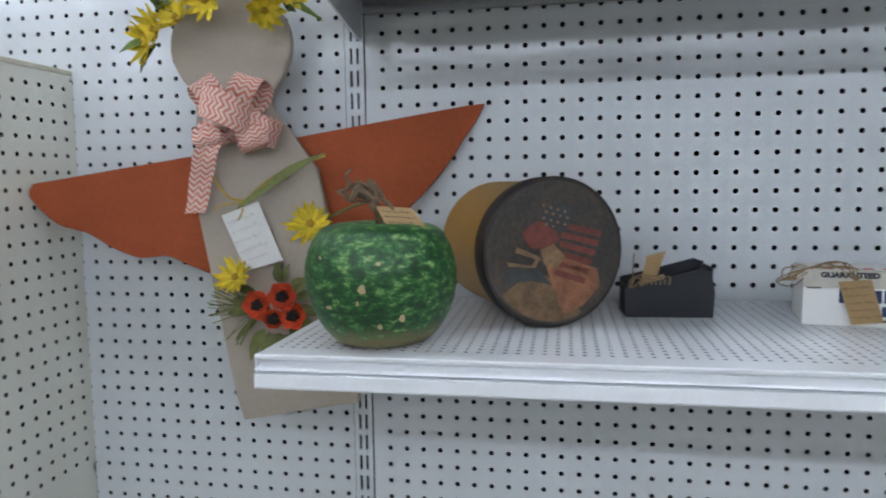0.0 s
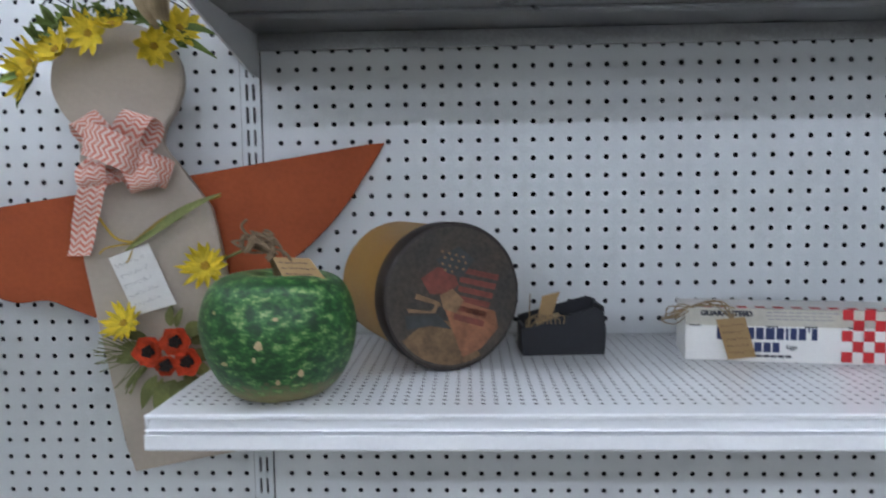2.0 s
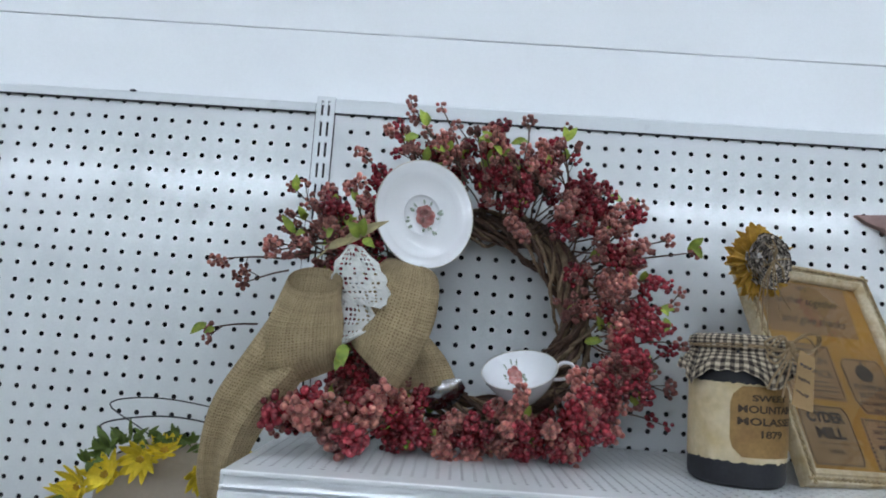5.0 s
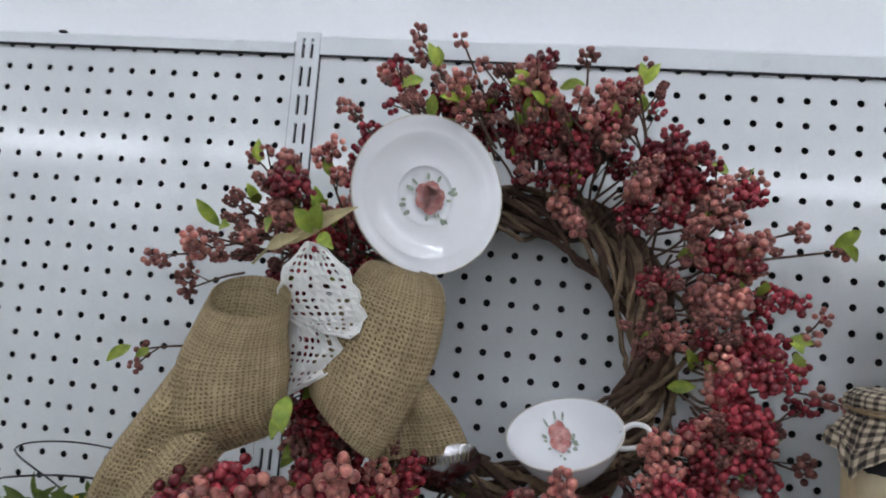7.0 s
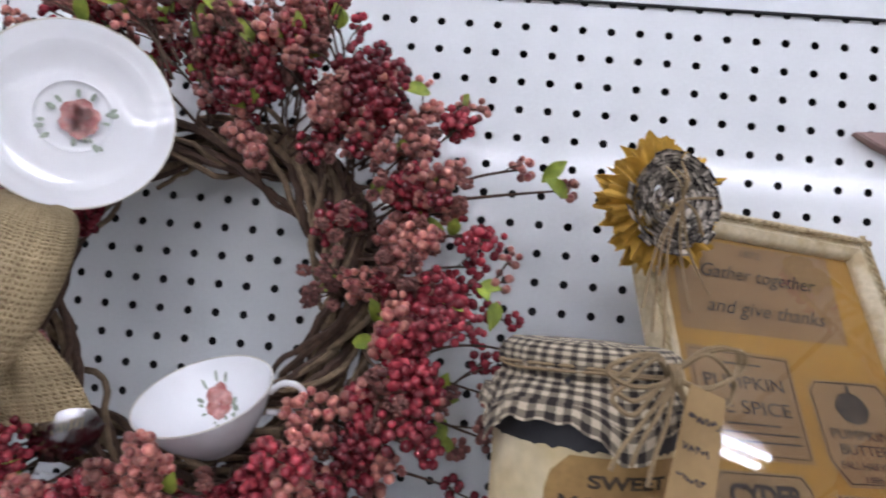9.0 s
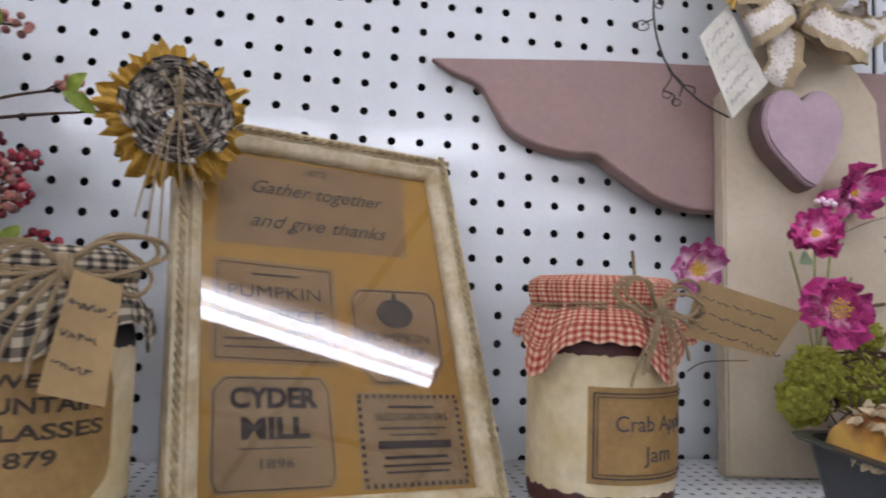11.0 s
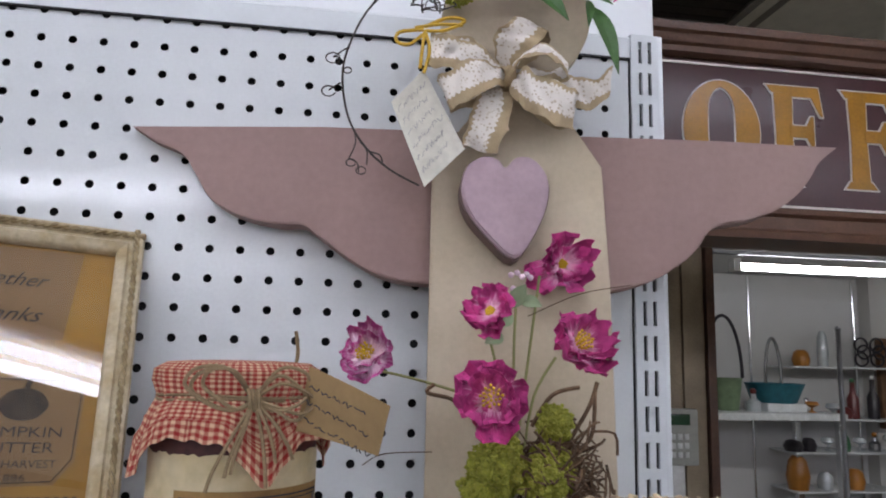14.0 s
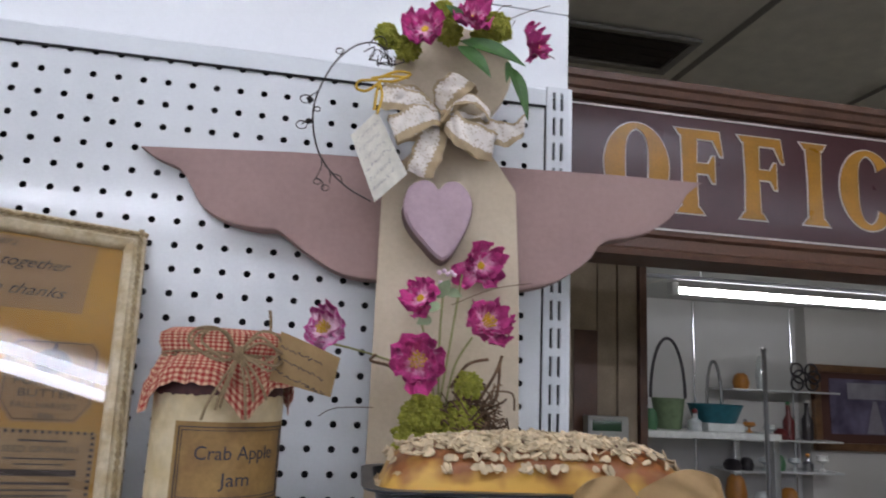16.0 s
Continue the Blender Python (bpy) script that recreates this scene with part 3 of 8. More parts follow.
def chevron_ribbon():
    """Cream ribbon printed with red diamonds and zigzags."""
    m = material("red_zigzag_ribbon", (0.72, 0.60, 0.52), rough=0.85, bump=0.2, fine=900)
    nt = m.node_tree
    u, v = uv_of(nt)
    fold = maths(nt, "ABSOLUTE", maths(nt, "SUBTRACT", maths(nt, "FRACT", maths(nt, "DIVIDE", u, 0.016)), 0.5))
    zig = maths(nt, "FRACT", maths(nt, "ADD", maths(nt, "DIVIDE", v, 0.0075), maths(nt, "MULTIPLY", fold, 1.7)))
    line = maths(nt, "LESS_THAN", zig, 0.5)
    mix = nt.nodes.new("ShaderNodeMix")
    mix.data_type = "RGBA"
    nt.links.new(line, mix.inputs[0])
    mix.inputs[6].default_value, mix.inputs[7].default_value = (0.72, 0.58, 0.50, 1), (0.60, 0.20, 0.145, 1)
    nt.links.new(mix.outputs[2], nt.nodes["Principled BSDF"].inputs["Base Color"])
    return m


RIBBON = chevron_ribbon()


def ribbon(path, width, side, thick=0.0006, steps=8, twist=0.0, crumple=0.0, pinch=(1.0, 1.0), cloth=None):
    """A band of cloth that follows a path; side is the way across it."""
    s = Shape()
    pts = curve_through(path, steps)
    n = len(pts)
    length = sum(float(np.linalg.norm(pts[i + 1] - pts[i])) for i in range(n - 1))
    grid = []
    for i, q in enumerate(pts):
        t = i / (n - 1)
        across = Vector(side)
        if twist:
            across = Matrix.Rotation(twist * t, 3, Vector(pts[min(i + 1, n - 1)] - pts[max(i - 1, 0)])) @ across
        across.normalize()
        wide = width * min(1.0, pinch[0] + 3.5 * t, pinch[1] + 3.5 * (1 - t))
        grid.append([Vector(q) + across * wide * (j / 6 - 0.5) + Vector((0, 0.0015 * math.sin(j * 1.1 + i * 0.7), 0)) for j in range(7)])
    if crumple:
        grid = [[q + Vector(noise.noise_vector(q * 70)) * crumple + Vector(noise.noise_vector(q * 160)) * crumple * 0.4 for q in row] for row in grid]
    return sheet(s, grid, (cloth or width, length), thick)


def petal_flower(parent, at, radius, petals, mat, eye_mat, eye, facing=(0, -1, 0), layers=2, pointed=0.4, cup=0.25, seed=1, eye_high=0.3, name="flower", ruffle=0.0, slim=1.0):
    """A flower with rings of thin petals round a domed centre."""
    rng = random.Random(seed)
    turn = Vector(facing).to_track_quat("Z", "Y").to_matrix()
    c = Vector(at)
    e = Shape()
    for k in range(14):
        a, r = k * 2.4, eye * math.sqrt(k / 14) * 0.85
        ball(e, c + turn @ Vector((r * math.cos(a), r * math.sin(a), eye_high * eye + 0.002)), eye * 0.33, (1, 1, 1), 0.15, rng)
    flower = part(name, e, eye_mat, parent)
    for layer in range(layers):
        size, lift = radius * (1 - 0.25 * layer), 0.15 * layer
        for k in range(petals):
            a = 2 * math.pi * (k + 0.5 * layer) / petals + rng.uniform(-0.12, 0.12)
            long = size * rng.uniform(0.85, 1.08)
            wide = size * math.sin(math.pi / petals) * rng.uniform(1.0, 1.35) * slim
            grid = []
            for i in range(6):
                t = i / 5
                w = wide * (math.sin(math.pi * min(1, (0.12 + 0.88 * t)) ** (0.8 + pointed)) ** 0.7) * (1 if t < 0.99 else 0.35)
                up = long * (cup * t * t + lift * t) + rng.uniform(-0.02, 0.02) * long
                row = []
                for j in range(5):
                    o = (j - 2) / 2
                    z = up + 0.10 * long * o * o * t + ruffle * long * math.sin(5 * o + k) * t
                    x, y = 0.12 * radius + (long - 0.12 * radius) * t, w * o
                    row.append(c + turn @ Vector((x * math.cos(a) - y * math.sin(a), x * math.sin(a) + y * math.cos(a), z)))
                grid.append(row)
            s = Shape()
            sheet(s, grid, None, 0.0004)
            part("petal", s, mat, flower)
    return flower


def leaf(shape, base, tip, width, bend=(0, -1, 0), droop=0.15, notch=0.0):
    """A pointed leaf with a folded midrib."""
    a, b = Vector(base), Vector(tip)
    ahead = b - a
    up = Vector(bend)
    across = ahead.cross(up).normalized()
    grid = []
    for i in range(8):
        t = i / 7
        w = width * math.sin(math.pi * min(0.999, t) ** 0.75) * 0.5 + 0.0003
        mid = a + ahead * t + up.normalized() * ahead.length * droop * math.sin(math.pi * t)
        grid.append([mid + across * w * o + up.normalized() * w * 0.35 * abs(o) for o in (-1, -0.5, 0, 0.5, 1)])
    return sheet(shape, grid, None, 0.0003)


def writing_lines(parent, origin, right, down, width, height, rows, mat, seed=0, off=(0, -1, 0), thick=0.0005):
    """Handwriting that cannot be read: short uneven bars in lines on a card."""
    rng = random.Random(seed)
    s = Shape()
    o, r, d, n = Vector(origin), Vector(right).normalized(), Vector(down).normalized(), Vector(off).normalized()
    for k in range(rows):
        x = width * 0.08
        y = height * (k + 1) / (rows + 1)
        while x < width * rng.uniform(0.75, 0.92):
            w = width * rng.uniform(0.06, 0.16)
            h = height * 0.05
            pts = [o + r * (x + w * i / 5) + d * (y + h * rng.uniform(-0.7, 0.7)) + n * 0.0012 for i in range(6)]
            tube(s, pts, thick, 4)
            x += w + width * 0.03
    return part("writing", s, mat, parent)


# ---- rust-winged wooden angel in the corner of the wall ----
angel = thing("wooden_angel", (-0.158, -0.079, 0.98), "flat wooden angel with rust orange wings and a ribbon bow", "angel ornament", turn=(-3.5, 0, 8.05))
left = curve_through([(-0.333, 0.341), (-0.338, 0.322), (-0.300, 0.284), (-0.256, 0.270), (-0.222, 0.250), (-0.182, 0.234), (-0.142, 0.236), (-0.112, 0.224), (-0.082, 0.211)], 4)
part("wing", slab([tuple(q) for q in left] + [(0.0, 0.20), (0.0, 0.393), (-0.089, 0.379)], 0.0, 0.019, 0.0018), RUST, angel, "rust orange painted wing")
right = curve_through([(0.110, 0.235), (0.150, 0.262), (0.207, 0.303), (0.253, 0.352), (0.283, 0.396), (0.302, 0.424), (0.313, 0.444)], 4)
part("wing", slab([(0.004, 0.394), (0.004, 0.20)] + [tuple(q) for q in right] + [(0.290, 0.442)], 0.0, 0.019, 0.0018), RUST, angel, "rust orange painted wing")
outline = curve_through([(0.038, 0.415), (0.020, 0.440), (0.022, 0.462), (0.038, 0.490), (0.047, 0.525), (0.040, 0.560), (0.012, 0.590), (-0.036, 0.602), (-0.084, 0.590), (-0.112, 0.560), (-0.120, 0.520), (-0.108, 0.486), (-0.090, 0.460), (-0.086, 0.430)], 5)
part("body", slab([tuple(q) for q in outline] + [(-0.090, 0.360), (-0.086, 0.291), (-0.039, 0.041), (-0.028, 0.006), (0.134, 0.031), (0.101, 0.24), (0.090, 0.305), (0.079, 0.357)], -0.0205, -0.0005, 0.002), TAUPE, angel, "taupe painted flat body and head")
# ribbon bow at the neck
F = -0.021
part("ribbon_loop", ribbon([(-0.036, F - 0.012, 0.430), (-0.056, F - 0.032, 0.458), (-0.068, F - 0.034, 0.472), (-0.072, F - 0.016, 0.462), (-0.056, F - 0.006, 0.440), (-0.034, F - 0.006, 0.422)], 0.036, (0.75, 0, 0.45)), RIBBON, angel, "red patterned ribbon loop")
part("ribbon_loop", ribbon([(-0.030, F - 0.012, 0.432), (-0.010, F - 0.034, 0.462), (0.002, F - 0.032, 0.476), (0.008, F - 0.014, 0.464), (-0.006, F - 0.006, 0.440), (-0.030, F - 0.006, 0.424)], 0.038, (0.8, 0, -0.25)), RIBBON, angel, "red patterned ribbon loop")
part("ribbon_loop", ribbon([(-0.030, F - 0.018, 0.416), (-0.004, F - 0.036, 0.412), (0.020, F - 0.034, 0.402), (0.033, F - 0.018, 0.398), (0.016, F - 0.008, 0.408), (-0.02, F - 0.008, 0.420)], 0.036, (0.3, 0.1, 0.85)), RIBBON, angel, "red patterned ribbon loop")
part("ribbon_loop", ribbon([(-0.046, F - 0.016, 0.432), (-0.060, F - 0.034, 0.408), (-0.056, F - 0.036, 0.390), (-0.044, F - 0.020, 0.388), (-0.038, F - 0.010, 0.412)], 0.038, (0.85, 0, 0.2)), RIBBON, angel, "red patterned ribbon loop")
part("ribbon_loop", ribbon([(-0.022, F - 0.016, 0.430), (0.000, F - 0.042, 0.402), (0.008, F - 0.040, 0.384), (0.000, F - 0.018, 0.382), (-0.018, F - 0.010, 0.408)], 0.036, (0.85, 0, 0.25)), RIBBON, angel, "red patterned ribbon loop")
part("ribbon_knot", ribbon([(-0.064, F - 0.042, 0.444), (-0.040, F - 0.056, 0.436), (-0.014, F - 0.054, 0.424), (0.000, F - 0.038, 0.416)], 0.042, (0.2, 0.0, 1)), RIBBON, angel, "red patterned ribbon knot")
part("ribbon_tail", ribbon([(-0.052, F - 0.030, 0.400), (-0.064, F - 0.030, 0.370), (-0.076, F - 0.016, 0.335), (-0.086, F - 0.010, 0.296)], 0.036, (1, 0, 0.05), twist=0.4), RIBBON, angel, "hanging ribbon tail with a notched end")
# hang tag with raffia
tag = Shape()
sheet(tag, [[(-0.050, F - 0.010, 0.292), (0.000, F - 0.008, 0.311)], [(-0.017, F - 0.014, 0.216), (0.034, F - 0.010, 0.230)]], None, 0.0008)
card = part("hang_tag", tag, CARD, angel, "white paper hang tag", False)
writing_lines(card, (-0.050, F - 0.0125, 0.292), (0.05, 0.002, 0.019), (0.034, -0.004, -0.08), 0.050, 0.085, 5, FAINT_INK, 4, thick=0.0003)
raffia = Shape()
for i, (p, q, r) in enumerate((((-0.062, 0.345), (-0.040, 0.318), (-0.018, 0.312)), ((-0.020, 0.312), (0.020, 0.338), (0.052, 0.352)), ((-0.022, 0.310), (0.030, 0.348), (0.094, 0.372)), ((-0.018, 0.311), (-0.050, 0.306), (-0.062, 0.298)), ((-0.018, 0.311), (-0.024, 0.290), (-0.030, 0.285)))):
    tube(raffia, curve_through([(p[0], F - 0.006, p[1]), (q[0], F - 0.012, q[1]), (r[0], F - 0.008, r[1])], 5), 0.0018 if i < 3 else 0.0012, 5)
part("raffia_tie", raffia, RAFFIA, angel, "yellow raffia tie")
long_leaf = Shape()
leaf(long_leaf, (0.000, F - 0.010, 0.322), (0.098, F - 0.020, 0.375), 0.011, (0.2, -1, 0.2))
leaf(long_leaf, (-0.030, F - 0.010, 0.300), (0.050, F - 0.018, 0.345), 0.008, (0.2, -1, 0.2))
part("dry_leaf", long_leaf, OLIVE, angel, "dried olive strap leaf")
# posy on the body
petal_flower(angel, (0.076, F - 0.024, 0.279), 0.034, 14, YELLOW, YELLOW_EYE, 0.006, (-0.1, -1, 0.35), 2, 0.3, 0.3, 3, name="daisy", slim=0.5)
petal_flower(angel, (-0.027, F - 0.026, 0.208), 0.029, 14, YELLOW, YELLOW_EYE, 0.005, (-0.3, -1, 0.4), 2, 0.3, 0.3, 4, name="daisy", slim=0.5)
for i, (x, z, r) in enumerate(((0.002, 0.170, 0.022), (0.036, 0.182, 0.021), (0.050, 0.156, 0.020), (0.024, 0.152, 0.016))):
    petal_flower(angel, (x, F - 0.022 - 0.002 * i, z), r, 6, ORANGE, BLACK_EYE, 0.0085, (-0.15 + 0.1 * i, -1, 0.1), 2, 0.0, 0.35, 20 + i, 0.5, "poppy", 0.05)
leaves, stems = Shape(), Shape()
rng = random.Random(8)
for k in range(16):
    a = rng.uniform(0, 6.28)
    base = Vector((0.02 + 0.03 * math.cos(a), F - 0.004, 0.165 + 0.035 * math.sin(a)))
    leaves = Shape()
    leaf(leaves, base, base + Vector((0.035 * math.cos(a), -0.012 * rng.random(), 0.04 * math.sin(a) - 0.01)), rng.uniform(0.008, 0.02), (0, -1, 0.2))
    part("posy_leaf", leaves, OLIVE, angel, "dull green leaf")
for p, q in (((0.03, 0.13), (0.010, 0.085)), ((0.045, 0.13), (0.035, 0.09))):
    leaves = Shape()
    leaf(leaves, (p[0], F - 0.012, p[1]), (q[0], F - 0.014, q[1]), 0.032, (0, -1, 0.1))
    part("posy_leaf", leaves, OLIVE, angel, "dull green leaf")
for k in range(26):
    a = rng.uniform(2.2, 4.4)
    b = Vector((-0.005, F - 0.006, 0.165))
    tip = b + Vector((0.065 * math.cos(a), -0.015 * rng.random(), 0.055 * math.sin(a)))
    stems = Shape()
    tube(stems, [b, (b + tip) / 2 + Vector((0, -0.004, 0.006 * rng.uniform(-1, 1))), tip], 0.0007, 4)
    part("posy_stem", stems, OLIVE, angel)
stems = Shape()
tube(stems, curve_through([(0.09, F - 0.01, 0.285), (0.125, F - 0.012, 0.300), (0.150, F - 0.01, 0.309)], 4), 0.002, 5)
part("posy_stem", stems, OLIVE, angel, "thin dry stem")
# crown of daisies with a wire halo
for k in range(90):
    t = rng.random()
    a = math.pi * (0.06 + 0.88 * t)
    c = Vector((-0.036 + 0.088 * math.cos(a), F - 0.006 - 0.02 * rng.random(), 0.553 + 0.052 * math.sin(a)))
    d = Vector((rng.uniform(-1, 1), rng.uniform(-1, -0.1), rng.uniform(-0.4, 1))).normalized()
    moss = Shape()
    leaf(moss, c, c + d * rng.uniform(0.014, 0.03), rng.uniform(0.004, 0.009), (0.1, -1, 0.3))
    part("crown_leaf", moss, LEAF, angel)
for i, (x, z, d) in enumerate(((-0.128, 0.541, (-0.6, -1, -0.1)), (-0.098, 0.556, (-0.3, -1, 0.4)), (-0.058, 0.578, (-0.1, -1, -0.25)), (-0.030, 0.588, (0, -0.8, 0.8)), (0.020, 0.563, (0.6, -1, -0.4)), (0.052, 0.585, (0.6, -0.9, 0.2)), (-0.140, 0.524, (-0.8, -0.8, -0.3)))):
    petal_flower(angel, (x, F - 0.03, z), 0.030 if i not in (3,) else 0.023, 10, YELLOW, YELLOW_EYE, 0.005, d, 2, 0.35, 0.5, 30 + i, name="daisy", slim=0.5)
for (x0, z0), (x1, z1) in (((-0.13, 0.53), (-0.178, 0.512)), ((-0.13, 0.525), (-0.150, 0.484)), ((0.04, 0.58), (0.098, 0.548)), ((0.05, 0.59), (0.10, 0.578)), ((-0.10, 0.59), (-0.118, 0.615))):
    sprigs = Shape()
    leaf(sprigs, (x0, F - 0.02, z0), (x1, F - 0.026, z1), 0.010, (0, -1, 0.2))
    part("crown_leaf", sprigs, LEAF, angel)
halo = Shape()
tube(halo, curve_through([(-0.105, F - 0.004, 0.575), (-0.118, F - 0.02, 0.612), (-0.075, F - 0.045, 0.628), (-0.010, F - 0.05, 0.632), (0.055, F - 0.02, 0.614), (0.060, F - 0.004, 0.580)], 7), 0.0011, 5)
tube(halo, curve_through([(-0.095, F - 0.004, 0.580), (-0.060, F + 0.01, 0.600), (-0.118, F + 0.012, 0.640), (-0.060, F + 0.012, 0.652), (0.030, F + 0.010, 0.640), (0.062, F, 0.618)], 7), 0.0009, 5)
part("wire_halo", halo, WIRE, angel, "thin dark bent wire")

# ---- painted gourd ----


def gourd_paint():
    m = material("mottled_green_gourd_paint", (0.02, 0.12, 0.03), rough=0.42, vary=0.1, scale=40, bump=0.12, fine=90)
    nt = m.node_tree
    bsdf = nt.nodes["Principled BSDF"]
    where = nt.nodes.new("ShaderNodeTexCoord")
    spots = nt.nodes.new("ShaderNodeTexNoise")
    spots.inputs["Scale"].default_value, spots.inputs["Detail"].default_value, spots.inputs["Roughness"].default_value = 78, 8, 0.72
    squash = nt.nodes.new("ShaderNodeMapping")
    squash.inputs["Scale"].default_value = (1.0, 1.0, 1.7)
    squash.inputs["Rotation"].default_value = (0.0, 0.25, 0.0)
    nt.links.new(where.outputs["Object"], squash.inputs["Vector"])
    nt.links.new(squash.outputs["Vector"], spots.inputs["Vector"])
    ramp = nt.nodes.new("ShaderNodeValToRGB")
    for pos, col in ((0.40, (0.006, 0.040, 0.010)), (0.49, (0.014, 0.080, 0.018)), (0.55, (0.040, 0.150, 0.032)), (0.61, (0.18, 0.30, 0.095)), (0.72, (0.42, 0.46, 0.20))):
        e = ramp.color_ramp.elements.new(pos)
        e.color = (*col, 1)
    ramp.color_ramp.elements.remove(ramp.color_ramp.elements[0])
    ramp.color_ramp.elements.remove(ramp.color_ramp.elements[-1])
    nt.links.new(spots.outputs["Fac"], ramp.inputs["Fac"])
    chips = nt.nodes.new("ShaderNodeTexNoise")
    chips.inputs["Scale"].default_value, chips.inputs["Detail"].default_value = 26, 3
    shift = nt.nodes.new("ShaderNodeMapping")
    shift.inputs["Location"].default_value = (3.1, 1.7, 0.4)
    nt.links.new(where.outputs["Object"], shift.inputs["Vector"])
    nt.links.new(shift.outputs["Vector"], chips.inputs["Vector"])
    cut = maths(nt, "GREATER_THAN", chips.outputs["Fac"], 0.735)
    mix = nt.nodes.new("ShaderNodeMix")
    mix.data_type = "RGBA"
    nt.links.new(cut, mix.inputs[0])
    nt.links.new(ramp.outputs["Color"], mix.inputs[6])
    mix.inputs[7].default_value = (0.46, 0.36, 0.20, 1)
    # bare tan ring under the gourd, where it rubs on the shelf
    split = nt.nodes.new("ShaderNodeSeparateXYZ")
    nt.links.new(where.outputs["Object"], split.inputs[0])
    worn = nt.nodes.new("ShaderNodeMapRange")
    worn.inputs["From Min"].default_value, worn.inputs["From Max"].default_value = 0.024, 0.010
    nt.links.new(maths(nt, "ADD", split.outputs["Z"], maths(nt, "MULTIPLY", maths(nt, "SUBTRACT", spots.outputs["Fac"], 0.5), 0.06)), worn.inputs["Value"])
    rub = nt.nodes.new("ShaderNodeMix")
    rub.data_type = "RGBA"
    nt.links.new(maths(nt, "MULTIPLY", worn.outputs["Result"], 0.7), rub.inputs[0])
    nt.links.new(mix.outputs[2], rub.inputs[6])
    rub.inputs[7].default_value = (0.26, 0.19, 0.085, 1)
    nt.links.new(rub.outputs[2], bsdf.inputs["Base Color"])
    return m


gourd = thing("painted_gourd", (0.068, -0.283, LOW_Z), "green mottled painted gourd like an apple on the shelf", "gourd")
g = Shape()
prof = [(0.001, 0.006), (0.026, 0.002), (0.040, 0.0005), (0.051, 0.005), (0.064, 0.020), (0.074, 0.042), (0.0785, 0.064), (0.0785, 0.082), (0.073, 0.102), (0.063, 0.117), (0.044, 0.1245), (0.026, 0.124), (0.012, 0.119), (0.001, 0.117)]
lathe(g, [tuple(q) for q in curve_through(prof, 3)], 48, wobble=0.012)
body = part("body", g, gourd_paint(), gourd)
s = Shape()
chip_mat = material("bare_gourd_chip", (0.48, 0.36, 0.20), rough=0.8)
for a, z, w, h in ((-1.55, 0.066, 0.009, 0.010), (-1.62, 0.052, 0.004, 0.006), (-2.05, 0.046, 0.010, 0.004), (-1.35, 0.028, 0.005, 0.006), (-1.35, 0.090, 0.006, 0.004), (-2.2, 0.094, 0.005, 0.004), (-1.05, 0.036, 0.007, 0.008)):
    r = np.interp(z, [q[1] for q in prof[3:9]], [q[0] for q in prof[3:9]]) * 1.0 + 0.0015
    c = Vector((r * math.cos(a), r * math.sin(a), z))
    n = Vector((math.cos(a), math.sin(a), 0))
    t = Vector((-math.sin(a), math.cos(a), 0))
    pts = [c + t * w * 0.5 * math.cos(k * 1.05 + 0.3) * (0.7 + 0.4 * (k % 2)) + Vector((0, 0, h * 0.5 * math.sin(k * 1.05 + 0.3))) for k in range(6)]
    s = Shape()
    s.add(pts, [tuple(range(6))])
    part("paint_chip", s, chip_mat, body, "bare tan spot where paint has chipped", False)
s = Shape()
tube(s, curve_through([(0, 0, 0.115), (-0.002, 0, 0.128), (-0.004, -0.004, 0.140), (-0.003, -0.008, 0.152)], 4), [0.0042] * 4 + [0.0035] * 5 + [0.003] * 4, 8)
part("stem", s, STEM, gourd, "woody brown stem")
knot = Shape()
rng = random.Random(5)
GOURD_TWINE = material("weathered_twine", (0.25, 0.175, 0.105), rough=0.95, vary=0.2, scale=200, bump=0.6, fine=900)
for k in range(22):
    a, b = k * 0.9, rng.uniform(0.6, 1.1)
    p = [(-0.004, -0.006, 0.146), (-0.014 + 0.015 * b * math.cos(a), -0.012 + 0.010 * math.sin(a), 0.157 + 0.009 * b * math.sin(2 * a + k)), (-0.016 + 0.020 * b * math.cos(a + 1.2), -0.014 + 0.010 * math.sin(a + 0.5), 0.158 + 0.010 * math.sin(a + k)), (-0.014 + 0.027 * b * math.cos(a + 0.6), -0.012 + 0.012 * math.sin(a + 0.5), 0.152 + 0.013 * b * math.sin(a))]
    knot = Shape()
    tube(knot, curve_through(p, 4), 0.0014, 5)
    part("twine_strand", knot, GOURD_TWINE, gourd)
knot = Shape()
tube(knot, curve_through([(-0.02, -0.01, 0.155), (-0.032, -0.012, 0.172), (-0.026, -0.014, 0.180)], 4), 0.0016, 5)
part("twine_strand", knot, GOURD_TWINE, gourd)
knot = Shape()
tube(knot, curve_through([(0.0, -0.01, 0.150), (0.012, -0.014, 0.146), (0.018, -0.016, 0.138)], 4), 0.0016, 5)
part("twine_strand", knot, GOURD_TWINE, gourd, "frayed jute twine")
s = Shape()
sheet(s, [[(0.000, -0.020, 0.142), (0.034, -0.004, 0.139)], [(0.018, -0.040, 0.121), (0.054, -0.022, 0.119)]], None, 0.0007)
card = part("price_tag", s, KRAFT, gourd, "brown kraft price tag", False)
writing_lines(card, (0.000, -0.020, 0.142), (0.034, 0.016, -0.003), (0.018, -0.02, -0.021), 0.037, 0.034, 3, INK, 6, (0.2, -0.6, 0.8), 0.00035)

# ---- round band box lying on its side ----
MUSTARD = material("mustard_box_paint", (0.46, 0.26, 0.055), rough=0.55, vary=0.08, scale=12, bump=0.1)
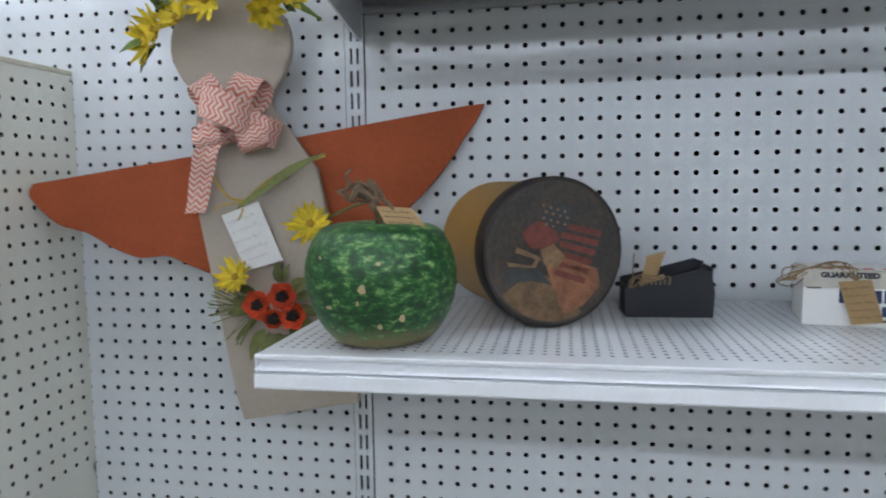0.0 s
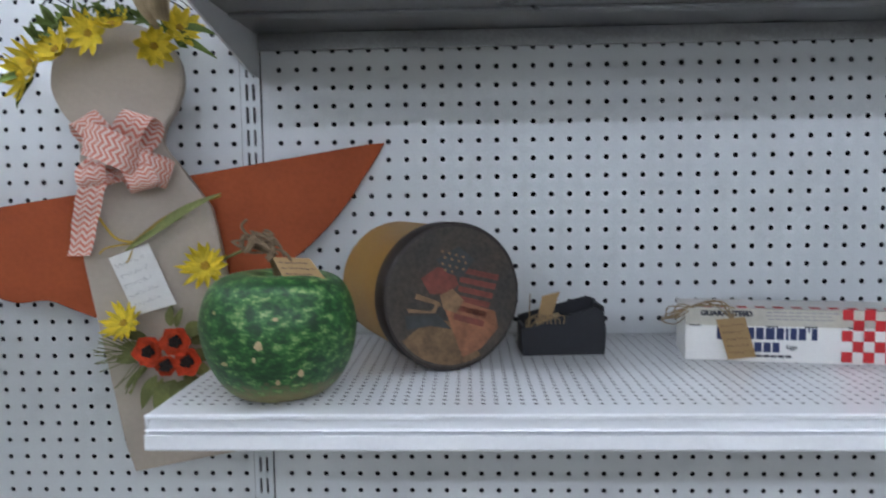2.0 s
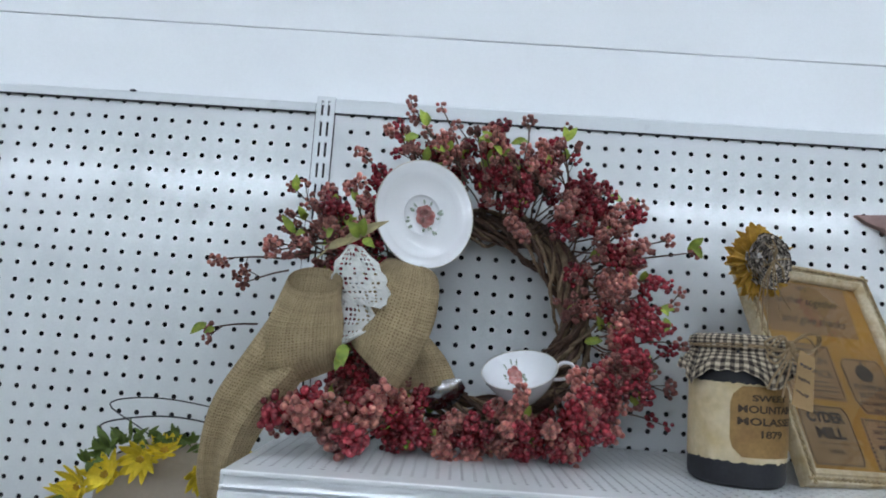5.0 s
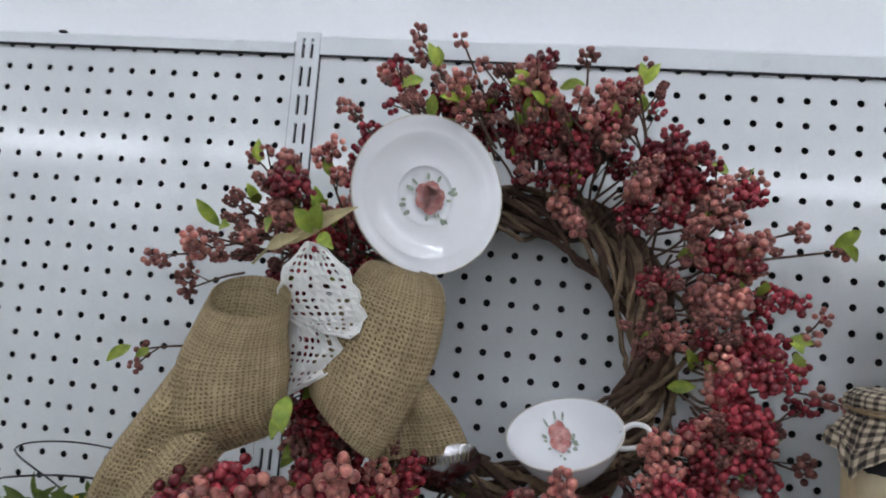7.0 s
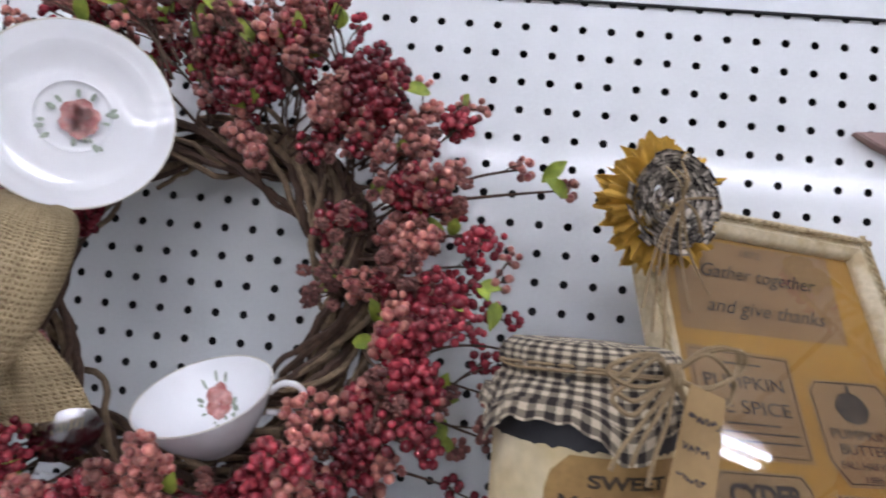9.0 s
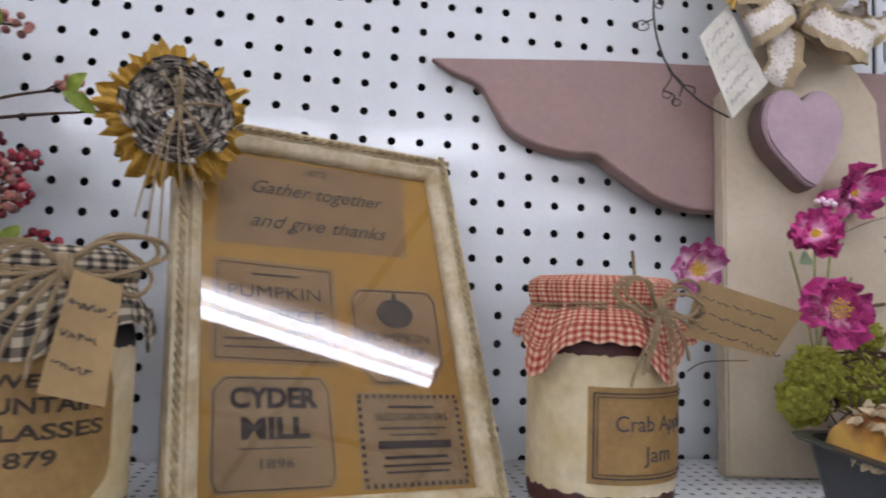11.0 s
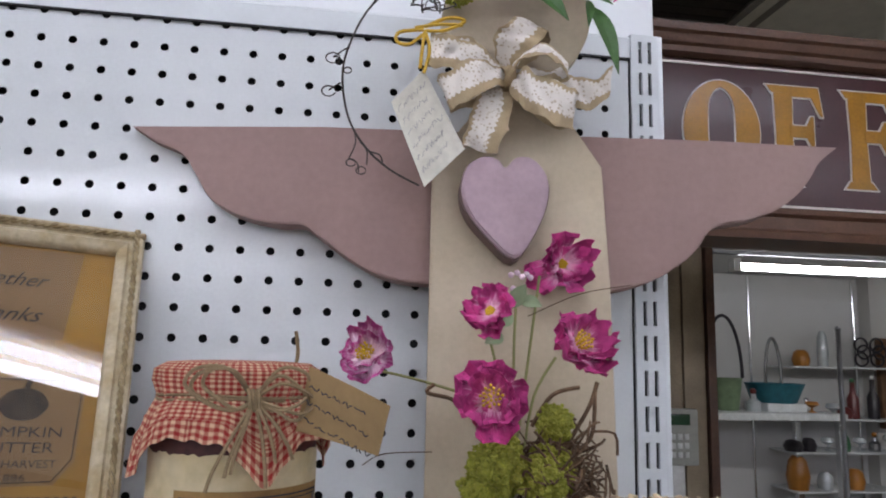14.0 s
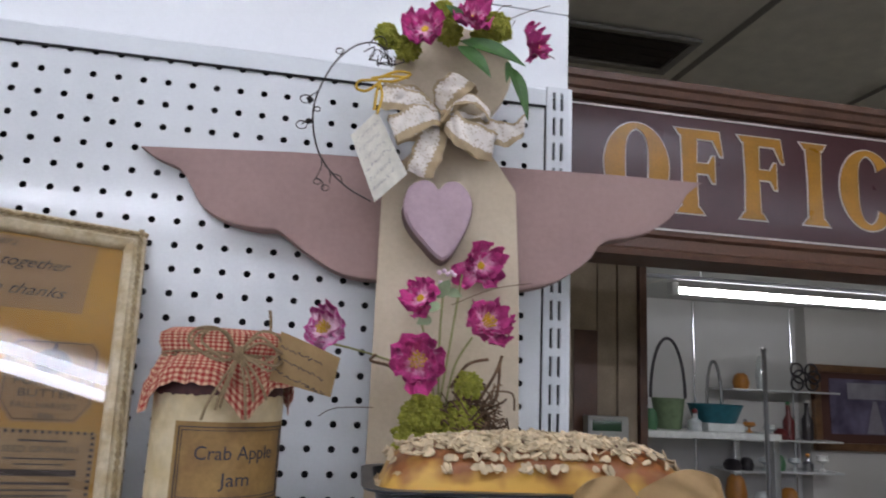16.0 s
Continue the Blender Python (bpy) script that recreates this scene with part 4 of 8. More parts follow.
LID_RIM = material("dark_brown_rim_paint", (0.028, 0.018, 0.014), rough=0.5, vary=0.2, scale=40)
LID_FACE = material("blackened_lid_paint", (0.040, 0.036, 0.032), rough=0.4, vary=0.3, scale=25, tint=(0.075, 0.055, 0.038))
DULL_RED = material("faded_red_paint", (0.23, 0.055, 0.036), rough=0.55, vary=0.2, scale=60)
DULL_TAN = material("faded_tan_paint", (0.30, 0.18, 0.085), rough=0.55, vary=0.2, scale=50)
DULL_ORANGE = material("faded_orange_paint", (0.36, 0.145, 0.065), rough=0.55, vary=0.2, scale=50)
DULL_BLUE = material("faded_blue_paint", (0.055, 0.060, 0.058), rough=0.55, vary=0.2, scale=50)
DULL_OCHRE = material("faded_ochre_paint", (0.23, 0.135, 0.060), rough=0.55, vary=0.25, scale=40)
R_BOX = 0.0835
hat = thing("band_box", (0.246, -0.205, LOW_Z + R_BOX + 0.002), "round mustard band box lying on its side with painted lid", "round box", turn=(0, 0, 26))
s = Shape()
lathe(s, [(0.001, -0.176), (R_BOX - 0.006, -0.176), (R_BOX - 0.004, -0.173), (R_BOX - 0.004, -0.004), (R_BOX - 0.008, -0.003)], 56)
drum = part("drum", s.moved(Matrix.Rotation(radians(90), 4, "X")), MUSTARD, hat, "mustard yellow painted drum")
s = Shape()
lathe(s, [(R_BOX - 0.0035, -0.028), (R_BOX + 0.001, -0.028), (R_BOX + 0.0015, -0.001), (R_BOX, 0.001), (R_BOX - 0.003, 0.0016)], 64)
lid = part("lid_rim", s.moved(Matrix.Rotation(radians(90), 4, "X")), LID_RIM, hat, "dark brown lid rim")
s = Shape()
lathe(s, [(R_BOX - 0.003, 0.0016), (R_BOX - 0.02, 0.0016), (0.001, 0.0016)], 64)
face = part("lid_face", s.moved(Matrix.Rotation(radians(90), 4, "X")), LID_FACE, hat, "blackened lid painted with a flag")


def daub(outline, mat, lift, name):
    s = Shape()
    s.add([(x, -0.0018 - lift, z) for x, z in outline], [tuple(range(len(outline)))])
    return part(name, s, mat, face, smooth=False)


daub([(R_BOX * 0.93 * math.cos(a), R_BOX * 0.93 * math.sin(a)) for a in np.linspace(3.75, 5.15, 12)] + [(0.01, -0.030), (-0.03, -0.022)], DULL_OCHRE, 0.0003, "painted_ground")
daub([(-0.040, 0.024), (-0.020, 0.036), (0.000, 0.030), (0.006, 0.014), (-0.010, 0.004), (-0.030, 0.006)], DULL_RED, 0.0004, "painted_drape")
for k in range(6):
    z = 0.030 - 0.0105 * k
    daub([(0.010 - 0.002 * k, z + 0.004), (0.058 - 0.004 * k, z - 0.008), (0.056 - 0.004 * k, z - 0.0145), (0.009 - 0.002 * k, z - 0.0025)], DULL_RED, 0.0004 + 0.0001 * k, "painted_stripe")
daub([(-0.022, 0.044), (0.006, 0.058), (0.026, 0.042), (0.010, 0.022), (-0.008, 0.028)], DULL_BLUE, 0.0011, "painted_star_field")
for k in range(14):
    x, z = -0.014 + 0.0085 * (k % 4) + 0.003 * (k // 4 % 2), 0.050 - 0.007 * (k // 4) - 0.0025 * (k % 4) + 0.003
    daub([(x + 0.0019 * math.cos(a), z + 0.0019 * math.sin(a)) for a in np.linspace(0, 5.2, 5)], DULL_TAN, 0.0014, "painted_star")
daub([(-0.012, -0.012), (0.012, -0.006), (0.052, -0.020), (0.056, -0.040), (0.034, -0.062), (0.010, -0.070), (-0.002, -0.040)], DULL_ORANGE, 0.0008, "painted_shape")
daub([(-0.018, 0.004), (-0.002, 0.010), (0.012, -0.004), (0.002, -0.018), (-0.014, -0.012)], DULL_TAN, 0.0012, "painted_shape")
daub([(-0.046, 0.008), (-0.020, -0.003), (-0.016, -0.009), (-0.048, 0.002)], DULL_TAN, 0.0015, "painted_shape")
daub([(-0.058, -0.008), (-0.030, -0.013), (-0.026, -0.010), (-0.022, -0.003), (-0.018, -0.004), (-0.024, -0.016), (-0.056, -0.013)], DULL_TAN, 0.0017, "painted_shape")
daub([(-0.060, -0.016), (-0.020, -0.018), (-0.004, -0.036), (-0.030, -0.030), (-0.058, -0.032)], DULL_BLUE, 0.0007, "painted_shape")

# ---- black sloping box with a kraft tag ----
BLACK = material("black_matt_paint", (0.012, 0.013, 0.020), rough=0.55, vary=0.2, scale=30, bump=0.1)
tray = thing("black_box", (0.380, -0.132, LOW_Z), "small black open wooden box with a sloping top", "box", turn=(0, 0, 3))
bm = slab([(-0.050, 0.0), (0.052, 0.0), (0.054, 0.030), (0.050, 0.053), (0.040, 0.060), (-0.040, 0.036), (-0.052, 0.034)], 0.0, 0.004, 0.001)
part("front", bm, BLACK, tray)
part("back", slab([(-0.050, 0.0), (0.052, 0.0), (0.052, 0.062), (0.040, 0.066), (-0.050, 0.042)], 0.052, 0.056, 0.001), BLACK, tray)
part("base", box((-0.049, 0.004, 0.0), (0.051, 0.052, 0.005), 0.001), BLACK, tray)
part("end", box((-0.050, 0.004, 0.0), (-0.046, 0.052, 0.036), 0.001), BLACK, tray)
part("end", box((0.048, 0.004, 0.0), (0.052, 0.052, 0.060), 0.001), BLACK, tray)
s = Shape()
sheet(s, [[(-0.032, 0.006, 0.040), (-0.014, 0.004, 0.046)], [(-0.026, 0.003, 0.074), (-0.004, 0.001, 0.080)]], None, 0.0006)
card = part("price_tag", s, KRAFT, tray, "brown kraft price tag", False)
s = Shape()
for k in range(7):
    tube(s, curve_through([(-0.044, 0.006, 0.030), (-0.046 + 0.004 * k, -0.002, 0.044 + 0.003 * (k % 3)), (-0.036 + 0.006 * k, 0.0, 0.050 - 0.004 * (k % 2)), (-0.030 + 0.005 * k, -0.002, 0.040)], 4), 0.0008, 4)
tube(s, [(-0.042, 0.002, 0.036), (-0.041, 0.0, 0.078)], 0.0009, 4)
part("twine", s, TWINE, tray, "loose jute twine")
s = Shape()
sheet(s, [[(-0.03, 0.02, 0.036), (0.0, 0.02, 0.046)], [(-0.03, 0.035, 0.038), (0.0, 0.035, 0.048)]], None, 0.0006)
part("paper", s, material("tan_paper", (0.5, 0.38, 0.2), rough=0.8), tray, smooth=False)

# ---- egg carton sleeve ----
BOXWHITE = material("white_carton", (0.92, 0.91, 0.88), rough=0.55, vary=0.03, scale=14)
REDINK = material("red_print", (0.62, 0.016, 0.022), rough=0.55)
carton = thing("egg_carton", (0.522, -0.155, LOW_Z), "long white egg carton with a red check print and kraft tag", "carton", turn=(0, 0, -9.0))
CW, CH, CD = 0.287, 0.062, 0.078
part("sleeve", box((0, 0, 0), (CW, CD, CH), 0.0015), BOXWHITE, carton)
part("flap", box((0.0, -0.0012, CH * 0.69), (CW - 0.004, -0.0001, CH + 0.001), 0.0005), material("aged_carton", (0.62, 0.59, 0.50), rough=0.6), carton, "aged cream top flap")
check = CH / 5.4
for r in range(5):
    for c in range(9):
        if (r + c) % 2 == 0:
            x = CW - 0.012 - (9 - c) * check * 1.0
            z = 0.003 + r * check * 1.07
            s = Shape()
            rect(s, x, x + check, z, z + check * 1.07, -0.0019)
            part("printed_check", s, REDINK, carton, smooth=False)
for k in range(14):
    s = Shape()
    s.add([(0.02 + k * 0.02, 0.004, CH + 0.0014), (0.031 + k * 0.02, 0.004, CH + 0.0014), (0.031 + k * 0.02, 0.016, CH + 0.0014), (0.02 + k * 0.02, 0.016, CH + 0.0014)], [(0, 1, 2, 3)])
    part("printed_check", s, REDINK, carton, smooth=False)
words("GUARANTEED", 0.008, INK, carton, (0.046, -0.0016, 0.057), width=0.058, thick=0.0005)
# names on the carton are plain bars of their size
for x0, x1, z0, z1 in ((0.036, 0.046, 0.026, 0.042), (0.070, 0.0775, 0.027, 0.041), (0.0795, 0.088, 0.027, 0.041), (0.090, 0.100, 0.027, 0.041), (0.102, 0.110, 0.027, 0.041), (0.112, 0.115, 0.027, 0.041), (0.117, 0.124, 0.027, 0.041), (0.126, 0.134, 0.027, 0.041), (0.136, 0.138, 0.036, 0.041), (0.140, 0.146, 0.027, 0.041), (0.078, 0.086, 0.012, 0.0235), (0.088, 0.096, 0.012, 0.0235), (0.098, 0.1055, 0.012, 0.0235)):
    s = Shape()
    rect(s, x0, x1, z0, z1, -0.0006)
    part("printed_bar", s, NAVY, carton, smooth=False)
words("Eggs", 0.007, INK, carton, (0.119, -0.0006, 0.0185))
for x0, x1, z in ((0.072, 0.118, 0.006), (0.090, 0.163, 0.0585), (0.090, 0.160, 0.0545), (0.092, 0.162, 0.0505)):
    s = Shape()
    x = x0
    while x < x1:
        rect(s, x, x + 0.0065, z, z + (0.003 if z < 0.01 else 0.0016), -0.0016)
        x += 0.008
    part("printed_small_print", s, INK if z < 0.01 else FAINT_INK, carton, smooth=False)
for x in (0.004, 0.090, 0.132, 0.178, 0.232, 0.285):
    s = Shape()
    rect(s, x, x + 0.014, CH * 0.69 - 0.001, CH * 0.69 + 0.0005, -0.0014)
    part("fold_gap", s, INK, carton, smooth=False)
s = Shape()
sheet(s, [[(0.034, -0.004, 0.050), (0.066, -0.004, 0.054)], [(0.048, -0.006, 0.003), (0.079, -0.006, 0.007)]], None, 0.0006)
card = part("price_tag", s, KRAFT, carton, "brown kraft price tag", False)
writing_lines(card, (0.034, -0.004, 0.050), (0.032, 0, 0.004), (0.014, -0.002, -0.047), 0.032, 0.05, 5, material("brown_ink", (0.16, 0.1, 0.05), rough=0.8), 9, thick=0.0003)
s = Shape()
for k in range(5):
    a = k * 1.2
    tube(s, curve_through([(0.010, 0.004, CH + 0.001), (-0.012 + 0.01 * math.cos(a), -0.004, CH - 0.006 + 0.012 * math.sin(a)), (-0.012 - 0.004 * k, -0.004, CH - 0.012), (0.004, -0.002, CH + 0.002), (0.030 + 0.006 * k, 0.0, CH + 0.006 + 0.004 * math.sin(a)), (0.052, -0.003, 0.050)], 5), 0.0009, 4)
part("twine", s, TWINE, carton, "loose jute twine bow")
# ---- berry wreath with burlap bow, saucer, cup and spoon ----
BURLAP = weave("burlap", (0.47, 0.365, 0.215), (0.215, 0.15, 0.08), 0.0030, strength=1.0)
VINE = material("grapevine_bark", (0.11, 0.062, 0.040), rough=0.9, vary=0.25, scale=60, bump=0.5)
VINE_PALE = material("pale_vine_bark", (0.29, 0.20, 0.12), rough=0.9, vary=0.25, scale=60, bump=0.5)
BERRY_RED = material("crimson_berry", (0.42, 0.052, 0.068), rough=0.25, vary=0.2, scale=190, tint=(0.11, 0.005, 0.014), random_by=0.5, bump=0.05, each=0.4)
BERRY_PINK = material("dusty_pink_berry", (0.56, 0.25, 0.19), rough=0.30, vary=0.2, scale=190, tint=(0.20, 0.022, 0.032), random_by=0.45, bump=0.05, each=0.3)
BERRY_BROWN = material("brown_berry", (0.33, 0.135, 0.110), rough=0.8, vary=0.2, scale=120, tint=(0.12, 0.04, 0.035), random_by=0.35, bump=0.1, each=0.35)
SPRIG_LEAF = material("fresh_sprig_leaf", (0.36, 0.43, 0.05), rough=0.55, vary=0.2, scale=90, tint=(0.20, 0.29, 0.035), random_by=0.25)
TAN_LEAF = material("dry_tan_leaf", (0.43, 0.36, 0.19), rough=0.8, vary=0.15, scale=70)
CHINA = material("white_china", (0.80, 0.81, 0.83), rough=0.09, vary=0.01, scale=5, bump=0.0, spec=0.55)
GOLD = material("worn_gilt", (0.62, 0.58, 0.49), rough=0.35, metal=0.3)
ROSE = material("rose_transfer", (0.36, 0.085, 0.075), rough=0.25, vary=0.25, scale=160, tint=(0.58, 0.30, 0.27))
ROSE_PALE = material("pale_rose_transfer", (0.66, 0.42, 0.40), rough=0.25, vary=0.2, scale=160)
ROSE_LEAF = material("leaf_transfer", (0.32, 0.38, 0.30), rough=0.25, vary=0.3, scale=160, tint=(0.40, 0.46, 0.38))
DOILY = material("white_crochet", (0.80, 0.79, 0.76), rough=0.95, vary=0.04, scale=80, bump=0.6, fine=800)
SPOON = material("tarnished_silver", (0.36, 0.35, 0.35), rough=0.2, metal=1.0, vary=0.15, scale=40)

WX, WZ = 0.212, 1.776          # the ring's centre
wreath = thing("berry_wreath", (WX, -0.10, UP_Z), "grapevine wreath with red berries, burlap bow, saucer and teacup", "wreath")
CZ = WZ - UP_Z


def lean(z):
    """The ring leans back: its front lies nearer at the foot."""
    return 0.045 * (CZ - z) / 0.18


def ring_at(a, r, out):
    z = CZ + r * math.sin(a)
    return Vector((r * math.cos(a), out - lean(z) + 0.03, z))


rng = random.Random(3)
for k in range(36):
    s = Shape()
    start, turns = rng.uniform(0, 6.28), rng.uniform(0.55, 1.0)
    if k >= 22:
        start, turns = radians(-75) + rng.uniform(-0.2, 0.2), rng.uniform(0.45, 0.55)
    r0, wind, phase = (0.128 if k < 22 else 0.119) + rng.uniform(-0.012, 0.012), rng.choice((3, 4, 5)), rng.uniform(0, 6.28)
    wide = rng.uniform(0.010, 0.022)
    pts = []
    for i in range(56):
        t = i / 55
        a = start + turns * 2 * math.pi * t
        p = ring_at(a, r0 + wide * math.cos(wind * a + phase), wide * math.sin(wind * a + phase) * 0.9)
        pts.append(p + Vector((rng.uniform(-1, 1), rng.uniform(-1, 1), rng.uniform(-1, 1))) * 0.0012)
    tube(s, pts, rng.uniform(0.0022, 0.0042), 6)
    part("vine", s, VINE_PALE if k % 2 == 0 else VINE, wreath, "twisted grapevine cane")


def cluster(s, tip, ahead, count, size, rng, tight=0.9):
    """Berries packed round the end of a twig."""
    tip, ahead = Vector(tip), Vector(ahead).normalized()
    side = ahead.orthogonal().normalized()
    other = ahead.cross(side)
    for k in range(count):
        t = k / max(1, count - 1)
        a = k * 2.4 + rng.uniform(-0.4, 0.4)
        r = size * (1.35 + 0.9 * math.sin(math.pi * t)) * tight
        p = tip + ahead * ((t - 0.55) * size * (1.8 + count * 0.20)) + (side * math.cos(a) + other * math.sin(a)) * r
        ball(s, p, size * rng.uniform(0.78, 1.12), (1, 1, 1), 0.02, rng)


def spray(base, tip, kinds, seed, count=12, size=0.0038, side_twigs=3, leafy=0.5, bow=0.012):
    """A wired twig with berry clusters, side twigs and a leaf or two."""
    rng = random.Random(seed)
    base, tip = Vector(base), Vector(tip)
    way = tip - base
    bend = way.orthogonal().normalized() * bow * rng.uniform(-1, 1) + Vector((0, -bow * rng.random(), 0))
    path = curve_through([base, base + way * 0.35 + bend, base + way * 0.7 + bend * 0.8, tip], 4)
    twig = Shape()
    tube(twig, path, [0.0015 - 0.0007 * i / (len(path) - 1) for i in range(len(path))], 5)
    berries, greens = Shape(), Shape()
    cluster(berries, tip, way, count, size, rng)
    for k in range(side_twigs):
        f = rng.uniform(0.35, 0.92)
        i = int(f * (len(path) - 1))
        d = (way.normalized() + Vector((rng.uniform(-1, 1), rng.uniform(-0.9, 0.5), rng.uniform(-1, 1))) * 0.9).normalized()
        end = Vector(path[i]) + d * rng.uniform(0.014, 0.030)
        tube(twig, [path[i], (Vector(path[i]) + end) / 2 + Vector((0, -0.003, 0)), end], 0.0008, 4)
        cluster(berries, end, d, rng.randint(max(4, count // 2), count), size * rng.uniform(0.85, 1.0), rng)
    if rng.random() < leafy:
        i = int(rng.uniform(0.5, 0.9) * (len(path) - 1))
        for k in range(rng.randint(1, 2)):
            d = (way.normalized() + Vector((rng.uniform(-1, 1), rng.uniform(-0.8, 0.0), rng.uniform(-1, 1)))).normalized()
            leaf(greens, path[i], Vector(path[i]) + d * rng.uniform(0.016, 0.026), rng.uniform(0.008, 0.012), (0.2, -1, 0.2))
    holder = part("berry_spray", berries, kinds, wreath)
    holder["kind"] = "stuff"
    part("twig", twig, VINE, holder, "thin dark wired twig")
    if greens.v:
        part("sprig_leaf", greens, SPRIG_LEAF, holder, "small bright green leaf")


def near(x, z, y=-0.07):
    """A place in the world as one in the wreath."""
    return (x - WX, y + 0.10, z - UP_Z)


KINDS = (BERRY_RED, BERRY_PINK, BERRY_BROWN)
# long twigs that stick out of the mass
TWIGS = (
    (0.150, 1.985, 0.091, 2.070, 1, 9, 2), (0.165, 2.000, 0.135, 2.065, 1, 6, 0), (0.205, 1.985, 0.158, 2.040, 1, 7, 2), (0.255, 2.000, 0.258, 2.052, 2, 8, 1),
    (0.300, 2.000, 0.315, 2.045, 2, 6, 0), (0.120, 1.985, 0.066, 2.024, 1, 10, 3), (0.150, 1.990, 0.117, 2.024, 1, 7, 1), (-0.010, 1.880, -0.066, 1.934, 1, 9, 3),
    (-0.060, 1.830, -0.165, 1.824, 1, 10, 2), (-0.090, 1.740, -0.162, 1.730, 2, 6, 1), (0.375, 1.925, 0.425, 1.940, 1, 6, 1), (0.405, 1.872, 0.464, 1.894, 1, 9, 1),
    (0.410, 1.862, 0.500, 1.880, 1, 9, 0), (0.390, 1.760, 0.447, 1.778, 0, 9, 2), (0.380, 1.735, 0.448, 1.713, 1, 8, 0), (0.060, 1.950, 0.034, 1.984, 1, 8, 2),
    (0.370, 1.700, 0.430, 1.668, 2, 8, 1), (-0.055, 1.815, -0.121, 1.794, 2, 9, 2), (0.395, 1.830, 0.437, 1.838, 0, 10, 2), (0.385, 1.800, 0.432, 1.812, 0, 10, 2))
for i, (x0, z0, x1, z1, kind, count, sides) in enumerate(TWIGS):
    spray(near(x0, z0, -0.075), near(x1, z1, -0.055), KINDS[kind], 100 + i, count, 0.0036, sides, 0.55, 0.006)
# the mass round the ring: from the saucer over the top, down the right side and along the foot
rng = random.Random(17)
n = 0
for a0, a1, count, spread in ((18, 98, 54, 0.088), (-40, 18, 38, 0.066), (-140, -40, 64, 0.060), (-180, -140, 18, 0.06), (122, 178, 34, 0.080)):
    for k in range(count):
        a = radians(a0 + (a1 - a0) * (k + rng.random()) / count)
        base = ring_at(a, 0.141 + rng.uniform(-0.014, 0.022), -0.020)
        inward = rng.random() < 0.10
        turn = a + rng.uniform(-0.7, 0.7) + (math.pi if inward else 0)
        reach = rng.uniform(0.2, 1.0) * spread * (0.35 if inward else 1)
        tip = base + Vector((reach * math.cos(turn), -rng.uniform(0.008, 0.050), reach * math.sin(turn)))
        if a0 == -140:
            tip.y -= 0.012
        tip.z = max(tip.z, 0.014 + rng.uniform(0, 0.012))
        x, z = tip.x + WX, tip.z + UP_Z
        if 0.02 < x < 0.205 and 1.79 < z < 1.98 and math.hypot(x - 0.121, z - 1.898) < 0.085:
            tip.y = max(tip.y, 0.030)
        if 0.20 < x < 0.335 and 1.68 < z < 1.74:
            continue
        warm = rng.random()
        kind = 0 if warm < 0.48 else (1 if warm < 0.74 else 2)
        fine = kind == 2
        spray(base, tip, KINDS[kind], 500 + n, rng.randint(9, 15) if not fine else rng.randint(20, 28), rng.uniform(0.0034, 0.0044) if not fine else 0.0019, 4, 0.25, 0.008)
        n += 1

# the crown of the ring, arching from above the saucer
for k in range(24):
    x = 0.075 + 0.235 * (k + rng.random()) / 24
    z = 1.962 + rng.uniform(0.0, 0.050) + 0.012 * math.sin(math.pi * (x - 0.075) / 0.235)
    kind = rng.choice((0, 1, 2, 2))
    spray(near(x + rng.uniform(0.01, 0.05), 1.935 + rng.uniform(-0.01, 0.02), -0.085), near(x, z, rng.uniform(-0.125, -0.075)), KINDS[kind], 860 + k, 11 if kind < 2 else 24, 0.0037 if kind < 2 else 0.0019, 3, 0.45, 0.010)
# clusters behind the bow's knot, and more at the foot in front of the cloth
for k in range(34):
    x, z = rng.uniform(-0.085, 0.050), rng.uniform(1.815, 1.945)
    if z > 1.88 + 0.5 * (x + 0.085) or math.hypot(x - 0.121, z - 1.898) < 0.080:
        continue
    kind = rng.choice((0, 1, 2, 2))
    spray(near(0.040 + rng.uniform(-0.02, 0.02), 1.840 + rng.uniform(-0.02, 0.02), -0.11), near(x, z, rng.uniform(-0.19, -0.10)), KINDS[kind], 900 + k, 12 if kind < 2 else 24, 0.0038 if kind < 2 else 0.0020, 3, 0.4, 0.010)
for k in range(16):
    x, z = rng.uniform(-0.045, 0.115), rng.uniform(1.616, 1.672)
    spray(near(0.06 + rng.uniform(-0.04, 0.05), 1.640, -0.16), near(x, z, rng.uniform(-0.26, -0.215)), KINDS[rng.choice((0, 1, 1))], 950 + k, 13, 0.0049, 3, 0.3, 0.008)
for k, (x, z) in enumerate(((0.262, 1.690), (0.232, 1.676), (0.256, 1.680), (0.322, 1.688), (0.343, 1.699))):
    spray(near(x + 0.012, z - 0.042, -0.17), near(x - 0.008, z - 0.017, -0.205), BERRY_PINK if k < 3 else BERRY_RED, 1080 + k, 14, 0.0036, 2, 0.2, 0.004)
for k in range(12):
    x, z = rng.uniform(0.020, 0.085), rng.uniform(1.640, 1.735)
    spray(near(0.075, 1.690 + rng.uniform(-0.04, 0.04), -0.10), near(x, z, rng.uniform(-0.165, -0.13)), KINDS[rng.choice((0, 2, 2))], 1040 + k, 16, 0.0030, 4, 0.2, 0.006)
for k, (x, z) in enumerate(((0.222, 1.664), (0.240, 1.650), (0.262, 1.640), (0.290, 1.648), (0.318, 1.656), (0.335, 1.672), (0.200, 1.646), (0.180, 1.652), (0.345, 1.650))):
    spray(near(x + 0.01, 1.625, -0.15), near(x, z, -0.212), KINDS[k % 2], 1000 + k, 14, 0.0037, 2, 0.3, 0.006)
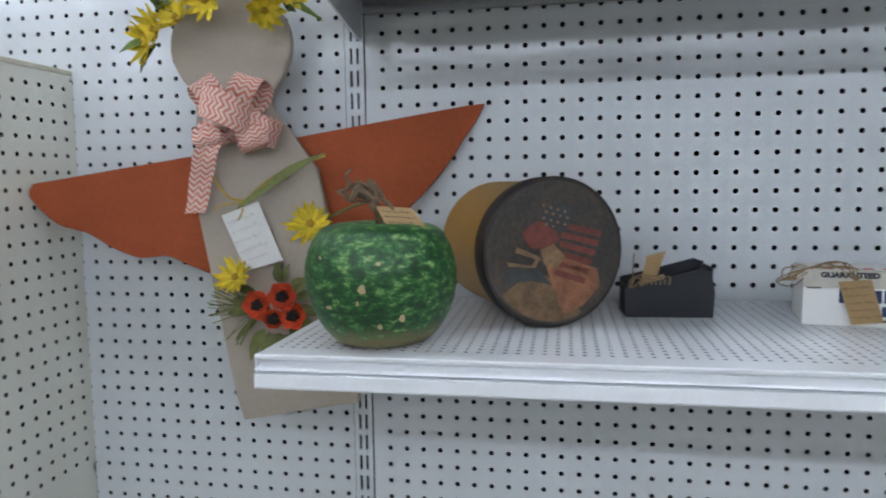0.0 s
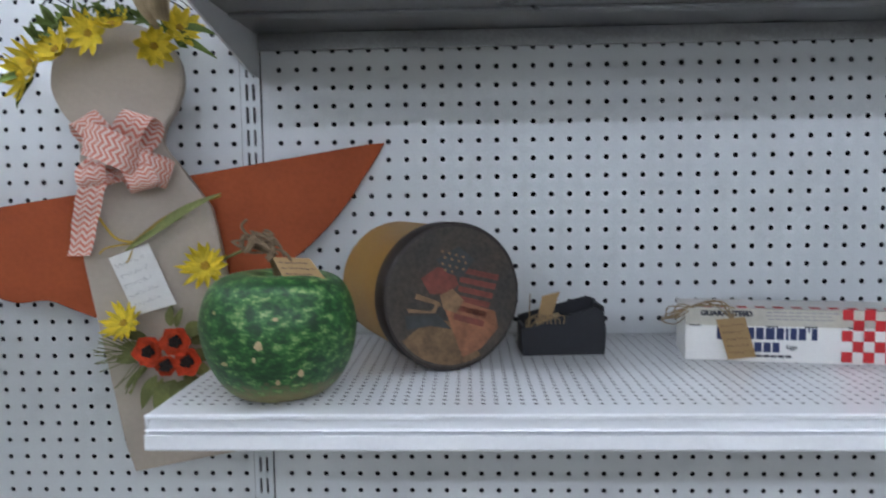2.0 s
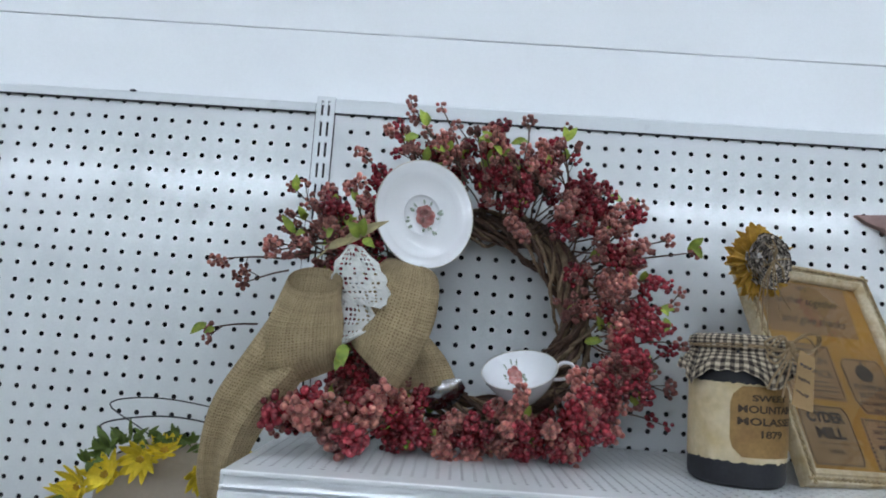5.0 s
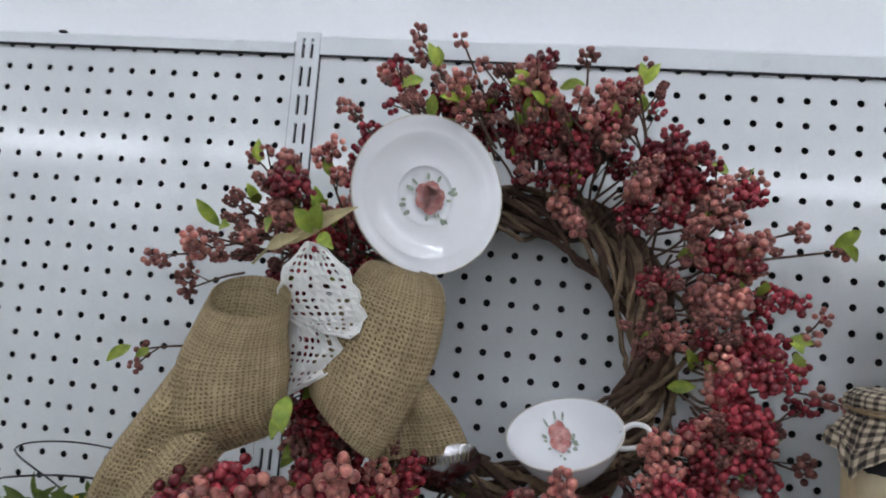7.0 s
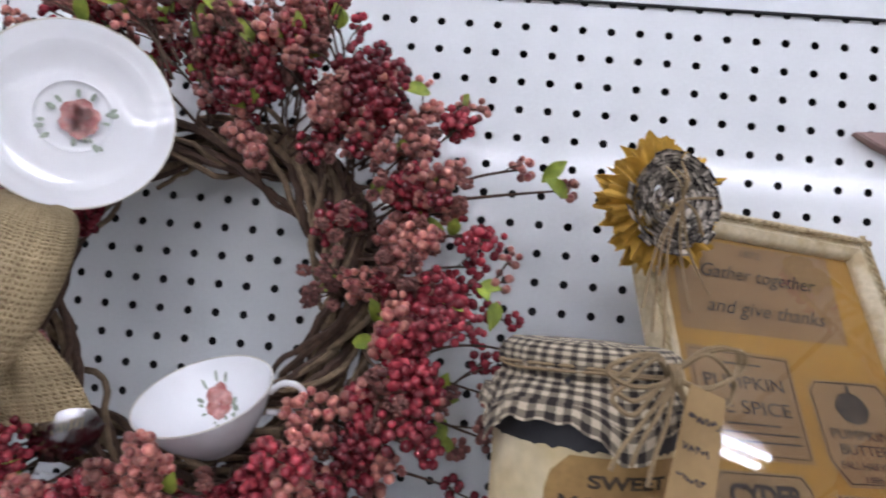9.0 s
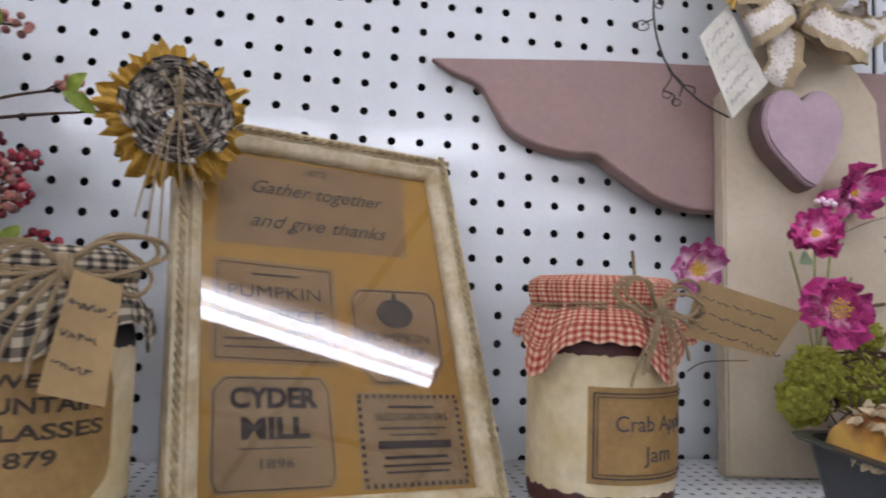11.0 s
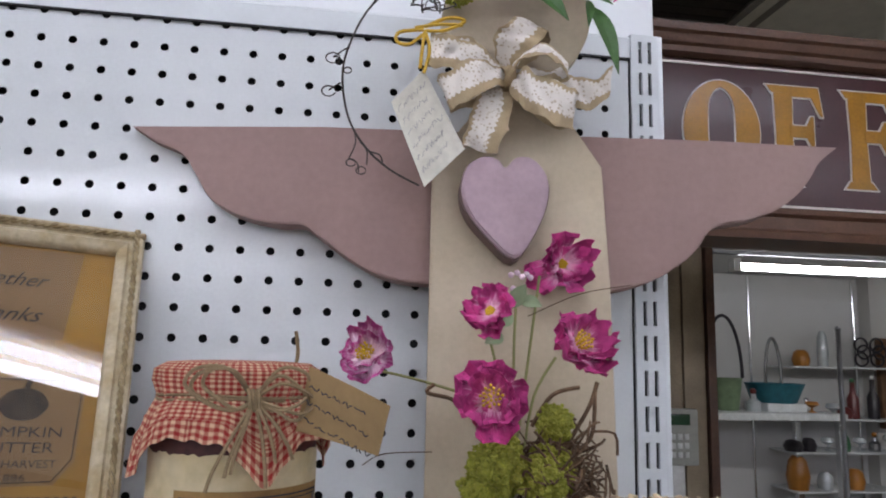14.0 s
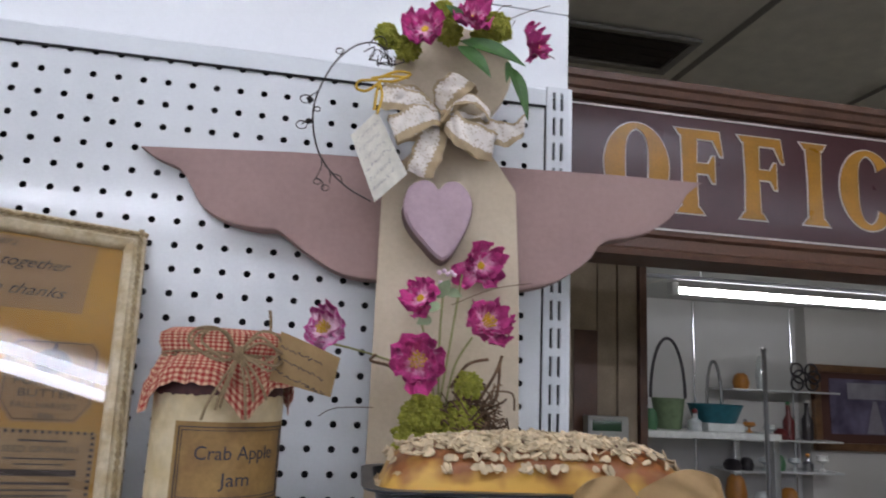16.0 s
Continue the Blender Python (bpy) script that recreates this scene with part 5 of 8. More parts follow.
for k, (x0, z0, x1, z1) in enumerate(((0.375, 1.690, 0.440, 1.742), (0.385, 1.735, 0.462, 1.752), (0.380, 1.710, 0.450, 1.690), (0.370, 1.660, 0.428, 1.655), (0.395, 1.775, 0.452, 1.800))):
    spray(near(x0, z0, -0.10), near(x1, z1, -0.12), KINDS[k % 3], 980 + k, 7, 0.0036, 1, 0.5, 0.014)

# saucer
saucer_at = near(0.121, 1.896, -0.112)
turn = Matrix.Translation(saucer_at) @ Matrix.Rotation(radians(29), 4, "Z") @ Matrix.Rotation(radians(-2), 4, "X") @ Matrix.Rotation(radians(90), 4, "X")
s = Shape()
prof = [(0.001, 0.0012), (0.024, 0.0012), (0.0265, 0.0022), (0.0280, 0.0038), (0.0300, 0.0034), (0.040, 0.0044), (0.052, 0.0072), (0.058, 0.0102), (0.0600, 0.0104), (0.066, 0.0114), (0.0720, 0.0135), (0.0735, 0.0135), (0.0738, 0.0122), (0.066, 0.0085), (0.045, 0.001), (0.030, -0.003), (0.029, -0.005), (0.026, -0.005), (0.025, -0.002), (0.001, -0.002)]
lathe(s, [(r * 0.965, z) for r, z in prof], 64)
saucer = part("saucer", s.moved(turn), CHINA, wreath, "white china saucer with a rose in its well")
s = Shape()
tube(s, [(0.0706 * math.cos(a), 0.0706 * math.sin(a), 0.0137) for a in np.linspace(0, 2 * math.pi, 65)], 0.0006, 5)
part("gilt_rim", s.moved(turn), GOLD, saucer)


def rose_print(parent, turn, lift, size, seed, curve=None):
    """A printed rose with small leaves, a hair above the glaze."""
    rng = random.Random(seed)
    high = curve or (lambda x, y: lift)

    def spot(x, y, r, mat, name, k=7, stretch=1.0, turned=0.0):
        pts = []
        for i in range(k):
            a = 2 * math.pi * i / k
            px, py = r * math.cos(a) * stretch, r * math.sin(a)
            px, py = x + px * math.cos(turned) - py * math.sin(turned), y + px * math.sin(turned) + py * math.cos(turned)
            pts.append((px * size, py * size))
        s = Shape()
        s.add([(px, py, high(px, py)) for px, py in pts], [tuple(range(k))])
        part(name, s.moved(turn), mat, parent, smooth=False)

    for a, r in ((0.3, 0.42), (1.4, 0.44), (2.5, 0.44), (3.7, 0.42), (4.8, 0.44), (5.7, 0.40)):
        spot(0.26 * math.cos(a), 0.28 * math.sin(a) + 0.06, r * 0.62, ROSE, "rose_petal", 8)
    for a in (0.9, 2.2, 3.4, 4.4):
        spot(0.20 * math.cos(a), 0.18 * math.sin(a) + 0.08, 0.17, ROSE_PALE, "rose_petal", 7)
    for k in range(13):
        a = rng.uniform(2.6, 6.9)
        d = rng.uniform(0.55, 0.95)
        spot(d * math.cos(a), d * math.sin(a) * 0.9, rng.uniform(0.05, 0.085), ROSE_LEAF, "rose_leaf", 6, 1.7, a)
    for a in (1.2, 1.7, 2.4):
        spot(0.72 * math.cos(a), 0.72 * math.sin(a), 0.06, ROSE_LEAF, "rose_leaf", 6, 2.2, a)


rose_print(saucer, turn @ Matrix.Translation((0.004, -0.003, 0)), 0.0042, 0.0290, 5)

# teacup, tipped forward to show its inside
cup_turn = Matrix.Translation(near(0.257, 1.707, -0.148)) @ Matrix.Rotation(radians(-13), 4, "Y") @ Matrix.Rotation(radians(27), 4, "X") @ Matrix.Scale(0.93, 4)
s = Shape()
outer = [(0.019, -0.043), (0.021, -0.046), (0.023, -0.043), (0.030, -0.036), (0.040, -0.022), (0.047, -0.008), (0.0505, 0.0), (0.0510, 0.0008), (0.0495, 0.0008), (0.0455, -0.009), (0.038, -0.022), (0.028, -0.034), (0.018, -0.040), (0.001, -0.041)]
lathe(s, [(r, z * 0.92) for r, z in outer], 56)
cup = part("teacup", s.moved(cup_turn), CHINA, wreath, "white china teacup with a rose inside")
s = Shape()
tube(s, [(0.0503 * math.cos(a), 0.0503 * math.sin(a), 0.0010) for a in np.linspace(0, 2 * math.pi, 57)], 0.0005, 5)
part("gilt_rim", s.moved(cup_turn), GOLD, cup)
s = Shape()
tube(s, curve_through([(0.047, 0, -0.006), (0.058, 0, 0.000), (0.069, 0, -0.004), (0.071, 0, -0.014), (0.063, 0, -0.023), (0.052, 0, -0.024), (0.041, 0, -0.022)], 5), 0.0024, 8)
part("handle", s.moved(cup_turn), CHINA, cup, "looped china handle")


def bowl_height(x, y):
    r = math.hypot(x, y)
    return float(np.interp(r, [0, 0.018, 0.028, 0.038, 0.0455], [-0.041, -0.040, -0.034, -0.022, -0.009])) * 0.92 + 0.0008


rose_print(cup, cup_turn @ Matrix.Translation((-0.004, 0.028, 0)), 0, 0.0205, 9, lambda x, y: bowl_height(x - 0.004, y + 0.028) + 0.0006)

# spoon lying in the foot of the ring
s = Shape()
grid = []
for i in range(9):
    t = i / 8
    w = 0.0135 * math.sin(math.pi * (0.08 + 0.86 * t)) ** 0.6
    grid.append([Vector((0.040 * (t - 0.5), 0.006 * (o * o - 1) * math.sin(math.pi * t), w * o)) for o in (-1, -0.66, -0.33, 0, 0.33, 0.66, 1)])
sheet(s, grid, None, 0.0008)
tube(s, curve_through([(-0.019, -0.001, 0), (-0.045, -0.006, 0.0), (-0.085, -0.002, 0), (-0.10, 0, 0)], 5), [0.0022] * 5 + [0.0016] * 5 + [0.002] * 6, 6)
part("spoon", s.moved(Matrix.Translation(near(0.168, 1.672, -0.150)) @ Matrix.Rotation(radians(-34), 4, "Y") @ Matrix.Rotation(radians(20), 4, "X") @ Matrix.Scale(1.25, 4)), SPOON, wreath, "tarnished silver teaspoon")

# burlap bow: a rolled loop on each side, a long tail and a short one
def loft(sections, turns_uv, closed=True, thick=0.0009, arc=2 * math.pi, start=0.0):
    """Cloth rolled along a line: each section is a centre, two half-widths and two directions."""
    s = Shape()
    n = 40
    grid = []
    for centre, a, b, u, v in sections:
        c, u, v = Vector(centre), Vector(u).normalized(), Vector(v).normalized()
        grid.append([c + u * a * math.cos(start + arc * k / n) + v * b * math.sin(start + arc * k / n) for k in range(n + 1)])
    return sheet(s, grid, turns_uv, thick)


def smooth_sections(rows, steps=5):
    flat = [np.concatenate([np.array(c, float), [a, b], np.array(u, float), np.array(v, float)]) for c, a, b, u, v in rows]
    return [((q[0], q[1], q[2]), q[3], q[4], (q[5], q[6], q[7]), (q[8], q[9], q[10])) for q in curve_through(flat, steps)]


U, V = (1, 0, 0.05), (0, 1, 0.25)
left_loop = smooth_sections([
    (near(0.010, 1.795, -0.212), 0.031, 0.023, (1, 0, -0.06), (0.05, 0.75, 0.75)),
    (near(0.007, 1.772, -0.216), 0.035, 0.023, (1, 0, -0.08), (0.1, 1, 0.6)),
    (near(0.004, 1.742, -0.218), 0.043, 0.024, (1, 0, 0.10), (0.1, 1, 0.3)),
    (near(0.004, 1.708, -0.214), 0.044, 0.026, (1, 0, 0.32), (0, 1, 0.2)),
    (near(0.012, 1.684, -0.200), 0.038, 0.020, (1, 0, 0.45), (0, 1, 0.1))])
part("burlap_loop", loft(left_loop, (0.19, 0.13)), BURLAP, wreath, "rolled tan burlap bow loop")
right_loop = smooth_sections([
    (near(0.115, 1.829, -0.132), 0.012, 0.010, (1, 0, -0.25), (0, 1, 0.2)),
    (near(0.114, 1.826, -0.136), 0.031, 0.020, (1, 0, -0.25), (0, 1, 0.2)),
    (near(0.112, 1.808, -0.144), 0.041, 0.025, (1, 0, -0.28), (0, 1, 0.2)),
    (near(0.104, 1.768, -0.158), 0.046, 0.027, (1, 0, -0.30), (0, 1, 0.2)),
    (near(0.092, 1.727, -0.172), 0.043, 0.025, (1, 0, -0.55), (0, 1, 0.2)),
    (near(0.083, 1.702, -0.178), 0.038, 0.020, (1, 0, -0.85), (0, 1, 0.2))])
part("burlap_loop", loft(right_loop, (0.20, 0.17)), BURLAP, wreath, "rolled tan burlap bow loop")


def cloth(corners_rows, size, ripple, seed, thick=0.0009):
    s = Shape()
    rng = random.Random(seed)
    left = curve_through([r[0] for r in corners_rows], 6)
    right = curve_through([r[1] for r in corners_rows], 6)
    grid = []
    for i, (a, b) in enumerate(zip(left, right)):
        a, b = Vector(a), Vector(b)
        grid.append([a.lerp(b, j / 14) + Vector((0, ripple * math.sin(j * 0.75 + i * 0.11 + seed) - ripple * 1.6 * math.sin(math.pi * j / 14), 0)) for j in range(15)])
    return sheet(s, grid, size, thick)


part("burlap_tail", cloth([(near(-0.032, 1.765, -0.205), near(0.030, 1.735, -0.205)), (near(-0.060, 1.712, -0.215), near(0.012, 1.690, -0.222)), (near(-0.088, 1.655, -0.225), near(-0.022, 1.638, -0.240)),
                           (near(-0.094, 1.600, -0.232), near(-0.040, 1.597, -0.250)), (near(-0.086, 1.560, -0.240), near(-0.044, 1.570, -0.255)), (near(-0.062, 1.528, -0.246), near(-0.045, 1.538, -0.255))], (0.075, 0.26), 0.008, 2), BURLAP, wreath, "wide burlap tail hanging past the shelf end")
part("burlap_tail", cloth([(near(0.108, 1.735, -0.165), near(0.140, 1.742, -0.160)), (near(0.108, 1.705, -0.162), near(0.166, 1.714, -0.153)), (near(0.112, 1.672, -0.158), near(0.182, 1.686, -0.146))], (0.055, 0.07), 0.004, 3), BURLAP, wreath, "short frayed burlap tail")
frays = Shape()
rng = random.Random(12)
for k in range(34):
    t = k / 33
    p = Vector(near(0.112 + 0.070 * t, 1.672 + 0.014 * t, -0.158))
    tube(frays, [p, p + Vector((rng.uniform(-0.002, 0.004), -0.001, -rng.uniform(0.003, 0.009)))], 0.0003, 3)
part("burlap_fray", frays, BURLAP, wreath)


# crocheted doily folded through the bow: a lace net of rings and bars with real gaps
def lace(name, rows, size):
    """Lace cloth over a net of points: each cell keeps a rim of thread round an open eye, except along solid bands."""
    s = Shape()
    left, right = curve_through([r[0] for r in rows], 4), curve_through([r[1] for r in rows], 4)
    n = 10
    grid = []
    for i, (a, b) in enumerate(zip(left, right)):
        a, b = Vector(a), Vector(b)
        grid.append([a.lerp(b, j / n) + Vector((0, -0.007 * math.sin(math.pi * j / n) + 0.003 * math.sin(i * 0.9 + j), 0)) for j in range(n + 1)])
    m = len(grid)
    for i in range(m):
        for j in (0, n):
            grid[i][j] = grid[i][j] + (grid[i][j] - grid[i][n // 2]) * 0.07 * math.sin(i * 1.9)
    knit = random.Random(m)
    for i in range(m - 1):
        for j in range(n):
            q = [grid[i][j], grid[i][j + 1], grid[i + 1][j + 1], grid[i + 1][j]]
            c = sum(q, Vector()) / 4
            edge = i in (0, m - 2) or j in (0, n - 1)
            if edge or knit.random() < 0.42:
                s.add(q, [(0, 1, 2, 3)])
            else:
                wide, tall, slant = knit.uniform(0.40, 0.85), knit.uniform(0.40, 0.85), knit.uniform(-0.5, 0.5)
                across, down = (q[1] - q[0] + q[2] - q[3]) / 4, (q[3] - q[0] + q[2] - q[1]) / 4
                ring = []
                for k in range(8):
                    a = 2 * math.pi * k / 8 + math.pi * 1.25
                    u, v = wide * math.cos(a), tall * math.sin(a)
                    ring.append(c + across * (u * math.cos(slant) - v * math.sin(slant)) + down * (u * math.sin(slant) + v * math.cos(slant)))
                outer = [q[0], (q[0] + q[1]) / 2, q[1], (q[1] + q[2]) / 2, q[2], (q[2] + q[3]) / 2, q[3], (q[3] + q[0]) / 2]
                s.add(outer + ring, [(k, (k + 1) % 8, 8 + (k + 1) % 8, 8 + k) for k in range(8)])
    rim = [grid[i][0] for i in range(m)] + [grid[-1][j] for j in range(1, n + 1)] + [grid[i][n] for i in range(m - 2, -1, -1)] + [grid[0][j] for j in range(n - 1, 0, -1)]
    tube(s, rim + [rim[0]], 0.0011, 5)
    return part(name, s, DOILY, wreath, "white crocheted doily", False)


lace("doily", [(near(0.042, 1.841, -0.190), near(0.056, 1.839, -0.190)), (near(0.030, 1.820, -0.196), near(0.076, 1.822, -0.190)), (near(0.028, 1.796, -0.199), near(0.089, 1.801, -0.188)), (near(0.040, 1.778, -0.196), near(0.093, 1.782, -0.186)), (near(0.058, 1.773, -0.194), near(0.086, 1.769, -0.188))], None)
lace("doily", [(near(0.034, 1.779, -0.186), near(0.068, 1.775, -0.188)), (near(0.028, 1.756, -0.188), near(0.080, 1.756, -0.186)), (near(0.028, 1.733, -0.186), near(0.068, 1.739, -0.188)), (near(0.029, 1.712, -0.182), near(0.044, 1.724, -0.186))], None)
s = Shape()
tube(s, curve_through([near(0.050, 1.830, -0.176), near(0.056, 1.801, -0.182), near(0.046, 1.774, -0.182), near(0.042, 1.750, -0.178), near(0.052, 1.733, -0.174)], 6), 0.0009, 5)
part("wire_tie", s, WIRE, wreath, "thin grey wire tie")

# leaves at the knot and scattered bright ones
s = Shape()
leaf(s, near(0.034, 1.836, -0.215), near(0.090, 1.868, -0.222), 0.014, (0, -1, 0.3), 0.08)
leaf(s, near(0.022, 1.832, -0.22), near(0.052, 1.842, -0.235), 0.011, (0, -1, 0.3), 0.08)
tube(s, curve_through([near(0.010, 1.820, -0.215), near(0.028, 1.836, -0.22), near(0.060, 1.850, -0.225)], 4), 0.0012, 5)
part("dry_leaf", s, TAN_LEAF, wreath, "dry tan leaf at the knot")
for (x, z), (x1, z1), w in (((0.060, 1.846), (0.046, 1.862), 0.013), ((0.060, 1.846), (0.064, 1.868), 0.012), ((0.062, 1.846), (0.078, 1.834), 0.010), ((0.050, 1.725), (0.054, 1.700), 0.014), ((0.050, 1.715), (0.046, 1.695), 0.010), ((-0.016, 1.846), (-0.030, 1.864), 0.009), ((-0.016, 1.846), (-0.002, 1.846), 0.008), ((0.020, 1.845), (0.030, 1.852), 0.010)):
    s = Shape()
    leaf(s, near(x, z, -0.222), near(x1, z1, -0.236), w, (0, -1, 0.2))
    part("sprig_leaf", s, SPRIG_LEAF, wreath, "small bright green leaf")
for k, (x, z) in enumerate(((0.244, 2.006), (0.222, 2.006), (0.100, 2.003), (0.141, 1.984), (0.208, 1.985), (0.376, 1.938), (0.386, 1.868), (0.482, 1.884), (0.486, 1.872), (0.447, 1.776), (0.354, 1.748), (0.362, 1.770), (-0.158, 1.730), (0.400, 1.870), (0.150, 1.650), (0.185, 1.640), (0.290, 1.640), (-0.01, 1.615), (0.330, 1.625), (0.415, 1.690))):
    s = Shape()
    a = k * 1.9
    leaf(s, near(x - 0.010 * math.cos(a), z - 0.010 * math.sin(a), -0.095), near(x + 0.012 * math.cos(a), z + 0.012 * math.sin(a), -0.108), 0.011, (0.1, -1, 0.2))
    part("sprig_leaf", s, SPRIG_LEAF, wreath, "small bright green leaf")
# ---- jars, framed labels, mauve angel and loaf on the upper shelf ----
CREAM_PAINT = material("crackled_cream_paint", (0.66, 0.57, 0.40), rough=0.7, vary=0.12, scale=26, bump=0.35, fine=120, tint=(0.50, 0.38, 0.19))
JAR_BLACK = material("black_jar_paint", (0.018, 0.018, 0.024), rough=0.6, vary=0.2, scale=40)
JAR_WINE = material("wine_red_jar_paint", (0.10, 0.022, 0.020), rough=0.6, vary=0.25, scale=40)
LABEL_GOLD = material("aged_gold_label", (0.33, 0.195, 0.058), rough=0.6, vary=0.15, scale=40, tint=(0.24, 0.13, 0.04))
LABEL_TAN = material("aged_tan_label", (0.33, 0.215, 0.105), rough=0.65, vary=0.14, scale=35, tint=(0.24, 0.145, 0.06))
BLACK_CHECK = gingham("black_cream_check", (0.024, 0.017, 0.015), (0.54, 0.45, 0.33), 0.0084)
RED_CHECK = gingham("red_cream_check", (0.31, 0.018, 0.014), (0.64, 0.43, 0.28), 0.0046)


def jar(name, at, radius, zones, cap_mat, base_mat, cloth_mat, label, seed, skirt_low, spin=0.0):
    """A round painted wooden jar: base band, cream body, dark neck, and a gathered cloth cap tied with twine."""
    rng = random.Random(seed)
    base_top, body_top, cap_low, top = zones
    thing_ob = thing(name, at, label, "jar", "painted jars")
    s = Shape()
    lathe(s, [(0.001, 0.0), (radius * 0.86, 0.0), (radius * 0.97, 0.004), (radius, 0.010), (radius, base_top)], 56)
    part("base_band", s, base_mat, thing_ob)
    s = Shape()
    n = 96
    low = [base_top + rng.uniform(-0.0014, 0.0014) for _ in range(n)]
    high = [body_top + rng.uniform(-0.0010, 0.0010) for _ in range(n)]
    rows = [[(radius + 0.0006, low), (radius + 0.0006, [base_top + 0.004] * n), (radius + 0.0006, [body_top - 0.004] * n), (radius + 0.0004, high)]]
    verts = [((r) * math.cos(2 * math.pi * k / n), r * math.sin(2 * math.pi * k / n), zs[k]) for r, zs in rows[0] for k in range(n)]
    faces = [(i * n + k, i * n + (k + 1) % n, (i + 1) * n + (k + 1) % n, (i + 1) * n + k) for i in range(3) for k in range(n)]
    s.add(verts, faces)
    part("body", s, CREAM_PAINT, thing_ob, "distressed cream painted body")
    s = Shape()
    lathe(s, [(radius, body_top - 0.006), (radius, body_top + 0.004), (radius * 0.97, body_top + 0.012), (radius * 0.90, top - 0.004), (0.001, top - 0.004)], 48)
    part("neck", s, cap_mat, thing_ob)
    # cloth cap: flat top, gathered at the tie, flared wavy skirt
    s = Shape()
    m = 120
    tie = cap_low + (top - cap_low) * 0.55
    grid = []
    depth_steps = [(0.02, top + 0.0015), (0.55, top + 0.002), (0.88, top + 0.001), (0.975, top - 0.003), (0.985, (top + tie) / 2), (0.935, tie), (1.01, tie - 0.005), (1.08, tie - 0.012), (1.13, (tie + cap_low) / 2), (1.17, cap_low)]
    for i, (f, z) in enumerate(depth_steps):
        row = []
        for k in range(m + 1):
            a = 2 * math.pi * k / m + spin
            pleat = 0.020 * math.sin(a * 19 + seed) + 0.016 * math.sin(a * 31 + i * 0.4) + 0.02 * noise.noise(Vector((3 * math.cos(a), 3 * math.sin(a), i * 0.9 + seed)))
            wave = (0.085 * math.sin(a * 6 + seed) + 0.050 * math.sin(a * 11 + 1.3)) * max(0, i - 5) / 4
            drop = skirt_low * (0.5 + 0.5 * math.sin(a * 4 + seed * 1.7)) ** 3 * max(0, i - 5) / 4
            rr = radius * (f + (pleat if i > 2 else 0) + wave * 0.6)
            row.append(Vector((rr * math.cos(a), rr * math.sin(a), z - drop + (0.0012 * math.sin(a * 23) if i == 9 else 0))))
        grid.append(row)
    sheet(s, grid, (2 * math.pi * radius * 1.0, 0.115), 0.0006)
    part("cloth_cap", s, cloth_mat, thing_ob, "gathered check cloth cap with a ragged hem")
    return thing_ob, tie


def twine_bow(parent, radius, tie, direction, seed, mat, size=0.03, thick=0.0012, strands=2, centre=None, flat=1.0):
    """Twine wound round the cap and tied in a loose bow of open loops with hanging ends."""
    rng = random.Random(seed)
    s = Shape()
    for k in range(2):
        z = tie + 0.0022 * (k - 0.5)
        tube(s, [(radius * 0.975 * math.cos(a), radius * 0.975 * math.sin(a), z + 0.0010 * math.sin(3 * a + k)) for a in np.linspace(0, 2 * math.pi, 40)], thick * 0.8, 5, False)
    part("twine_band", s, mat, parent)
    out = Vector((math.cos(direction), math.sin(direction), 0))
    side = Vector((-math.sin(direction), math.cos(direction), 0))
    up = Vector((0, 0, 1))
    c = Vector(centre) if centre else out * (radius + 0.005) + up * tie
    for sgn in (-1, 1):
        for k in range(strands):
            s = Shape()
            w, h = size * rng.uniform(0.85, 1.15), size * rng.uniform(0.30, 0.48) * flat
            tip = (rng.uniform(-0.15, 0.30) - 0.35 * (1 - flat)) * size
            p = [c, c + side * sgn * w * 0.40 + out * 0.008 + up * (h + tip * 0.3), c + side * sgn * w * 0.85 + out * 0.009 + up * (h * 0.6 + tip), c + side * sgn * w + out * 0.006 + up * tip, c + side * sgn * w * 0.75 + out * 0.010 + up * (tip - h * 0.55), c + side * sgn * w * 0.35 + out * 0.009 - up * h * 0.35, c + out * 0.003]
            tube(s, curve_through(p, 5), thick, 5)
            part("twine_loop", s, mat, parent)
        for k in range(strands):
            s = Shape()
            w, drop = size * rng.uniform(0.25, 0.95), size * rng.uniform(0.9, 1.5)
            p = [c + out * 0.004, c + side * sgn * w * 0.45 + out * 0.009 - up * drop * 0.35, c + side * sgn * w * 0.85 + out * 0.007 - up * drop * 0.75, c + side * sgn * w + out * 0.006 - up * drop]
            tube(s, curve_through(p, 5), thick, 5)
            part("twine_end", s, mat, parent)
    s = Shape()
    wrap = []
    for k in range(40):
        b = 2 * math.pi * 3 * k / 39
        wrap.append(c + out * (0.004 + 0.0035 * math.sin(b)) + up * 0.0060 * math.cos(b) + side * (0.0075 * (k / 39 - 0.5)))
    tube(s, wrap, thick, 5)
    part("twine_knot", s, mat, parent)


def wrapped_label(parent, radius, angle, width, z0, z1, mat, cut=0.0, name="label"):
    """A paper label round a jar's side; cut trims its corners."""
    s = Shape()
    grid = []
    rows, cols = 9, 25
    for i in range(rows):
        row = []
        for j in range(cols):
            u, v = j / (cols - 1), i / (rows - 1)
            squeeze = 1.0
            edge = min(v, 1 - v) * (z1 - z0)
            if cut and edge < cut:
                squeeze = 1 - 2 * (cut - edge) / width
            a = angle + (u - 0.5) * width * squeeze / radius
            row.append(Vector(((radius + 0.0012) * math.cos(a), (radius + 0.0012) * math.sin(a), z0 + v * (z1 - z0))))
        grid.append(row)
    sheet(s, grid, (width, z1 - z0), 0.0003)
    return part(name, s, mat, parent)


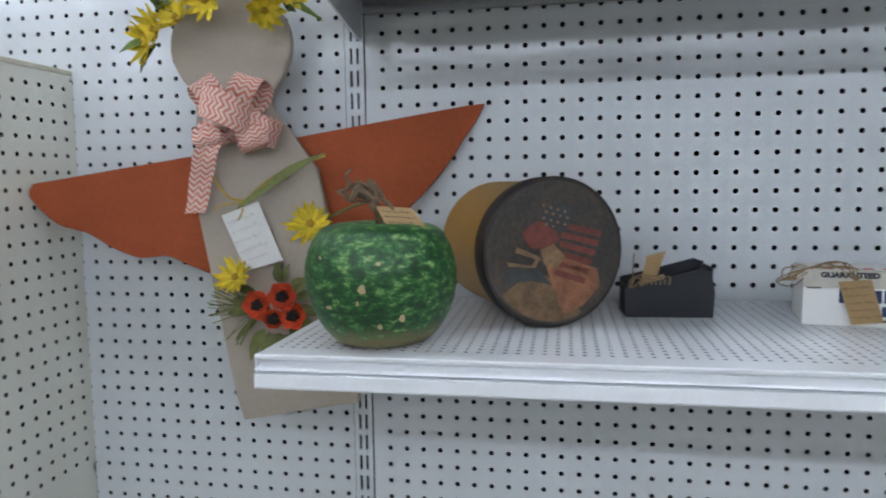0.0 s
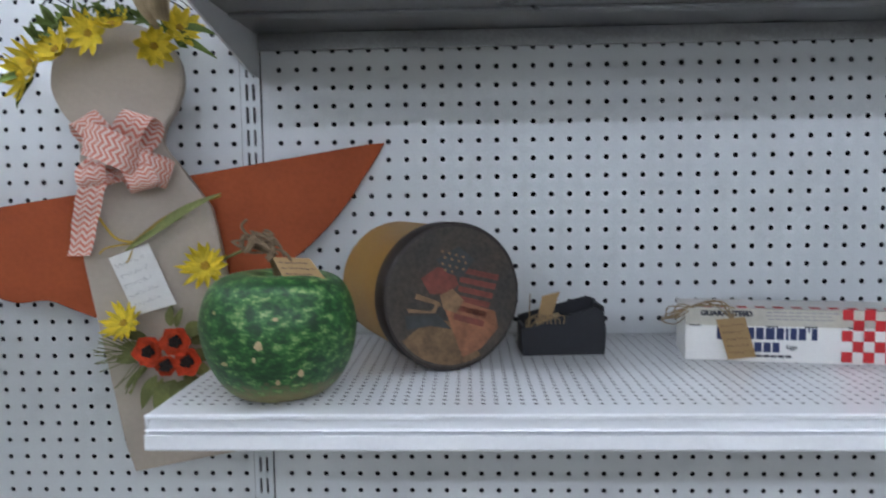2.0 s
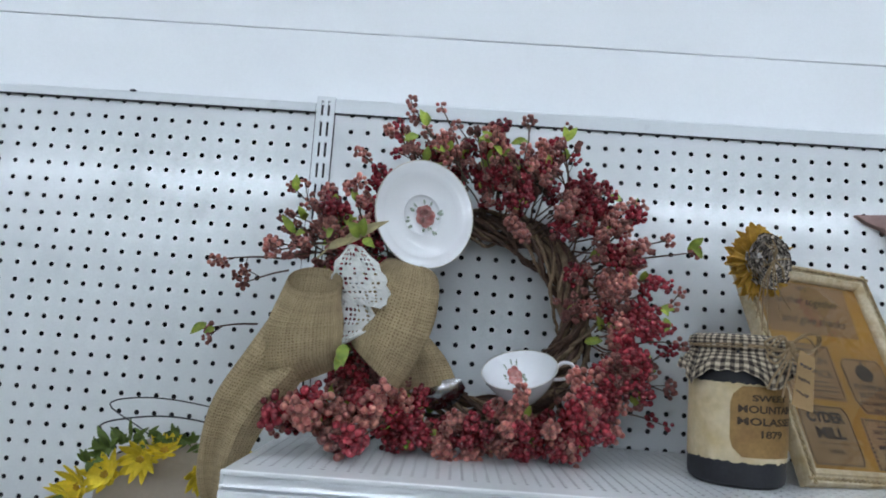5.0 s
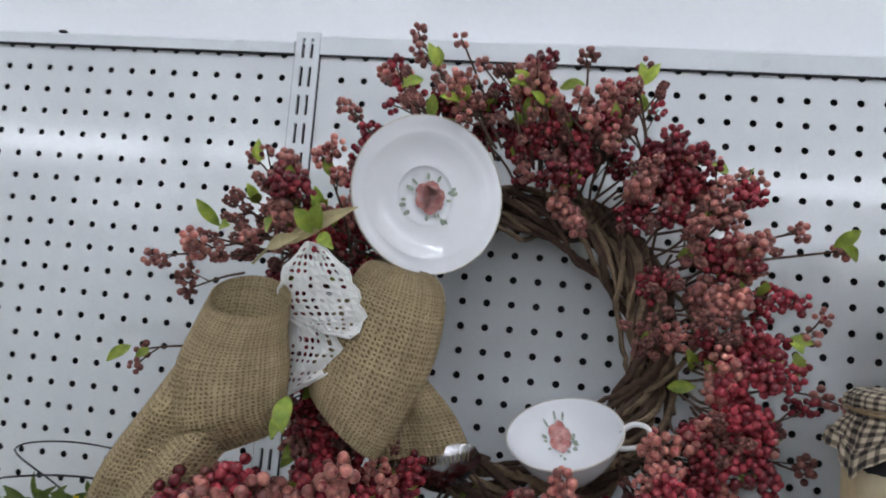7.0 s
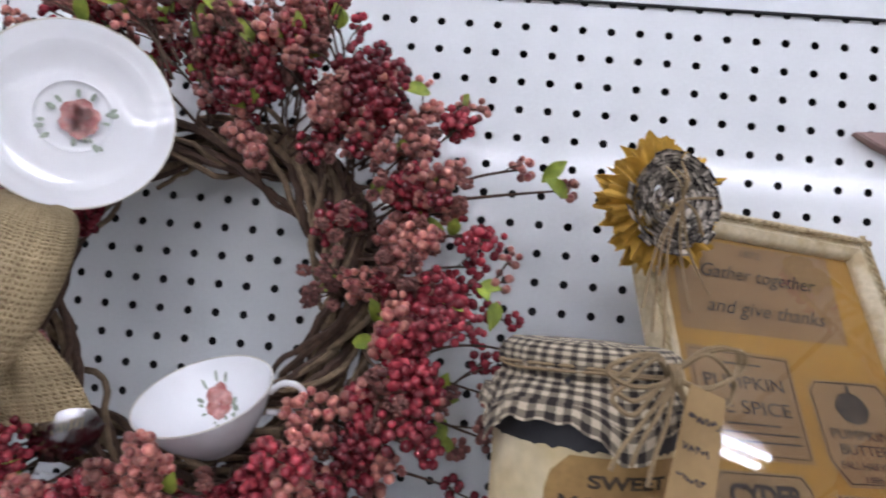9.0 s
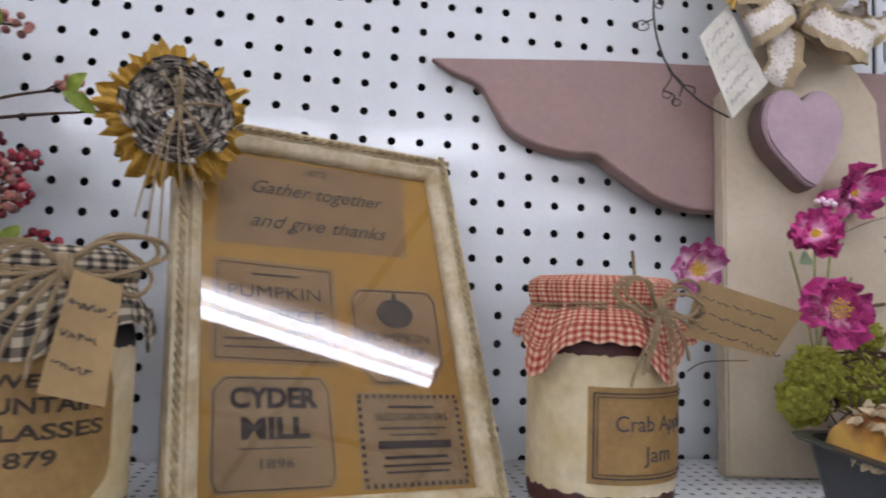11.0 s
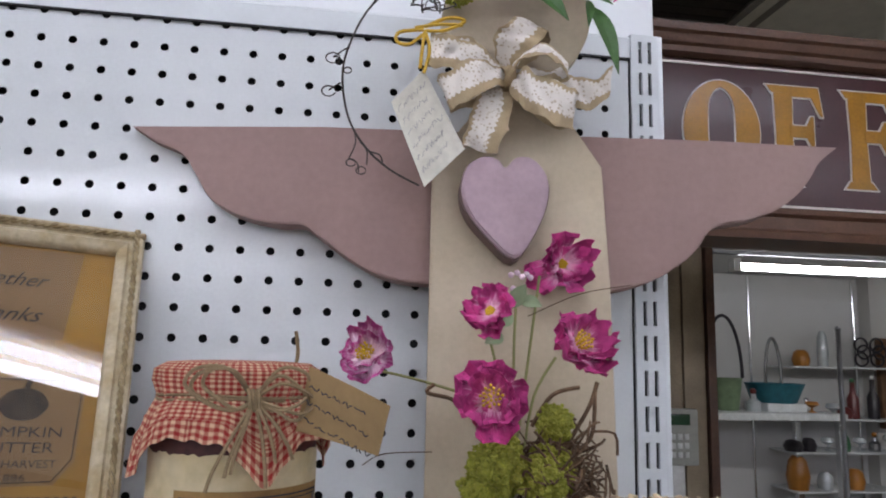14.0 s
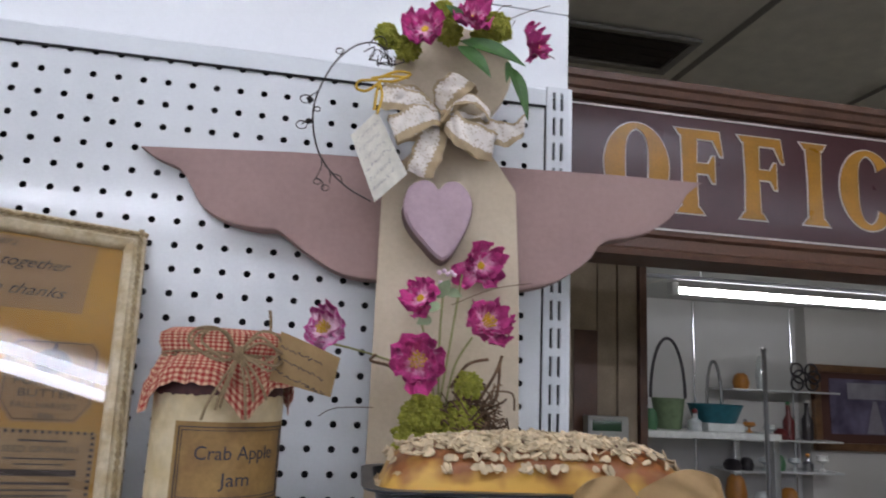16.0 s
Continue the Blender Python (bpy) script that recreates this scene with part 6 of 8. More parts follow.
def label_words(parent, radius, angle, z, text, size, mat, width=0.0, thick=0.0):
    r = radius + 0.0013
    return words(text, size, mat, parent, (r * math.cos(angle), r * math.sin(angle), z), (90, 0, math.degrees(angle) + 90), width=width, bend=r, depth=0.0002, thick=thick)


def label_frame(parent, radius, angle, width, z0, z1, mat, thick=0.0006):
    s = Shape()
    r = radius + 0.0017
    for za in (z0, z1):
        tube(s, [(r * math.cos(angle + t * width / radius), r * math.sin(angle + t * width / radius), za) for t in np.linspace(-0.5, 0.5, 20)], thick, 4)
    for t in (-0.5, 0.5):
        a = angle + t * width / radius
        tube(s, [(r * math.cos(a), r * math.sin(a), z0), (r * math.cos(a), r * math.sin(a), z1)], thick, 4)
    part("printed_border", s, mat, parent)


molasses, tie = jar("molasses_jar", (0.5025, -0.195, UP_Z), 0.052, (0.028, 0.111, 0.124, 0.163), JAR_BLACK, JAR_BLACK, BLACK_CHECK, "cream and black wooden jar with a black check cloth cap", 4, 0.018)
twine_bow(molasses, 0.053, tie + 0.006, radians(-62), 7, TWINE, 0.046, 0.0013, 3, (0.032, -0.053, 0.153), 0.7)
WORN_INK = material("worn_brown_ink", (0.085, 0.055, 0.028), rough=0.8, vary=0.3, scale=120)
gold = wrapped_label(molasses, 0.0526, radians(-71), 0.088, 0.034, 0.109, LABEL_GOLD, 0.012)
gold["label"] = "aged gold paper label with cut corners"
for text, z, size, width in (("SWEET", 0.0965, 0.0090, 0.046), ("MOUNTAIN", 0.0845, 0.0108, 0.074), ("MOLASSES", 0.0715, 0.0108, 0.076), ("1879", 0.0585, 0.0105, 0.028)):
    label_words(gold, 0.0526, radians(-71), z, text, size, WORN_INK, width, 0.0003)

jam, tie = jar("jam_jar", (0.861, -0.124, UP_Z), 0.0525, (0.017, 0.108, 0.117, 0.160), JAR_WINE, JAR_WINE, RED_CHECK, "cream wooden jam jar with a red check cloth cap", 11, 0.026)
twine_bow(jam, 0.052, tie, radians(-74), 5, TWINE, 0.035, 0.0012, 3)
tan = wrapped_label(jam, 0.0531, radians(-66), 0.100, 0.025, 0.088, LABEL_GOLD)
tan["label"] = "brown paper label with a double black border"
label_frame(tan, 0.0531, radians(-66), 0.092, 0.029, 0.084, INK, 0.0005)
label_frame(tan, 0.0531, radians(-66), 0.087, 0.0315, 0.0815, INK, 0.00035)
label_words(tan, 0.0531, radians(-66), 0.064, "Crab Apple", 0.0150, INK, 0.066)
label_words(tan, 0.0531, radians(-66), 0.044, "Jam", 0.0150, INK, 0.024)


def paper_tag(parent, corners, mat, label, ink, rows, seed, hole=True, thick=0.0003):
    """A card tag on four corners (top left, top right, bottom right, bottom left)."""
    tl, tr, br, bl = (Vector(c) for c in corners)
    s = Shape()
    grid = []
    n = (tr - tl).cross(bl - tl).normalized()
    for i in range(5):
        v = i / 4
        grid.append([tl.lerp(bl, v).lerp(tr.lerp(br, v), j / 6) + n * 0.0015 * math.sin(math.pi * j / 6) for j in range(7)])
    sheet(s, grid, None, 0.0006)
    tag = part("price_tag", s, mat, parent, label)
    front = n if n.y < 0 else -n
    writing_lines(tag, tl + front * 0.0012, tr - tl, bl - tl, (tr - tl).length, (bl - tl).length, rows, ink, seed, front, thick)
    return tag


def inside(parent, point):
    return parent.matrix_basis.inverted() @ Vector(point)


paper_tag(molasses, [inside(molasses, p) for p in ((0.5425, -0.258, 1.7535), (0.563, -0.250, 1.7465), (0.559, -0.254, 1.688), (0.5315, -0.264, 1.696))], KRAFT, "brown kraft tag with handwriting", INK, 3, 31, thick=0.0004)
paper_tag(jam, [inside(jam, p) for p in ((0.909, -0.178, 1.763), (0.955, -0.219, 1.743), (0.951, -0.194, 1.713), (0.902, -0.168, 1.724))], KRAFT, "brown kraft tag with handwriting", INK, 3, 33, thick=0.0004)
s = Shape()
for k in range(4):
    tube(s, curve_through([inside(jam, (0.872, -0.165, tie + UP_Z)), inside(jam, (0.895 + 0.004 * k, -0.14, 1.748 + 0.003 * k)), inside(jam, (0.905, -0.142, 1.752))], 5), 0.0012, 5)
tube(s, curve_through([inside(jam, (0.893, -0.11, 1.752)), inside(jam, (0.897, -0.10, 1.768)), inside(jam, (0.895, -0.10, 1.786))], 4), 0.0014, 5)
part("twine_strand", s, TWINE, jam)

# ---- picture frame with old labels under glass ----
FRAME_CREAM = material("distressed_cream_frame", (0.58, 0.50, 0.35), rough=0.55, vary=0.15, scale=50, bump=0.3, tint=(0.40, 0.30, 0.16))
FRAME_ROPE = material("rope_moulding_gilt", (0.44, 0.34, 0.18), rough=0.5, vary=0.25, scale=80, bump=0.3, tint=(0.22, 0.15, 0.07))
BACKING = material("mustard_backing_paper", (0.42, 0.235, 0.045), rough=0.8, vary=0.10, scale=12, tint=(0.34, 0.18, 0.035))
PARCH = material("brown_parchment", (0.31, 0.195, 0.095), rough=0.85, vary=0.10, scale=16, tint=(0.25, 0.15, 0.07))
PRINT = material("brown_black_print", (0.055, 0.04, 0.035), rough=0.8)
FADED_PRINT = material("faded_script_print", (0.050, 0.037, 0.032), rough=0.8)
PANE = glass("picture_glass")
picture = thing("picture_frame", (0, 0, 0), "cream rope-edged frame of old paper labels, leaning", "picture frame")
picture.matrix_basis = Matrix.Translation((0.576, -0.206, 1.6045)) @ Matrix.Rotation(radians(20.3), 4, "Z") @ Matrix.Rotation(radians(-27.2), 4, "X") @ Matrix.Rotation(radians(2.9), 4, "Y")
FW, FH = 0.229, 0.304
mould = [(0.0, 0.008), (0.0, -0.006), (0.002, -0.009), (0.0075, -0.009), (0.009, -0.006), (0.011, -0.006), (0.013, -0.008), (0.018, -0.0055), (0.0205, -0.002), (0.0205, 0.004)]
for side in range(4):
    s = Shape()
    a, b = ((0, 0), (FW, 0)) if side == 0 else ((FW, 0), (FW, FH)) if side == 1 else ((FW, FH), (0, FH)) if side == 2 else ((0, FH), (0, 0))
    ways = ((1, 1), (-1, 1), (-1, -1), (1, -1))
    ends = []
    for corner, (cx, cz) in ((a, ways[side]), (b, ways[(side + 1) % 4])):
        ends.append([(corner[0] + cx * d, y, corner[1] + cz * d) for d, y in mould])
    n = len(mould)
    s.add(ends[0] + ends[1], [(i, i + 1, i + 1 + n, i + n) for i in range(n - 1)])
    rail = part("frame_side", s, FRAME_CREAM, picture)
    rope = Shape()
    length = FW if side % 2 == 0 else FH
    for strand in range(2):
        pts = []
        for i in range(int(length / 0.0016)):
            t = i / int(length / 0.0016 - 1)
            ang = t * length / 0.009 * 2 * math.pi / 1.6 + strand * math.pi
            base = Vector((a[0] + (b[0] - a[0]) * t, 0, a[1] + (b[1] - a[1]) * t))
            inward = Vector((0, 0, 1)) if side == 0 else Vector((-1, 0, 0)) if side == 1 else Vector((0, 0, -1)) if side == 2 else Vector((1, 0, 0))
            pts.append(base + inward * (0.0064 + 0.0011 * math.cos(ang)) + Vector((0, -0.0092 + 0.0011 * math.sin(ang), 0)))
        tube(rope, pts, 0.0015, 5)
    part("rope_edge", rope, FRAME_ROPE, rail, "gilt twisted rope edge")
part("backing", box((0.012, 0.003, 0.012), (FW - 0.012, 0.007, FH - 0.012)), BACKING, picture, "mustard backing paper")
s = Shape()
rect(s, 0.019, FW - 0.019, 0.019, FH - 0.019, -0.0005)
pane = part("glass", s, PANE, picture, "clear picture glass", False)
pane.visible_shadow = False


def old_label(outline, mat, lift, name="old_label"):
    s = Shape()
    s.add([(x, 0.0028 - lift, z) for x, z in outline], [tuple(range(len(outline)))])
    return part(name, s, mat, picture, smooth=False)


def outline_of(parent, outline, inset, lift, mat, thick=0.0006):
    cx, cz = sum(p[0] for p in outline) / len(outline), sum(p[1] for p in outline) / len(outline)
    pts = [(cx + (x - cx) * (1 - inset), 0.0026 - lift, cz + (z - cz) * (1 - inset)) for x, z in outline]
    s = Shape()
    tube(s, pts + [pts[0]], thick, 4)
    part("printed_border", s, mat, parent)


def print_words(parent, x, z, text, size, width, lift=0.0006, slant=0.0, thick=0.0, mat=None):
    words(text, size, mat or PRINT, parent, (x, 0.0027 - lift, z), width=width, depth=0.00015, slant=slant, thick=thick)


def print_bar(parent, x0, x1, z0, z1, lift=0.0007, mat=None):
    s = Shape()
    rect(s, x0, x1, z0, z1, 0.0026 - lift)
    part("printed_bar", s, mat or PRINT, parent, smooth=False)


sheet_1 = old_label([(0.030, 0.200), (0.180, 0.203), (0.186, 0.281), (0.036, 0.279)], PARCH, 0.0003)
print_words(sheet_1, 0.106, 0.272, "1872", 0.009, 0.020, 0.0006, 0.3)
print_words(sheet_1, 0.108, 0.252, "Gather together", 0.0175, 0.108, 0.0006, 0.5, mat=FADED_PRINT)
print_words(sheet_1, 0.108, 0.222, "and give thanks", 0.0175, 0.110, 0.0006, 0.5, mat=FADED_PRINT)
pie = [(0.027, 0.110), (0.116, 0.108), (0.117, 0.186), (0.029, 0.188)]
sheet_2 = old_label(pie, PARCH, 0.0003)
outline_of(sheet_2, pie, 0.08, 0.0005, PRINT, 0.0004)
print_bar(sheet_2, 0.055, 0.090, 0.1755, 0.1770)
print_words(sheet_2, 0.072, 0.162, "PUMPKIN", 0.014, 0.066)
print_words(sheet_2, 0.072, 0.144, "PIE SPICE", 0.014, 0.068)
for z in (0.132, 0.126, 0.120):
    print_bar(sheet_2, 0.050 if z > 0.13 else 0.036, 0.094 if z > 0.13 else 0.108, z, z + 0.0013)
butter = [(0.134, 0.172), (0.194, 0.174), (0.200, 0.166), (0.199, 0.112), (0.188, 0.096), (0.140, 0.095), (0.128, 0.112), (0.127, 0.164)]
sheet_3 = old_label(butter, PARCH, 0.0004)
outline_of(sheet_3, butter, 0.06, 0.0006, PRINT, 0.0004)
s = Shape()
s.add([(0.163 + 0.015 * math.cos(a) * (1 + 0.04 * math.cos(6 * a)), 0.0020, 0.152 + 0.012 * math.sin(a)) for a in np.linspace(0, 6.0, 22)], [tuple(range(22))])
s.add([(0.161, 0.0020, 0.163), (0.165, 0.0020, 0.163), (0.166, 0.0020, 0.169), (0.163, 0.0020, 0.170)], [(0, 1, 2, 3)])
part("printed_pumpkin", s, material("pumpkin_print", (0.12, 0.085, 0.06), rough=0.8, vary=0.4, scale=200), sheet_3, smooth=False)
print_words(sheet_3, 0.163, 0.132, "PUMPKIN", 0.0105, 0.052)
print_words(sheet_3, 0.163, 0.121, "BUTTER", 0.0105, 0.044)
print_words(sheet_3, 0.163, 0.110, "FALL HARVEST", 0.0075, 0.050)
print_words(sheet_3, 0.163, 0.101, "1886", 0.0065, 0.015)
cyder = [(0.030, 0.026), (0.104, 0.026), (0.108, 0.034), (0.107, 0.092), (0.101, 0.101), (0.036, 0.101), (0.028, 0.092), (0.027, 0.034)]
sheet_4 = old_label(cyder, LABEL_TAN, 0.0003)
outline_of(sheet_4, cyder, 0.05, 0.0005, PRINT, 0.0004)
print_words(sheet_4, 0.068, 0.085, "CYDER", 0.0185, 0.058, thick=0.0008)
print_words(sheet_4, 0.068, 0.065, "MILL", 0.0185, 0.044, thick=0.0008)
print_bar(sheet_4, 0.044, 0.092, 0.0525, 0.0533)
print_words(sheet_4, 0.068, 0.043, "1896", 0.0085, 0.022)
seed_card = [(0.124, 0.024), (0.205, 0.024), (0.206, 0.088), (0.125, 0.090)]
sheet_5 = old_label(seed_card, LABEL_TAN, 0.0004)
for k in range(15):
    for z in (0.0245, 0.0855):
        print_bar(sheet_5, 0.1265 + k * 0.0053, 0.1290 + k * 0.0053, z, z + 0.003)
for k in range(11):
    for x in (0.1255, 0.2015):
        print_bar(sheet_5, x, x + 0.003, 0.029 + k * 0.0053, 0.0315 + k * 0.0053)
print_bar(sheet_5, 0.148, 0.184, 0.0785, 0.0803)
print_words(sheet_5, 0.166, 0.072, "SEED GROWERS", 0.0075, 0.056)
for z, x0, x1, h in ((0.0635, 0.140, 0.192, 0.0014), (0.0590, 0.148, 0.184, 0.0012), (0.0500, 0.138, 0.194, 0.0055), (0.0430, 0.142, 0.190, 0.0022), (0.0380, 0.140, 0.192, 0.0016), (0.0335, 0.142, 0.190, 0.0016)):
    print_bar(sheet_5, x0, x1, z, z + h)

# cloth sunflower tied to the frame's corner
MUSTARD_CLOTH = material("mustard_felt", (0.56, 0.32, 0.045), rough=0.95, vary=0.15, scale=90, bump=0.5, random_by=0.2)
POM = gingham("black_cream_homespun", (0.020, 0.013, 0.013), (0.72, 0.64, 0.54), 0.010)
FC = Vector((0.556, -0.130, 1.862))
f_in = lambda p: inside(picture, p)  # noqa: E731
look_way = Vector((0.34, -1.0, 0.06)).normalized()
across, upward = look_way.cross(Vector((0, 0, 1))).normalized(), Vector((0, 0, 1))
rng = random.Random(21)
whole = Shape()
for r0, r1, back, waves in ((0.016, 0.0455, 0.008, 19), (0.016, 0.0420, 0.002, 17)):
    grid = []
    for i in range(7):
        t = i / 6
        row = []
        for k in range(145):
            a = 2 * math.pi * k / 144
            ragged = 1 + (0.05 * math.sin(waves * a + back * 300) + 0.055 * math.sin(29 * a) + 0.07 * math.sin(5 * a + 1) + 0.05 * math.sin(43 * a)) * t
            fold = 0.0028 * math.sin(waves * a) * t + 0.0025 * math.sin(31 * a + 1) * t
            d = across * math.cos(a) + upward * math.sin(a)
            row.append(f_in(FC + d * (r0 + (r1 - r0) * t) * ragged + look_way * (fold - back + 0.004 * t)))
        grid.append(row)
    sheet(whole, grid, None, 0.0008)
sunflower = part("cloth_sunflower", whole, MUSTARD_CLOTH, picture, "ruffled mustard felt ring of a cloth sunflower")
s = Shape()
for k in range(200):
    a, rr = k * 2.399, 0.0285 * math.sqrt(k / 200)
    d = across * math.cos(a) + upward * math.sin(a)
    e = across * -math.sin(a) + upward * math.cos(a)
    c = FC + d * rr + look_way * (0.012 - 4.5 * rr * rr)
    tip = c + (d * rng.uniform(0.2, 1.0) + look_way * rng.uniform(0.3, 1.0) + e * rng.uniform(-0.6, 0.6)).normalized() * rng.uniform(0.007, 0.012)
    w = e * 0.0055
    u0 = rng.uniform(0, 0.05)
    s.add([f_in(c - w), f_in(c + w), f_in(tip + w), f_in(tip - w)], [(0, 1, 2, 3)], [(u0, 0), (u0 + 0.0084, 0), (u0 + 0.0084, 0.012), (u0, 0.012)])
part("cloth_centre", s, POM, sunflower, "black and cream homespun strips", False)["kind"] = "stuff"
s = Shape()
for k in range(12):
    a = rng.uniform(0, 6.28)
    d = across * math.cos(a) + upward * math.sin(a)
    tube(s, curve_through([f_in(FC + look_way * 0.022), f_in(FC + d * 0.012 + look_way * 0.027), f_in(FC + d * rng.uniform(0.018, 0.03) + look_way * 0.020)], 5), 0.0008, 4)
for x1, z1 in ((0.548, 1.775), (0.556, 1.765), (0.572, 1.790), (0.583, 1.802), (0.541, 1.790)):
    tube(s, curve_through([f_in(FC + look_way * 0.022), f_in(((0.556 + x1) / 2, -0.150, 1.83)), f_in((x1, -0.155, z1))], 6), 0.0009, 4)
part("raffia_bow", s, TWINE, sunflower, "loose raffia bow")

# ---- mauve-winged wooden angel ----
MAUVE = material("mauve_wing_paint", (0.355, 0.235, 0.215), rough=0.7, vary=0.07, scale=12, bump=0.2, fine=150, spec=0.3)
OATMEAL = material("oatmeal_body_paint", (0.60, 0.51, 0.385), rough=0.75, vary=0.06, scale=10, bump=0.15, tint=(0.50, 0.41, 0.29), spec=0.3)
LILAC = material("lilac_heart_paint", (0.46, 0.33, 0.375), rough=0.6, vary=0.08, scale=25, tint=(0.36, 0.25, 0.28))
HEART_EDGE = material("rubbed_heart_edge", (0.20, 0.13, 0.12), rough=0.7)


def silk(name, rim, heart_colour, fade):
    """Silk petal cloth: pale at the heart, deep at the rim, with dyed streaks."""
    m = material(name, rim, rough=0.7, vary=0.2, scale=60, bump=0.2, random_by=0.3, spec=0.2)
    nt = m.node_tree
    bsdf = nt.nodes["Principled BSDF"]
    old = bsdf.inputs["Base Color"].links[0].from_socket
    u, v = uv_of(nt)
    streak = nt.nodes.new("ShaderNodeTexNoise")
    streak.inputs["Scale"].default_value, streak.inputs["Detail"].default_value = 9, 4
    vector = nt.nodes.new("ShaderNodeCombineXYZ")
    nt.links.new(maths(nt, "MULTIPLY", u, 2.0), vector.inputs[0])
    nt.links.new(maths(nt, "MULTIPLY", v, 0.3), vector.inputs[1])
    nt.links.new(vector.outputs[0], streak.inputs["Vector"])
    ramp = nt.nodes.new("ShaderNodeMapRange")
    ramp.interpolation_type = "SMOOTHSTEP"
    ramp.inputs["From Min"].default_value, ramp.inputs["From Max"].default_value = fade - 0.30, fade + 0.30
    nt.links.new(maths(nt, "ADD", v, maths(nt, "MULTIPLY", maths(nt, "SUBTRACT", streak.outputs["Fac"], 0.5), 0.9)), ramp.inputs["Value"])
    mix = nt.nodes.new("ShaderNodeMix")
    mix.data_type = "RGBA"
    nt.links.new(ramp.outputs["Result"], mix.inputs[0])
    mix.inputs[6].default_value = (*heart_colour, 1)
    nt.links.new(old, mix.inputs[7])
    nt.links.new(mix.outputs[2], bsdf.inputs["Base Color"])
    return m


MAGENTA = silk("magenta_silk_petal", (0.70, 0.075, 0.31), (0.84, 0.52, 0.67), 0.40)
PALE_PINK = silk("pale_pink_silk_petal", (0.64, 0.10, 0.35), (0.84, 0.64, 0.75), 0.66)


def silk_flower(parent, centre, radius, mat, facing, seed, open_heart=True):
    """A loose flower of broad, wavy, notched petals, in three rings that close towards the heart."""
    rng = random.Random(seed)
    turn = Vector(facing).to_track_quat("Z", "Y").to_matrix()
    c = Vector(centre)
    e = Shape()
    for k in range(22):
        a, r = k * 2.4, radius * (0.20 if open_heart else 0.10) * math.sqrt(k / 22)
        p = c + turn @ Vector((r * math.cos(a), r * math.sin(a), radius * 0.10))
        q = c + turn @ Vector((1.5 * r * math.cos(a), 1.5 * r * math.sin(a), radius * (0.42 if open_heart else 0.16)))
        tube(e, [p, q], 0.0004, 4)
        ball(e, q, 0.0010, rng=rng)
    flower = part("silk_flower", e, STAMEN, parent)
    for ring_no, (count, reach, rise, wide) in enumerate(((5, 1.08, 0.06, 0.66), (5, 0.90, 0.36, 0.60), (5, 0.62, 0.62, 0.46))):
        for k in range(count):
            a = 2 * math.pi * (k + 0.5 * ring_no) / count + rng.uniform(-0.22, 0.22)
            long, broad = radius * reach * rng.uniform(0.62, 1.22), radius * wide * rng.uniform(0.80, 1.25)
            curl, phase, lift = rng.uniform(-0.45, 0.55), rng.uniform(0, 6.28), rise * rng.uniform(0.6, 1.5) + rng.uniform(-0.08, 0.16)
            grid = []
            for i in range(8):
                t = i / 7
                w = broad * (0.16 + 0.84 * math.sin(math.pi * 0.5 * min(1.0, t * 1.25)) ** 1.1)
                row = []
                for j in range(9):
                    o = (j - 4) / 4
                    edge = 1 - 0.20 * o * o - 0.10 * abs(math.sin(3.1 * o + phase)) if t > 0.8 else 1 - 0.08 * o * o
                    x, y = long * t * edge, w * o * 0.78
                    z = long * (lift * t + curl * t * t * t + 0.16 * o * o * t) + radius * 0.18 * math.sin(6.0 * o + phase) * t * t + radius * 0.05 * math.sin(9 * t + phase)
                    row.append(c + turn @ Vector((x * math.cos(a) - y * math.sin(a), x * math.sin(a) + y * math.cos(a), z)))
                grid.append(row)
            petal = Shape()
            sheet(petal, grid, (1.0 + 0.37 * k, 1.0), 0.0003)
            part("petal", petal, mat, flower)
    return flower


MOSS = material("lime_moss", (0.42, 0.42, 0.06), rough=0.95, vary=0.2, scale=120, bump=0.8, fine=500, tint=(0.28, 0.29, 0.035))
DARK_LEAF = material("dark_silk_leaf", (0.045, 0.13, 0.022), rough=0.5, vary=0.15, scale=60)
STAMEN = material("yellow_stamen", (0.75, 0.50, 0.03), rough=0.8)
ROOT = material("dry_root", (0.21, 0.125, 0.07), rough=0.95, vary=0.25, scale=60, random_by=0.3)
DARK_VINE = material("dark_curling_vine", (0.075, 0.060, 0.055), rough=0.85, vary=0.2, scale=80)
YELLOW_RIBBON = material("yellow_cord", (0.62, 0.38, 0.035), rough=0.7)


